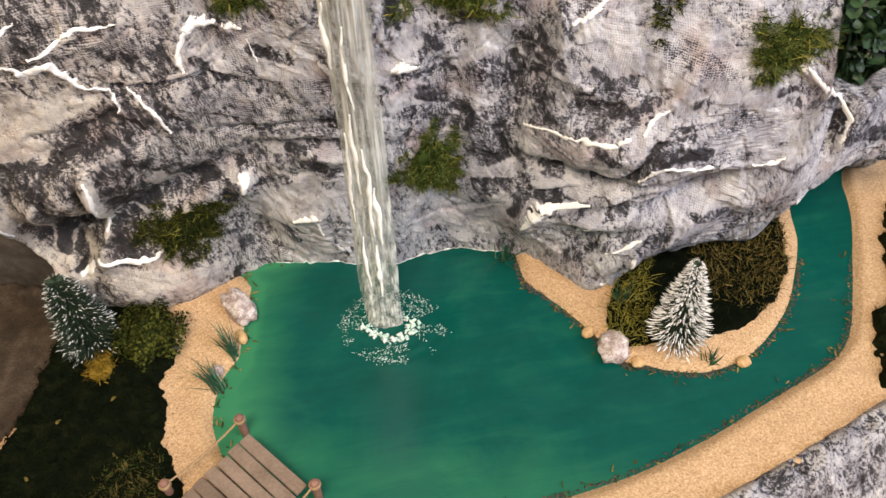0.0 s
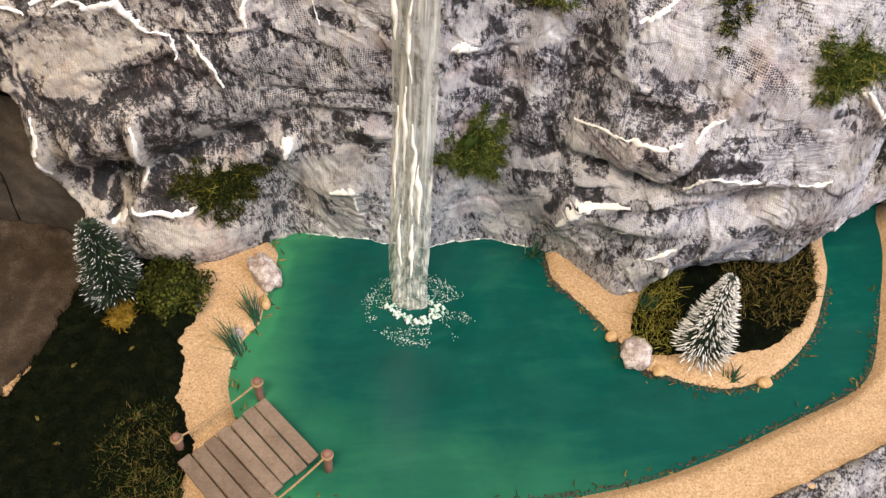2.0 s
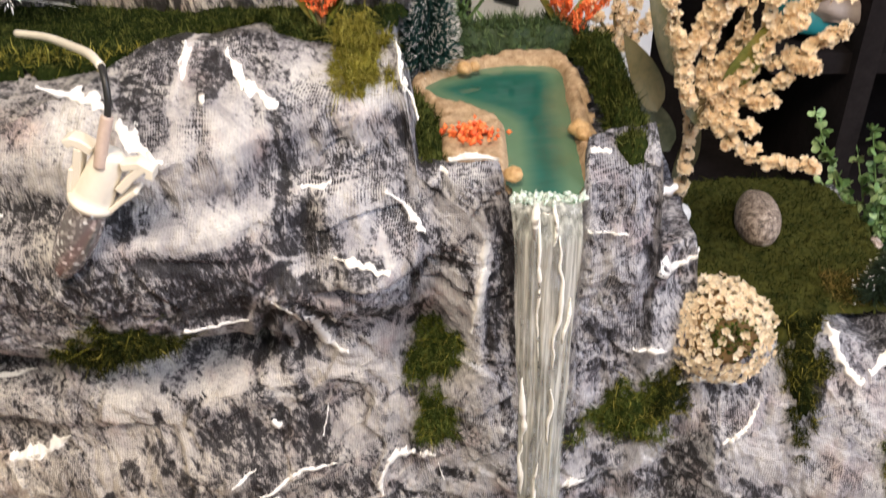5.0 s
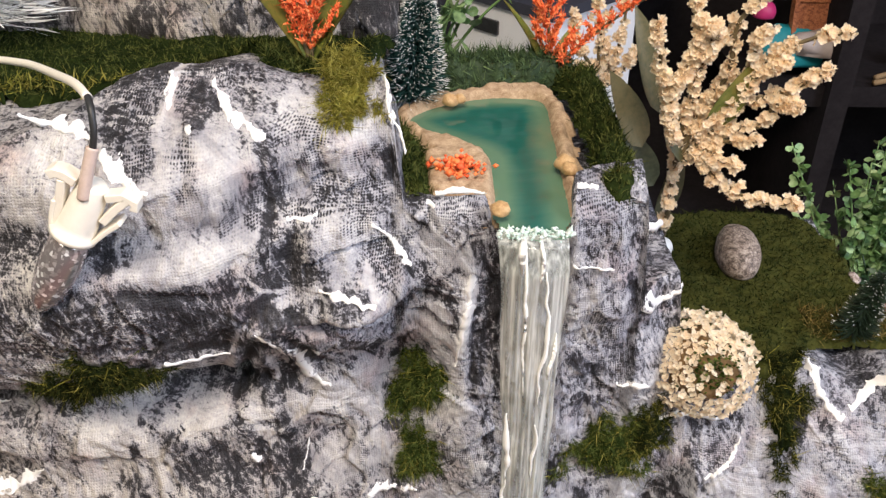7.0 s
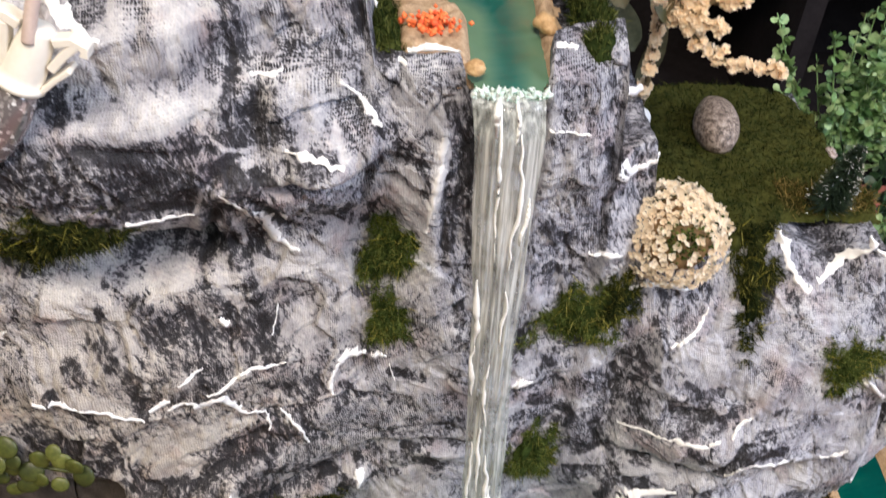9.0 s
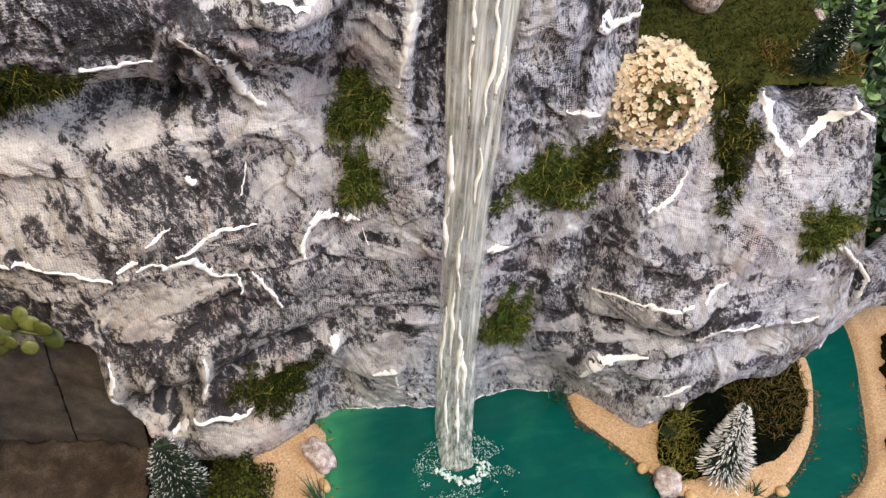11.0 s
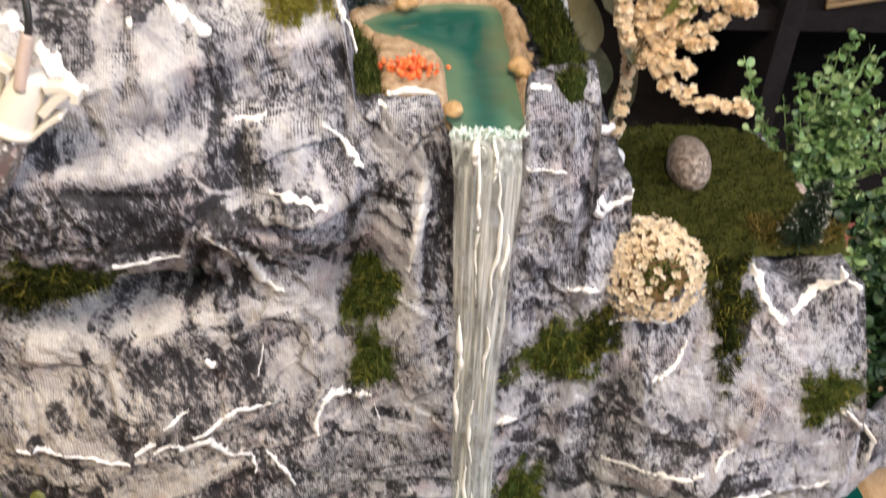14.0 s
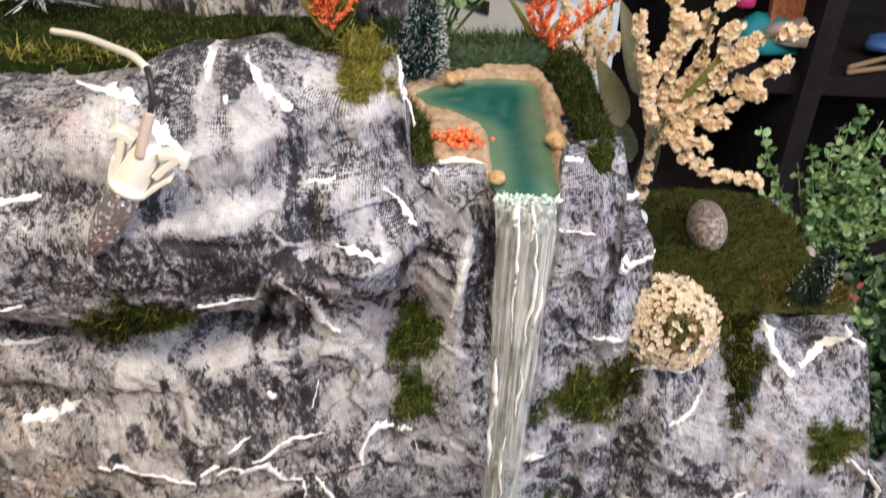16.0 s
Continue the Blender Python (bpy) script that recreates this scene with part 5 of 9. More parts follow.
brush("L", 0.0044, (-0.0567, 0.2226), (-0.0450, 0.2071))
brush("L", 0.0035, (-0.0232, 0.2477), (-0.0147, 0.2414))
brush("L", 0.0040, (-0.0457, 0.1922), (-0.0370, 0.1797))
brush("L", 0.0048, (-0.0643, 0.1912), (-0.0559, 0.1769))
brush("X", 0.0048, (-0.0548, 0.1233), (-0.0292, 0.1096))
brush("L", 0.0057, (-0.0151, 0.1537), (0.0005, 0.1520))
brush("L", 0.0095, (-0.0373, 0.0454), (-0.0062, 0.0497))
brush("L", 0.0036, (-0.0749, 0.2108), (-0.0612, 0.2189))
brush("X", 0.0049, (-0.0234, 0.1246), (0.0012, 0.1243))
brush("L", 0.0022, (-0.0709, 0.2405), (-0.0696, 0.2234))
brush("D", 0.0018, (-0.0725, 0.2572), (-0.0781, 0.2257))
brush("D", 0.0027, (-0.0828, 0.2611), (-0.0887, 0.2260))
brush("D", 0.0023, (-0.0484, 0.1452), (-0.0392, 0.1315))
brush("D", 0.0031, (-0.0256, 0.1448), (-0.0125, 0.1392))
brush("M", 0.0031, (-0.0717, 0.1075), (-0.0590, 0.0801))
brush("D", 0.0026, (-0.0653, 0.0745), (-0.0537, 0.0692))
brush("D", 0.0038, (0.0439, 0.1158), (0.0629, 0.1036))
brush("L", 0.0042, (0.0440, 0.0842), (0.0555, 0.0904))
brush("L", 0.0042, (0.0593, 0.1323), (0.0721, 0.1401))
brush("D", 0.0024, (0.0862, 0.1430), (0.0999, 0.1382))
brush("D", 0.0026, (0.1433, 0.0986), (0.1559, 0.1059))
brush("L", 0.0014, (-0.1302, 0.0314), (-0.1253, 0.0292), (-0.1212, 0.0379), (-0.1217, 0.0468), (-0.1280, 0.0463), (-0.1307, 0.0419))
brush("B", 0.0015, (-0.1281, 0.0321), (-0.1271, 0.0332))
brush("B", 0.0027, (-0.1359, 0.0523), (-0.1332, 0.0409))
brush("L", 0.0013, (-0.0975, 0.1030), (-0.0984, 0.0882), (-0.1084, 0.0539))
brush("D", 0.0031, (-0.1038, 0.0579), (-0.0951, 0.0433))
brush("M", 0.0019, (-0.1053, 0.0918), (-0.1130, 0.0517))
brush("L", 0.0009, (-0.1395, 0.1037), (-0.1405, 0.0871), (-0.1438, 0.0471), (-0.1348, 0.0321))
brush("L", 0.0008, (-0.1254, 0.0904), (-0.1368, 0.0455), (-0.1302, 0.0379))
brush("D", 0.0033, (-0.1630, 0.1744), (-0.1473, 0.1562))
brush("M", 0.0061, (-0.1703, 0.1502), (-0.1518, 0.1468))
brush("D", 0.0028, (-0.1455, 0.1370), (-0.1415, 0.1153))
brush("L", 0.0007, (-0.1441, 0.1517), (-0.1420, 0.1368), (-0.1422, 0.1118))
brush("L", 0.0057, (-0.1355, 0.1326), (-0.1150, 0.1157))
brush("L", 0.0058, (-0.1094, 0.1338), (-0.0932, 0.1357))
brush("D", 0.0022, (-0.1077, 0.1147), (-0.0910, 0.1157))
brush("L", 0.0031, (-0.0208, 0.2611), (-0.0146, 0.2561))
brush("M", 0.0031, (-0.0439, 0.2625), (-0.0342, 0.2419))
brush("L", 0.0026, (-0.0511, 0.2380), (-0.0418, 0.2252))
brush("L", 0.0031, (-0.0292, 0.2573), (-0.0254, 0.2472))
brush("X", 0.0044, (-0.0150, 0.1796), (-0.0026, 0.1772))
brush("L", 0.0033, (-0.0126, 0.2015), (-0.0032, 0.2062))
brush("L", 0.0041, (-0.0464, 0.1804), (-0.0325, 0.1715))
brush("M", 0.0025, (-0.0049, 0.1609), (0.0051, 0.1676))

# ---------- the cliff ----------
# One sheet of plaster cloth: y = depth of the front at (x, z), then over the rim and back.
X0, X1, COLS, ROWS = -0.30, 0.30, 900, 460


def rim(x):
    """Height of the cliff's upper edge."""
    top = 0.346 + 0.006 * vnoise(x * 40, 0.3, 5) + 0 * x
    top = top + 0.009 * np.exp(-(((x + 0.098) / 0.022) ** 2))
    top = top - 0.009 * smooth(-0.115, -0.165, x) + 0.001 * smooth(-0.060, -0.042, x)
    top = top + (0.306 - top) * smooth(-0.0365, -0.0300, x)
    top = top + (0.296 - top) * smooth(-0.001, 0.004, x)
    top = top + (0.312 - top) * smooth(0.030, 0.034, x)
    top = top + (0.252 - top) * smooth(0.060, 0.068, x)
    top = top + (0.198 - top) * smooth(0.086, 0.093, x)
    top = top - 0.009 * np.exp(-(((x - 0.178) / 0.013) ** 2))
    top = top + (0.106 - top) * smooth(0.205, 0.225, x)
    top = top + (0.002 - top) * smooth(0.294, 0.2998, x)
    return top


def front(x, z):
    """Depth of the cliff's front without its folds."""
    y = 0.015 - 0.045 * smooth(-0.02, -0.16, x) + 0.013 * smooth(0.02, 0.06, x)

    def swell(cx, cz, rx, rz, out, turn=0.0):
        c, s = math.cos(turn), math.sin(turn)
        u, w = (x - cx) * c + (z - cz) * s, -(x - cx) * s + (z - cz) * c
        return -out * np.exp(-((u / rx) ** 2) - (w / rz) ** 2)

    # great outcrop with its overhang, and its foot
    y = y + swell(0.148, 0.076, 0.050, 0.058, 0.027) + swell(0.128, -0.004, 0.026, 0.032, 0.019)
    y = y + swell(0.205, -0.004, 0.030, 0.014, -0.022) + 0.085 * (1 - 0.72 * smooth(0.015, 0.060, z)) * smooth(0.238 - 0.026 * smooth(0.09, 0.02, z), 0.268, x) + swell(0.235, 0.100, 0.006, 0.040, -0.012) + swell(0.172, 0.074, 0.022, 0.008, -0.012, 0.5)
    y = y + swell(0.135, 0.103, 0.030, 0.010, 0.008, 0.25) + swell(0.118, 0.078, 0.032, 0.005, -0.010, 0.1)
    y = y + swell(0.120, 0.054, 0.026, 0.007, 0.007, 0.15) + swell(0.160, 0.040, 0.030, 0.010, 0.008, 0.6)
    y = y + swell(0.085, 0.105, 0.010, 0.034, -0.006) + swell(0.215, 0.080, 0.022, 0.030, 0.010)
    y = y + 0.020 * smooth(0.125, 0.205, z) * smooth(0.070, 0.100, x) + swell(0.180, 0.150, 0.034, 0.040, 0.010)
    y = y + swell(0.178, 0.196, 0.013, 0.012, -0.012)
    y = y + swell(0.131, 0.002, 0.010, 0.014, 0.006)
    # left foot boulder and the ring of folds beside it
    y = y + swell(-0.086, 0.014, 0.034, 0.026, 0.018) + swell(-0.045, 0.022, 0.010, 0.020, -0.010)
    y = y + swell(-0.125, 0.052, 0.018, 0.022, -0.018) + swell(-0.112, 0.045, 0.006, 0.016, 0.010)
    y = y + swell(-0.108, 0.093, 0.036, 0.018, 0.014, 0.35) + swell(-0.080, 0.068, 0.046, 0.008, -0.010, 0.3)
    y = y + swell(-0.046, 0.067, 0.008, 0.008, 0.006) + 0.030 * smooth(0.0, 0.011, -0.145 + 0.018 * smooth(0.055, 0.0, z) - x) * smooth(0.118, 0.104, z)
    y = y + swell(-0.058, 0.128, 0.016, 0.014, 0.007) + swell(0.0, 0.088, 0.040, 0.004, -0.004)
    # middle of the left face, the hollow under the great boulder
    y = y + swell(-0.120, 0.232, 0.042, 0.013, -0.027) + swell(-0.200, 0.236, 0.040, 0.014, -0.020)
    y = y + swell(-0.120, 0.205, 0.040, 0.018, 0.003) + swell(-0.085, 0.170, 0.040, 0.020, 0.006, -0.5)
    y = y + swell(-0.060, 0.262, 0.030, 0.014, 0.013, -0.45) + swell(-0.042, 0.276, 0.016, 0.008, 0.016)
    y = y + swell(-0.052, 0.268, 0.012, 0.0035, -0.014) + swell(-0.030, 0.235, 0.014, 0.034, -0.006)
    y = y + swell(-0.120, 0.288, 0.052, 0.026, 0.012) + swell(-0.205, 0.290, 0.030, 0.030, 0.014)
    y = y + 0.024 * smooth(0.324, 0.352, z) * smooth(-0.020, -0.050, x) + 0.010 * smooth(0.338, 0.358, z) * smooth(-0.070, -0.085, x) + swell(-0.072, 0.330, 0.026, 0.016, 0.006) + swell(-0.116, 0.322, 0.022, 0.016, 0.007)
    y = y + swell(-0.070, 0.305, 0.005, 0.030, -0.006) + swell(-0.098, 0.318, 0.012, 0.028, 0.006)
    y = y + swell(0.236, 0.090, 0.018, 0.030, -0.010) + swell(0.078, 0.245, 0.014, 0.020, -0.008) + swell(0.097, 0.038, 0.014, 0.016, 0.009)
    y = y + swell(0.090, 0.138, 0.012, 0.022, -0.008) + swell(-0.027, 0.212, 0.016, 0.020, -0.007) + swell(-0.012, 0.038, 0.020, 0.020, 0.005)
    y = y + swell(-0.039, 0.277, 0.012, 0.007, 0.008) + swell(-0.109, 0.226, 0.022, 0.007, -0.010) + swell(0.146, 0.026, 0.016, 0.012, 0.006)
    y = y + swell(-0.130, 0.203, 0.055, 0.017, -0.012) + swell(-0.215, 0.203, 0.045, 0.018, -0.012) + swell(-0.085, 0.190, 0.030, 0.018, -0.004)
    # columns beside the lip of the fall
    y = y + swell(-0.014, 0.262, 0.007, 0.034, 0.003, 0.12) + swell(0.003, 0.255, 0.005, 0.040, -0.006)
    y = y + swell(0.050, 0.268, 0.014, 0.036, 0.010) + swell(0.080, 0.235, 0.010, 0.022, -0.010)
    # the nose under the boulder stands well out, the terrace corner lies back
    y = y + swell(-0.057, 0.283, 0.020, 0.022, 0.010) + swell(0.158, 0.200, 0.024, 0.030, -0.007) + swell(0.108, 0.154, 0.022, 0.018, 0.006)
    y = y + swell(0.017, 0.300, 0.018, 0.012, 0.008) + 0.010 * smooth(0.30, 0.312, z)
    return y


def facets(x, z, size, seed):
    """Crumpled facets: how far each is tilted out."""
    u, w = x / size, z / size
    iu, iw = np.floor(u), np.floor(w)
    first, tilt = np.full(u.shape, 9.0), np.zeros(u.shape)
    for du in (-1, 0, 1):
        for dw in (-1, 0, 1):
            a, b = iu + du, iw + dw
            ox, oz = u - (a + 0.1 + 0.8 * lattice(a, b, seed)), w - (b + 0.1 + 0.8 * lattice(a, b, seed + 1))
            d = np.hypot(ox, oz)
            lean = ox * (2 * lattice(a, b, seed + 2) - 1) + oz * (2 * lattice(a, b, seed + 3) - 1)
            near = d < first
            tilt, first = np.where(near, lean, tilt), np.where(near, d, first)
    return tilt


def folds(x, z):
    """Creases of the cloth over the form, from large to small."""
    wx, wz = x + 0.009 * vnoise(x * 34, z * 34, 60), z + 0.009 * vnoise(x * 34, z * 34, 61)
    tilt = facets(wx + 0.3 * wz, wz, 0.030, 91)
    tilt2 = facets(wx, wz - 0.2 * wx, 0.0125, 95)
    big = 0.0022 * ridged(wx * 22 + wz * 9, wz * 30 - wx * 6, 2, 11)
    draped = 0.0013 * ridged(wx * 62 + wz * 16, wz * 26, 3, 23) * smooth(0.08, 0.2, z)
    turn = 2.2 * vnoise(x * 16, z * 16, 88)
    crisp = 0.0005 * ridged((wx * np.cos(turn) + wz * np.sin(turn)) * 190, (wz * np.cos(turn) - wx * np.sin(turn)) * 42, 2, 47)
    small = crisp + 0.00045 * fbm(x * 260, z * 220, 3, 41)
    calm = 1 - 0.40 * smooth(0.15, 0.10, z) * smooth(0.10, 0.07, x) - 0.35 * np.exp(-(((x + 0.115) / 0.045) ** 2) - (((z - 0.300) / 0.024) ** 2)) - 0.2 * np.exp(-(((x + 0.108) / 0.035) ** 2) - (((z - 0.093) / 0.018) ** 2))
    return -(0.55 * big + 0.7 * draped + 0.0030 * tilt + 0.0012 * tilt2) * calm - 0.8 * small


cx = np.linspace(X0, X1, COLS)
top_line = rim(cx)
v = np.linspace(0, 1, ROWS)[:, None]
XX = np.broadcast_to(cx, (ROWS, COLS))
ZZ = -0.006 + v * (top_line + 0.006)
CLIFF_Y = front(XX, ZZ) + folds(XX, ZZ)
lip = smooth(0.005, 0.0, top_line - ZZ)
CLIFF_Y = CLIFF_Y + 0.003 * lip**2


def on_cliff(x, z):
    """Depth of the finished front at (x, z)."""
    c = np.clip((np.asarray(x, float) - X0) / (X1 - X0) * (COLS - 1), 0, COLS - 1.001)
    i = c.astype(int)
    t = np.interp(x, cx, top_line)
    r = np.clip((np.asarray(z, float) + 0.006) / (t + 0.006) * (ROWS - 1), 0, ROWS - 1.001)
    j = r.astype(int)
    fc, fr = c - i, r - j
    return (CLIFF_Y[j, i] * (1 - fc) + CLIFF_Y[j, i + 1] * fc) * (1 - fr) + (CLIFF_Y[j + 1, i] * (1 - fc) + CLIFF_Y[j + 1, i + 1] * fc) * fr


def wash_tone(x, z):
    """Dark wash (below zero) or more white (above); lower-left dabs also hold shade."""
    t = 0.0
    for dx, dz, rx, rz, much, turn in DABS:
        c, q = math.cos(turn), math.sin(turn)
        t = t + much * np.exp(-((((x - dx) * c + (z - dz) * q) / rx) ** 2) - (((z - dz) * c - (x - dx) * q) / rz) ** 2)
    return t


# each painted ridge sits on a raised fold, with the wash gathered along one flank
crest, flank = np.zeros(XX.shape), np.zeros(XX.shape)
for stations in RIDGES:
    line = spline([q[:2] for q in stations], 5)
    width = max(q[2] for q in stations)
    lo, hi = line.min(0) - 0.016, line.max(0) + 0.016
    c0, c1 = np.searchsorted(cx, (lo[0], hi[0]))
    if c1 <= c0:
        continue
    sx, sz = XX[:, c0:c1], ZZ[:, c0:c1]
    best, side = np.full(sx.shape, 1e9), np.zeros(sx.shape)
    for (ax, az), (bx, bz) in zip(line[:-1], line[1:]):
        ex, ez = bx - ax, bz - az
        t = np.clip(((sx - ax) * ex + (sz - az) * ez) / (ex * ex + ez * ez + 1e-15), 0, 1)
        d = np.hypot(sx - ax - t * ex, sz - az - t * ez)
        sign = np.sign(((sx - ax) * -ez + (sz - az) * ex) * (1 if abs(ex) < 1e-9 else np.sign(ex)))
        side, best = np.where(d < best, sign, side), np.minimum(d, best)
    crest[:, c0:c1] = np.maximum(crest[:, c0:c1], (0.0010 + width * 0.4) * np.exp(-((best / 0.0032) ** 2)))
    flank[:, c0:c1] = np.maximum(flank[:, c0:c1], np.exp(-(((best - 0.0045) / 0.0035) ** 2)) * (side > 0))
for out, stations in CREASES:
    line = spline(stations, 5)
    lo, hi = line.min(0) - 0.012, line.max(0) + 0.012
    c0, c1 = np.searchsorted(cx, (lo[0], hi[0]))
    sx, sz = XX[:, c0:c1], ZZ[:, c0:c1]
    best = np.full(sx.shape, 1e9)
    for (ax, az), (bx, bz) in zip(line[:-1], line[1:]):
        ex, ez = bx - ax, bz - az
        t = np.clip(((sx - ax) * ex + (sz - az) * ez) / (ex * ex + ez * ez + 1e-15), 0, 1)
        best = np.minimum(best, np.hypot(sx - ax - t * ex, sz - az - t * ez))
    wide = 0.0020 if out < 0 else 0.0034
    hold = out * np.exp(-((best / wide) ** 2))
    crest[:, c0:c1] += 0.6 * hold
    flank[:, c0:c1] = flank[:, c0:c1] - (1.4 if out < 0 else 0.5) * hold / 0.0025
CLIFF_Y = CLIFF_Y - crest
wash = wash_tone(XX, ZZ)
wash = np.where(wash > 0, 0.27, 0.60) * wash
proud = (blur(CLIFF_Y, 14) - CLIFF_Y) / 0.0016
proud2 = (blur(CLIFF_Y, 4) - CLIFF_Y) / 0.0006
# base tone carries uneven lamp light: lower right paler, lower left darker
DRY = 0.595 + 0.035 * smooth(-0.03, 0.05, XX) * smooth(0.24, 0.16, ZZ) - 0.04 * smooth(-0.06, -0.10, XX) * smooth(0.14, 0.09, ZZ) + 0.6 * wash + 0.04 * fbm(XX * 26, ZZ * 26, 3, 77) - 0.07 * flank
SCUFF, BARE = 0.85 + 0 * XX, 0.30 + 0.25 * fbm(XX * 30, ZZ * 30, 2, 78)
ragged = fbm(XX * 150, ZZ * 90, 4, 79, 0.6)
for paint, half, stations in BRUSHED:
    tone, scuffed, weave_shows, cover = PAINTS[paint]
    line = spline(stations, 4)
    lo, hi = line.min(0) - 1.6 * half - 0.001, line.max(0) + 1.6 * half + 0.001
    c0, c1 = np.searchsorted(cx, (lo[0], hi[0]))
    sx, sz = XX[:, c0:c1], ZZ[:, c0:c1]
    best = np.full(sx.shape, 1e9)
    for (ax, az), (bx, bz) in zip(line[:-1], line[1:]):
        ex, ez = bx - ax, bz - az
        t = np.clip(((sx - ax) * ex + (sz - az) * ez) / (ex * ex + ez * ez + 1e-15), 0, 1)
        best = np.minimum(best, np.hypot(sx - ax - t * ex, sz - az - t * ez))
    cover = cover * smooth(1.15, 0.70, best / half + 0.32 * ragged[:, c0:c1])
    DRY[:, c0:c1] += (tone - DRY[:, c0:c1]) * cover
    SCUFF[:, c0:c1] += (scuffed - SCUFF[:, c0:c1]) * cover
    BARE[:, c0:c1] += (weave_shows - BARE[:, c0:c1]) * cover
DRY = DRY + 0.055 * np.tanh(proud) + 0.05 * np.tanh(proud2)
BACK, CAP = 0.20, 46
w = np.linspace(0, 1, CAP)[1:, None] ** 1.5
y_rim = CLIFF_Y[-1][None]
cap_y = y_rim + w * (BACK - y_rim)
sink = 0.010 * ((cx > -0.040) & (cx < 0.062)) + 0.010 * ((cx > 0.030) & (cx < 0.062)) + 0.002
level = np.where(cx < -0.040, 0.338, np.where(cx > 0.221, 0.004, np.where(cx > 0.092, np.minimum(top_line, 0.196), top_line)))[None]
level = np.where((cx > -0.0455) & (cx < -0.030), level + (0.299 - level) * smooth(0.052, 0.066, cap_y), level)
cap_z = top_line[None] + (level - top_line[None]) * smooth(0.012, 0.045, cap_y - y_rim) - sink[None] * smooth(0.0, 0.016, cap_y - y_rim) + 0.001 * fbm(cx[None] * 90, cap_y * 90, 3, 51)
back_z = np.linspace(1, 0, 8)[1:, None] * (cap_z[-1] + 0.006)[None] - 0.006
P = np.concatenate([
    np.stack([XX, CLIFF_Y, ZZ], -1),
    np.stack([np.broadcast_to(cx, cap_y.shape), cap_y, cap_z], -1),
    np.stack([np.broadcast_to(cx, back_z.shape), np.full(back_z.shape, BACK), back_z], -1)])
rows_all = P.shape[0]
dry_all, scuff_all, bare_all = [np.concatenate([q, np.repeat(q[-1:], rows_all - ROWS, 0)]) for q in (DRY, SCUFF, BARE)]
# warm light on the left put into the colour, weaker towards the top
warm_light = np.clip((0.75 - 0.45 * smooth(0.16, 0.27, P[..., 2])) * smooth(0.03, -0.13, P[..., 0]) + 0.10, 0, 1)


def cap_level(x, y):
    """Height of the cliff's top behind its rim."""
    edge_y, t = np.interp(x, cx, CLIFF_Y[-1]), np.interp(x, cx, top_line)
    return t + (0.338 - t) * smooth(0.012, 0.045, y - edge_y) - 0.002 * smooth(0.0, 0.016, y - edge_y)


cliff = thing("cliff", (0, 0, 0), "grey and white painted plaster cloth model cliff with sharp folds", "cliff")
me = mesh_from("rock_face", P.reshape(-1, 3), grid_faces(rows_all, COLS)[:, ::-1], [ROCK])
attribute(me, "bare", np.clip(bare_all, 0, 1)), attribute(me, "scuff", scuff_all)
attribute(me, "dry", dry_all), attribute(me, "warm", warm_light)
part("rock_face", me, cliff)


def white_ridge(stations):
    """White paint dragged along an edge of the cliff, ragged on both sides."""
    line = spline(stations, 14)
    n = len(line)
    k0 = int(abs(line[0, 0]) * 9000)
    wide = line[:, 2] * (0.25 + 0.75 * np.sin(np.linspace(0.10, 0.94, n) * math.pi) ** 0.6) * np.clip(1 + 0.55 * fbm(np.arange(n) * 0.16, 0.5 + 0 * line[:, 0], 3, k0), 0.25, 1.8)
    line = line[:, :2] + 0.0004 * np.stack([fbm(np.arange(n) * 0.35, 3.0 + 0 * wide, 2, 3), fbm(np.arange(n) * 0.35, 9.0 + 0 * wide, 2, 4)], -1)
    tan = np.gradient(line, axis=0)
    tan /= np.linalg.norm(tan, axis=1)[:, None] + 1e-12
    nor = np.stack([-tan[:, 1], tan[:, 0]], -1)
    rows = []
    for off, out in ((-1.0, -0.0005), (-0.6, 0.0003), (0.0, 0.0005), (0.6, 0.0003), (1.0, -0.0005)):
        edge = np.clip(1 + 0.5 * fbm(np.arange(n) * 0.20, off * 2 + 0 * wide, 3, k0 + 7), 0.1, 2.2) if off else 1.0 + 0 * wide
        q = line + nor * (wide * off * edge)[:, None]
        rows.append(np.stack([q[:, 0], on_cliff(q[:, 0], q[:, 1]) - out, q[:, 1]], -1))
    g = np.stack(rows, 0)
    part("white_ridge", mesh_from("white_ridge", g.reshape(-1, 3), grid_faces(5, n), [WHITE_RIDGE]), cliff)


for stations in RIDGES:
    white_ridge(stations)

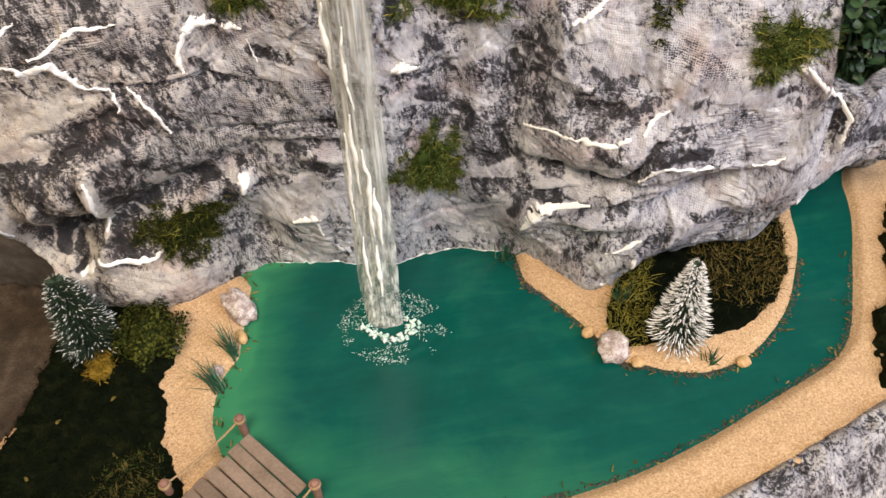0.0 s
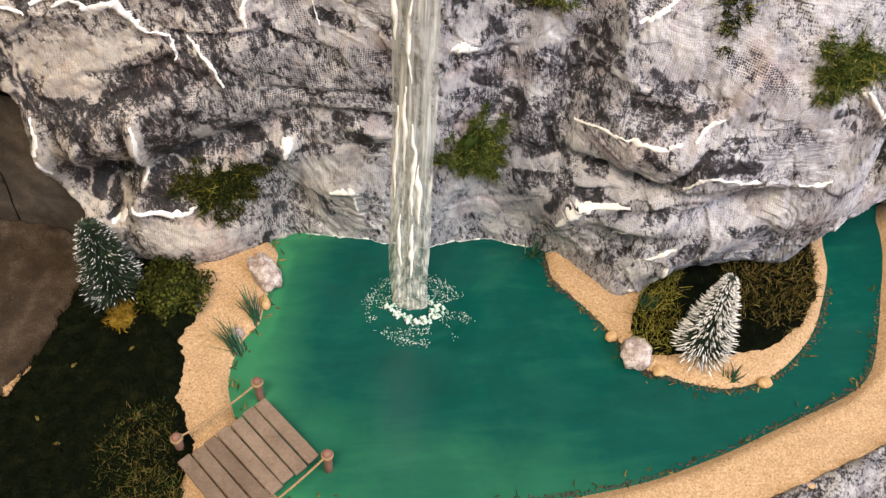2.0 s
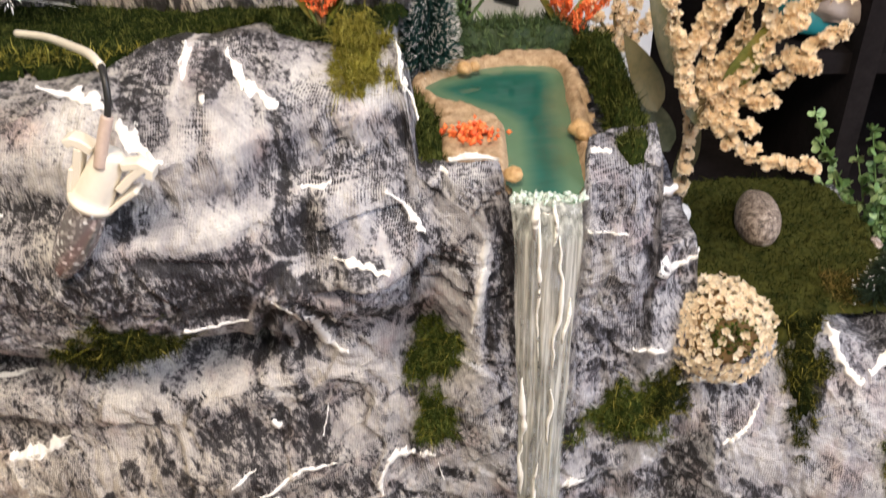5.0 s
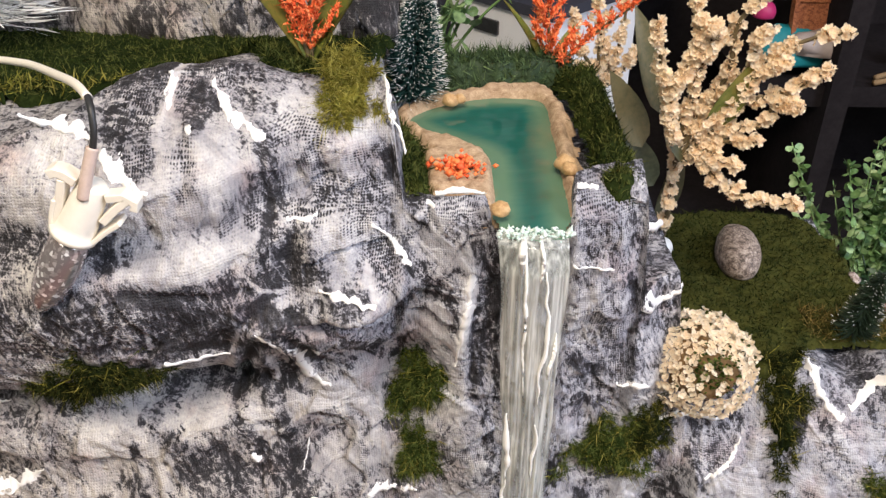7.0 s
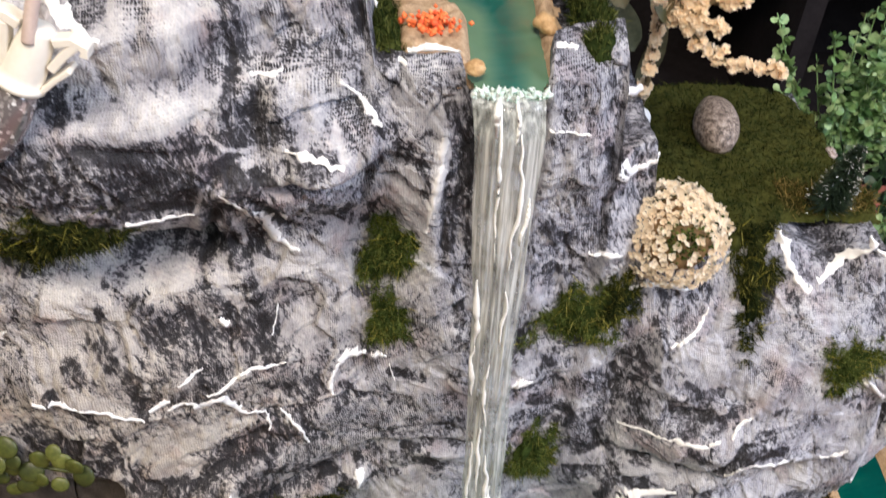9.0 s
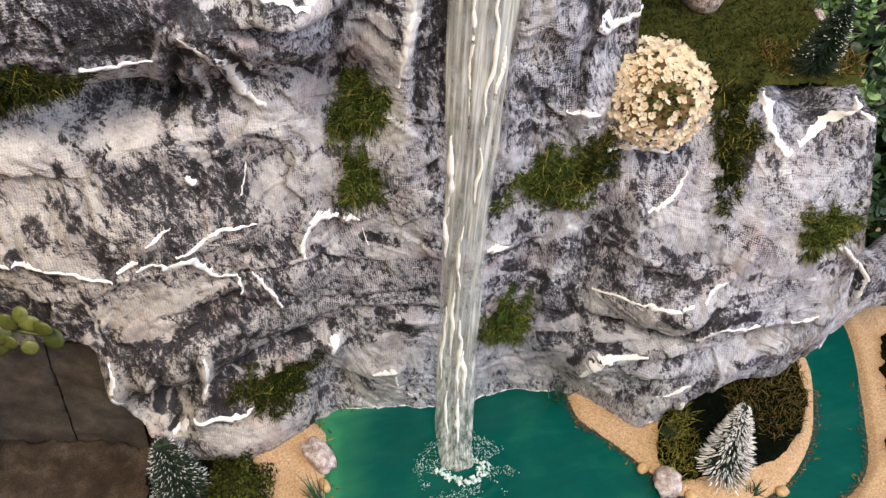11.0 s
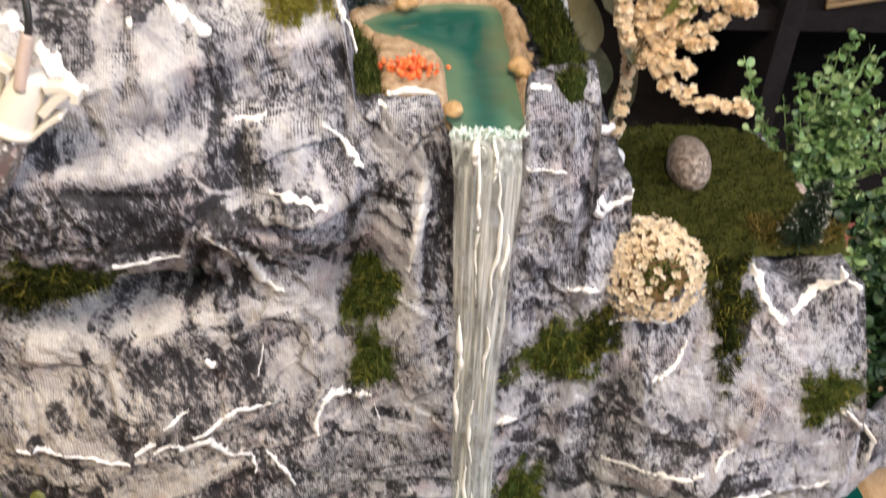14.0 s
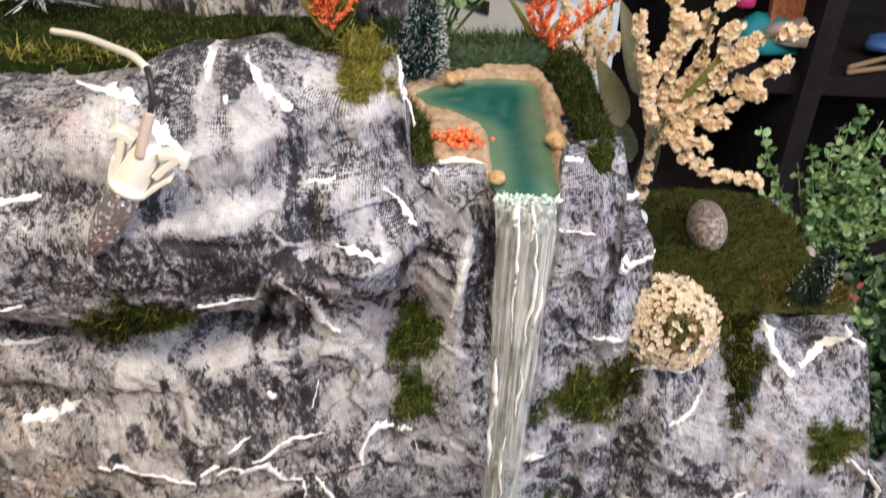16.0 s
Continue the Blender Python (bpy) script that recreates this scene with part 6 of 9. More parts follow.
# ---------- ground, water, banks ----------
POOL = spline([(-0.0545, 0.0080), (0.0087, 0.0270), (0.0793, 0.0360), (0.0905, 0.0200), (0.0946, 0.0071), (0.1027, -0.0008), (0.1183, -0.0143), (0.1318, -0.0275), (0.1448, -0.0418),
               (0.1532, -0.0430), (0.1723, -0.0465), (0.1918, -0.0445), (0.2132, -0.0320), (0.2332, -0.0065), (0.2432, 0.0203), (0.2488, 0.0442), (0.2487, 0.0650), (0.2553, 0.0828),
               (0.272, 0.125), (0.305, 0.125), (0.2815, 0.0976), (0.2790, 0.0622), (0.2689, 0.0140), (0.2600, -0.0185), (0.2456, -0.0359), (0.2204, -0.0531), (0.1817, -0.0792),
               (0.1485, -0.0979), (0.1146, -0.1118), (0.0800, -0.1220), (0.0400, -0.1320), (0.0115, -0.1345), (-0.0131, -0.1348), (-0.0300, -0.1200), (-0.0475, -0.0933),
               (-0.0520, -0.0786), (-0.0515, -0.0621), (-0.0462, -0.0509), (-0.0469, -0.0332), (-0.0487, -0.0052)], 3, True)
EDGE = spline([(0.36, 0.01), (0.310, -0.032), (0.270, -0.061), (0.233, -0.085), (0.188, -0.113), (0.120, -0.150), (0.020, -0.180), (-0.100, -0.205), (-0.330, -0.225)], 6)
TABLE_Z = -0.045

gx, gy = np.meshgrid(np.arange(-0.33, 0.365, 0.0016), np.arange(-0.25, 0.24, 0.0016))
water_in = inside_distance(gx, gy, POOL + 0.0)
site = inside_distance(gx, gy, np.concatenate([EDGE, [(-0.35, 0.30), (0.38, 0.30)]]))
gz = 0.0034 * smooth(0.0, 0.007, -water_in) + (0.0007 * fbm(gx * 45, gy * 45, 3, 5) + 0.0004 * fbm(gx * 300, gy * 300, 2, 6)) * smooth(0.0, 0.010, -water_in)
gz = gz + 0.0016 * fbm(gx * 26 + gy * 12, gy * 34, 3, 15) * smooth(0.006, 0.026, -water_in) * smooth(0.02, 0.12, gx)
gz = gz - 0.010 * smooth(-0.001, 0.016, water_in) - 0.0012 * smooth(-0.004, 0.002, water_in)
gz = np.where(site < 0, np.minimum(gz, TABLE_Z + 0.002 + 0 * gz), gz)
ground = thing("ground", (0, 0, 0), "fine tan sand shore round the teal pool", "ground", kind="structure")
me = mesh_from("sand", np.stack([gx, gy, gz], -1).reshape(-1, 3), grid_faces(*gx.shape), [SAND])
part("sand", me, ground)

px, py = np.meshgrid(np.arange(-0.06, 0.31, 0.002), np.arange(-0.14, 0.13, 0.002))
pd = inside_distance(px, py, POOL)
keep = (pd[:-1, :-1] > -0.006) & (pd[1:, 1:] > -0.006)
shore = smooth(0.010, 0.0, pd) * 0.55 * smooth(0.02, -0.02, px) + 0.45 * smooth(0.01, -0.05, px) * smooth(-0.02, -0.10, py) + 0.30 * smooth(-0.07, -0.12, py) + 0.45 * smooth(-0.015, -0.045, px)
pz = 0.00015 * fbm(px * 60, py * 60, 2, 8)
# ripples round the foot of the fall
rr = np.hypot(px - 0.027, (py + 0.026) * 1.15)
pz = pz + 0.0005 * np.cos(rr * 900) * np.exp(-(((rr - 0.018) / 0.010) ** 2))
me = mesh_from("pool_water", np.stack([px, py, pz], -1).reshape(-1, 3), grid_faces(*px.shape, keep), [WATER])
attribute(me, "shore", shore)
tagged(new("pool_water", me), "glossy teal green resin pool with lighter shallows", "water", kind="structure")


def mound(name, outline, z, height, mat, step=0.0012, soft=0.004, lump=0.0008, seed=3, hole=None, inset=0.0,  label="", category="", kind="", parent=None):
    """A low heap of ground cover inside an outline in plan."""
    loop = spline(outline, 5, True)
    x, y = np.meshgrid(np.arange(loop[:, 0].min() - step, loop[:, 0].max() + step, step), np.arange(loop[:, 1].min() - step, loop[:, 1].max() + step, step))
    d = inside_distance(x, y, loop) - inset + (0.0022 if not inset else 0.0012) * fbm(x * 160, y * 160, 3, seed)
    if hole is not None:
        d = np.minimum(d, -inside_distance(x, y, hole) + 0.001)
    base = z(x, y) if callable(z) else z
    h = base - 0.002 + (height + 0.002) * smooth(0, soft, d) + lump * fbm(x * 200, y * 200, 3, seed + 1) * smooth(0, soft, d)
    keep = (d[:-1, :-1] > -0.001) & (d[1:, 1:] > -0.001) & (d[1:, :-1] > -0.001) & (d[:-1, 1:] > -0.001)
    me = mesh_from(name, np.stack([x, y, h], -1).reshape(-1, 3), grid_faces(*x.shape, keep), [mat])
    spots = np.stack([x, y, h], -1)[d > 0.0012]
    if parent is not None:
        return part(name, me, parent, label), spots
    return tagged(new(name, me), label, category, kind=kind), spots


def turf(name, spots, count, length, width, mat, parent, lean=0.7, seed=1, label=""):
    """Loose fibres standing out of a heap."""
    r = np.random.default_rng(seed)
    at = spots[r.integers(0, len(spots), count)] + r.normal(size=(count, 3)) * (0.0006, 0.0006, 0.0002)
    way = r.normal(size=(count, 3)) * lean + (0, 0, 1)
    vv, ff = fibres(at, way, length * r.uniform(0.5, 1.2, count), width * r.uniform(0.6, 1.2, count), 0.7, seed)
    ob = part(name, mesh_from(name, vv, ff, [mat], False), parent, label)
    return tagged(ob, kind="stuff")

# ---------- the fall ----------
fall = thing("waterfall", (0.017, -0.005, 0.30), "clear glue strand waterfall with white painted streaks", "waterfall")
fall.matrix_world.copy()


def fall_line(s):
    """Centre of the fall from the lip (0) to the pool (1)."""
    out = np.array([[0.0165, 0.004, 0.3005], [0.0166, -0.002, 0.2985], [0.0170, -0.005, 0.288], [0.0174, -0.005, 0.24], [0.0182, -0.003, 0.16], [0.0200, -0.005, 0.08], [0.0215, -0.013, 0.030], [0.0228, -0.020, 0.010], [0.024, -0.0250, -0.001]])
    k = np.array([0, 0.02, 0.05, 0.20, 0.46, 0.73, 0.90, 0.965, 1.0])
    return np.stack([np.interp(s, k, out[:, j]) for j in range(3)], -1)


s = np.linspace(0, 1, 420)
u = np.linspace(-1, 1, 64)
S, U = np.meshgrid(s, u, indexing="ij")
mid = fall_line(s)
for _ in range(3):
    mid[1:-1] = 0.25 * mid[:-2] + 0.5 * mid[1:-1] + 0.25 * mid[2:]
half = np.interp(s, [0, 0.08, 0.2, 0.35, 0.5, 0.75, 0.9, 1.0], [0.0128, 0.0120, 0.0107, 0.0097, 0.0095, 0.0098, 0.0104, 0.0090])
edge = 0.0008 * vnoise(S * 14, U * 0 + 3, 9) * U**2
fx = mid[:, None, 0] + U * half[:, None] + edge
fy = mid[:, None, 1] - 0.0030 * (1 - U**2) - 0.0006 * ridged(U * 3.2 + 0.5 * vnoise(S * 5, U, 2), S * 2.2, 3, 15) * smooth(0, 0.05, S)
fz = mid[:, None, 2] + 0 * U
me = mesh_from("sheet", np.stack([fx, fy, fz], -1).reshape(-1, 3), grid_faces(len(s), len(u)), [FALL])
part("sheet", me, fall, m=Matrix.Translation(-fall.location))

# ---------- room and table ----------
WALL = mottled("pale_green_wall_paint", [(0.3, (0.36, 0.42, 0.39)), (0.7, (0.44, 0.50, 0.46))], 6, 0.8, bump=0.1)
CEILING_PAINT = mottled("white_ceiling_paint", [(0.3, (0.72, 0.72, 0.70)), (0.7, (0.80, 0.80, 0.78))], 5, 0.9, bump=0.1)
FLOORBOARD = mottled("brown_floor", [(0.3, (0.10, 0.065, 0.04)), (0.7, (0.17, 0.11, 0.07))], 8, 0.5, bump=0.1)
TABLE_RED = mottled("red_brown_table_cover", [(0.3, (0.20, 0.055, 0.04)), (0.7, (0.32, 0.10, 0.075))], 30, 0.7, bump=0.2)


def box(name, lo, hi, mat, parent=None, bevel=0.0, label="", category="", kind=""):
    bm = bmesh.new()
    bmesh.ops.create_cube(bm, size=1)
    for q in bm.verts:
        q.co = Vector([(lo[k] + hi[k]) / 2 + q.co[k] * (hi[k] - lo[k]) for k in range(3)])
    if bevel:
        bmesh.ops.bevel(bm, geom=bm.edges[:], offset=bevel, segments=2, affect="EDGES", profile=0.7)
    me = bm_mesh(name, bm, mat, False)
    if parent is not None:
        return part(name, me, parent, label)
    return tagged(new(name, me), label, category, kind=kind)


FLOOR_Z, CEIL_Z = -0.80, 1.70
box("floor", (-1.7, -1.7, FLOOR_Z - 0.05), (1.6, 2.0, FLOOR_Z), FLOORBOARD, label="brown wooden room floor", category="floor", kind="structure")
box("ceiling", (-1.7, -1.7, CEIL_Z), (1.6, 2.0, CEIL_Z + 0.05), CEILING_PAINT, label="white painted ceiling", category="ceiling", kind="structure")
box("wall_north", (-1.7, 1.9, FLOOR_Z), (1.6, 2.0, CEIL_Z), WALL, label="pale green painted wall", category="wall", kind="structure")
box("wall_south", (-1.7, -1.7, FLOOR_Z), (1.6, -1.6, CEIL_Z), WALL, label="pale green painted wall", category="wall", kind="structure")
box("wall_west", (-1.7, -1.6, FLOOR_Z), (-1.6, 1.9, CEIL_Z), WALL, label="pale green painted wall", category="wall", kind="structure")
east = thing("wall_east", (1.5, 0, 0), "pale green painted wall with a window opening", "wall", kind="structure")
for lo, hi in (((1.5, -1.6, FLOOR_Z), (1.6, 1.9, 0.5)), ((1.5, -1.6, 1.6), (1.6, 1.9, CEIL_Z)), ((1.5, -1.6, 0.5), (1.6, -1.1, 1.6)), ((1.5, 0.0, 0.5), (1.6, 1.9, 1.6))):
    ob = box("wall_piece", lo, hi, WALL, east)
    ob.matrix_local = Matrix.Translation((-1.5, 0, 0))
box("table", (-0.75, -0.55, TABLE_Z - 0.03), (0.75, 0.45, TABLE_Z), TABLE_RED, bevel=0.004, label="red brown table top under the model", category="table")

# ---------- kinds of things ----------
def part_w(name, data, parent, label=""):
    """A part whose mesh is built in the place's own coordinates."""
    return part(name, data, parent, label, Matrix.Translation(-Vector(parent.location)))


GREEN_BRISTLE = mottled("dark_green_bristle", [(0.3, (0.007, 0.017, 0.008)), (0.6, (0.017, 0.036, 0.017)), (0.8, (0.045, 0.075, 0.04))], 200, 0.6, bump=0, island=0.5)
TEAL_BRISTLE = mottled("blue_green_bristle", [(0.3, (0.006, 0.035, 0.034)), (0.6, (0.015, 0.075, 0.068)), (0.8, (0.04, 0.13, 0.12))], 200, 0.6, bump=0, island=0.5)
FROST = mottled("white_frost_flock", [(0.3, (0.62, 0.62, 0.60)), (0.6, (0.86, 0.86, 0.85))], 400, 0.8, bump=0, island=0.3)
WIRE = mottled("dark_twisted_wire", [(0.3, (0.02, 0.02, 0.02)), (0.7, (0.06, 0.055, 0.05))], 400, 0.5, metallic=0.4)
PALE_STONE = mottled("pale_pinkish_stone", [(0.36, (0.16, 0.105, 0.09)), (0.47, (0.36, 0.28, 0.25)), (0.60, (0.66, 0.61, 0.58))], 240, 0.7, fine=5, bump=0.6, gap=0.0012)
SPECKLED = mottled("speckled_granite", [(0.40, (0.038, 0.028, 0.022)), (0.47, (0.16, 0.118, 0.092)), (0.53, (0.30, 0.235, 0.19)), (0.62, (0.52, 0.44, 0.375))], 420, 0.6, fine=4, bump=0.4, gap=0.0006)
TAN_STONE = mottled("tan_stone", [(0.3, (0.30, 0.16, 0.06)), (0.5, (0.52, 0.33, 0.15)), (0.7, (0.66, 0.50, 0.28))], 250, 0.6, bump=0.4, gap=0.0006)
REED = mottled("reed_green", [(0.3, (0.010, 0.050, 0.025)), (0.6, (0.025, 0.10, 0.05)), (0.8, (0.06, 0.15, 0.07))], 300, 0.6, bump=0, island=0.5)
PLANK = mottled("grey_brown_craft_wood", [(0.3, (0.115, 0.080, 0.056)), (0.5, (0.175, 0.125, 0.090)), (0.7, (0.24, 0.175, 0.13))], 90, 0.75, fine=8, bump=0.5, gap=0.0004, random_object=0.25, stretch=(1, 1, 1))
POST = mottled("red_brown_dowel", [(0.3, (0.15, 0.07, 0.05)), (0.7, (0.30, 0.16, 0.12))], 200, 0.7, bump=0.4, gap=0.0004)
ROPE = mottled("tan_twine", [(0.3, (0.22, 0.14, 0.07)), (0.7, (0.42, 0.30, 0.17))], 900, 0.85, bump=0.8, gap=0.0004)
CREAM = mottled("cream_dried_flower", [(0.3, (0.90, 0.71, 0.48)), (0.5, (0.95, 0.83, 0.63)), (0.7, (0.965, 0.91, 0.79))], 220, 0.75, fine=5, bump=0.2, gap=0.0003, random_object=0.12, island=0.1)
CREAM_HEART = mottled("tan_flower_heart", [(0.3, (0.12, 0.070, 0.025)), (0.7, (0.28, 0.18, 0.08))], 400, 0.8, bump=0.3)
ORANGE = mottled("orange_plume", [(0.3, (0.76, 0.11, 0.03)), (0.5, (0.91, 0.20, 0.05)), (0.7, (0.95, 0.33, 0.12))], 260, 0.7, bump=0, island=0.5)
OLIVE = mottled("olive_leaf", [(0.3, (0.06, 0.085, 0.015)), (0.5, (0.14, 0.17, 0.03)), (0.7, (0.26, 0.22, 0.05))], 60, 0.5, fine=8, bump=0.3, gap=0.0006, random_object=0.3)
GREY_LEAF = mottled("grey_green_leaf", [(0.3, (0.045, 0.052, 0.026)), (0.5, (0.085, 0.088, 0.045)), (0.7, (0.14, 0.125, 0.065))], 60, 0.55, fine=8, bump=0.3, gap=0.0006, random_object=0.3)
LEAF = mottled("bright_green_leaf", [(0.25, (0.055, 0.12, 0.036)), (0.5, (0.16, 0.28, 0.095)), (0.75, (0.34, 0.46, 0.22))], 90, 0.45, fine=6, bump=0.2, gap=0.0006, island=0.5)
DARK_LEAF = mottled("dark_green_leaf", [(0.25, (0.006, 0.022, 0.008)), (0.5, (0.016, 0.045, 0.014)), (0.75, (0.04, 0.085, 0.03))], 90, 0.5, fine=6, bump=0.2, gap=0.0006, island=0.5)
HEDGE = mottled("mid_green_hedge_leaf", [(0.25, (0.014, 0.036, 0.010)), (0.5, (0.045, 0.085, 0.025)), (0.75, (0.11, 0.17, 0.06))], 90, 0.7, fine=6, bump=0.2, gap=0.0006, island=0.6)
SUCCULENT = mottled("yellow_green_succulent", [(0.3, (0.030, 0.038, 0.006)), (0.5, (0.070, 0.082, 0.013)), (0.7, (0.14, 0.15, 0.030))], 120, 0.45, fine=5, bump=0.1, gap=0.0004, random_object=0.3)
STEM = mottled("brown_stem", [(0.3, (0.07, 0.05, 0.02)), (0.7, (0.16, 0.12, 0.055))], 200, 0.7, bump=0.4, gap=0.0004)
IVORY = mottled("ivory_plastic", [(0.3, (0.80, 0.75, 0.64)), (0.7, (0.88, 0.83, 0.73))], 60, 0.35, bump=0.05)
BLACK_WIRE = mottled("black_wire_sleeve", [(0.3, (0.010, 0.010, 0.011)), (0.7, (0.03, 0.03, 0.03))], 200, 0.45, bump=0.2)
PINK_WIRE = mottled("pale_pink_tube", [(0.3, (0.50, 0.38, 0.32)), (0.7, (0.66, 0.53, 0.46))], 120, 0.4, bump=0.1)
WHITE_BEAD = mottled("white_bead", [(0.3, (0.78, 0.77, 0.74)), (0.7, (0.86, 0.85, 0.82))], 200, 0.3, bump=0.05)
FOAM = mottled("white_foam_paint", [(0.3, (0.42, 0.64, 0.56)), (0.5, (0.68, 0.80, 0.74)), (0.7, (0.88, 0.90, 0.86))], 500, 0.35, bump=0.3, gap=0.0004, island=0.3)
STREAK = mottled("cream_white_streak_paint", [(0.3, (0.84, 0.84, 0.78)), (0.7, (0.93, 0.93, 0.89))], 300, 0.3, bump=0.1)


def glitter_glass():
    m, n, l, bsdf = material("glittered_clear_bulb")
    place = n.new("ShaderNodeNewGeometry").outputs["Position"]
    cell = node(n, "ShaderNodeTexVoronoi", Scale=900.0)
    l.new(place, cell.inputs["Vector"])
    r = ramp(n, [(0.50, (0.20, 0.17, 0.165)), (0.74, (0.42, 0.37, 0.36)), (0.86, (0.95, 0.92, 0.90))])
    l.new(cell.outputs["Color"], r.inputs[0]), l.new(r.outputs[0], bsdf.inputs["Base Color"])
    bsdf.inputs["Roughness"].default_value, bsdf.inputs["Metallic"].default_value = 0.22, 0.35
    bsdf.inputs["Coat Weight"].default_value = 1.0
    return m


BULB_GLASS = glitter_glass()


def lump(name, r, mat, seed, rough=0.25, squash=(1, 1, 1), cuts=3, sink=0.0):
    """A stone or a clod: an icosphere with broad and fine dents."""
    bm = bmesh.new()
    bmesh.ops.create_icosphere(bm, subdivisions=cuts, radius=1.0)
    for q in bm.verts:
        d = noise.fractal(q.co * 1.3 + Vector((seed * 3.1, 0, 0)), 1.0, 2.0, 3) * rough
        q.co = Vector([q.co[k] * (1 + d) * squash[k] * r for k in range(3)])
        q.co.z = max(q.co.z, -0.45 * r * squash[2]) + sink
    return bm_mesh(name, bm, mat)


def bristle_tree(place, height, radius, lean, bristle, frost_share, count, seed, label, group="bottle brush trees", blunt=0.75):
    """A bottle brush tree: twisted wire, rings of bristles, frosted tips."""
    tree = thing("bottle_brush_tree", place, label, "model tree", group)
    r = np.random.default_rng(seed)
    way = np.array([lean[0], lean[1], 1.0]) * height
    path = np.linspace(0, 1, 12)[:, None] * way
    part("trunk", tube(path, np.linspace(0.0012, 0.0005, 12), 6, "trunk", [WIRE]), tree)
    t = r.uniform(0.03, 1.0, count) ** 0.85
    ang = r.uniform(0, 2 * np.pi, count)
    root = t[:, None] * way
    reach = radius * (1 - 0.97 * t) ** blunt * r.uniform(0.75, 1.08, count) + 0.002
    out = np.stack([np.cos(ang), np.sin(ang), r.normal(0.12, 0.12, count)], -1)
    vv, ff = fibres(root, out, reach, 0.00030, 0.10, seed)
    part("bristles", mesh_from("bristles", vv, ff, [bristle], False), tree)
    pick = r.random(count) < frost_share
    axis = out / np.linalg.norm(out, axis=1)[:, None]
    flake = (0.34 if frost_share > 0.7 else 0.20 if frost_share > 0.4 else 0.08) * np.minimum(reach[pick], radius) + 0.0006
    tips = root[pick] + axis[pick] * (reach[pick] - flake * 0.9)[:, None]
    vv, ff = fibres(tips, axis[pick], flake * 1.15, 0.00038 if frost_share > 0.4 else 0.00019, 0.05, seed)
    part("frost", mesh_from("frost", vv, ff, [FROST], False), tree, "white frosted bristle tips")
    return tree


def moss_clump(x, z, rx, rz, count, mat, seed, label, out=0.006, hang=0.3, name="moss_clump", group="moss clumps on the cliff"):
    """A tuft glued to the cliff: a soft core and curled fibres."""
    y = float(on_cliff(x, z))
    clump = thing(name, (x, y, z), label, "moss", group)
    r = np.random.default_rng(seed)
    count = int(count * 3.6)
    bm = bmesh.new()
    bmesh.ops.create_icosphere(bm, subdivisions=4, radius=1.0)
    for q in bm.verts:
        d = 1 + 0.45 * noise.fractal(q.co * 2.3 + Vector((seed * 1.7, 0, 0)), 1.0, 2.0, 3)
        px_, pz_ = x + q.co.x * rx * 0.58 * d, z + q.co.z * rz * 0.58 * d
        face = float(on_cliff(px_, pz_))
        q.co = Vector((px_ - x, face + min(q.co.y, 0.3) * out * 0.8 * d - y, pz_ - z))
    part("core", bm_mesh("core", bm, mat), clump)
    a, rad = r.uniform(0, 2 * np.pi, count), np.sqrt(r.random(count))
    wob = 1 + 0.24 * np.sin(a * 3 + seed) + 0.18 * np.sin(a * 7 + 2 * seed) + 0.16 * np.sin(a * 13 + 3 * seed)
    rad = rad * (1 + 0.30 * r.random(count) ** 5)
    fx_, fz_ = x + rx * rad * np.cos(a) * wob, z + rz * rad * np.sin(a) * wob
    thick = vnoise(fx_ * 210, fz_ * 210, seed) > -0.15 - 0.9 * (0.95 - rad)
    a, rad, fx_, fz_, count = a[thick], rad[thick], fx_[thick], fz_[thick], int(thick.sum())
    fy_ = on_cliff(fx_, fz_) - out * (1 - rad**2) * r.uniform(0.2, 1.0, count)
    way = np.stack([0.8 * np.cos(a) * rad, -0.7 * r.random(count), 0.8 * np.sin(a) * rad - hang], -1) + r.normal(size=(count, 3)) * 1.3
    vv, ff = fibres(np.stack([fx_ - x, fy_ - y, fz_ - z], -1), way, r.uniform(0.0012, 0.0036, count), 0.00019, 1.3, seed)
    tagged(part("moss_fuzz", mesh_from("moss_fuzz", vv, ff, [mat], False), clump), kind="stuff")
    few = r.random(count) < 0.06
    vv, ff = fibres(np.stack([fx_ - x, fy_ - y - 0.0006, fz_ - z], -1)[few], way[few], r.uniform(0.0020, 0.0048, int(few.sum())), 0.00017, 1.5, seed + 1)
    tagged(part("pale_fuzz", mesh_from("pale_fuzz", vv, ff, [MOSS_LIGHT], False), clump, "paler yellow green fibres"), kind="stuff")
    return clump


def leaf_mesh(name, length, width, mat, cup=0.25, curl=0.3, point=1.0, thick=0.0004):
    """A leaf along +y with a folded midrib, a little thick."""
    n, k = 9, 5
    t = np.linspace(0, 1, n)
    w = width * np.sin(np.pi * np.clip(t**0.75, 0, 1)) ** point + 0.0002
    s_ = np.linspace(-1, 1, k)
    x = w[:, None] * s_ * 0.5
    y = np.broadcast_to((t * length)[:, None], x.shape)
    z = cup * np.abs(x) + curl * length * (t**2)[:, None] * -0.5
    up = np.stack([x, y, z], -1).reshape(-1, 3)
    low = up - (0, 0, thick)
    f = grid_faces(n, k)
    return mesh_from(name, np.concatenate([up, low]), np.concatenate([f, f[:, ::-1] + n * k]), [mat])


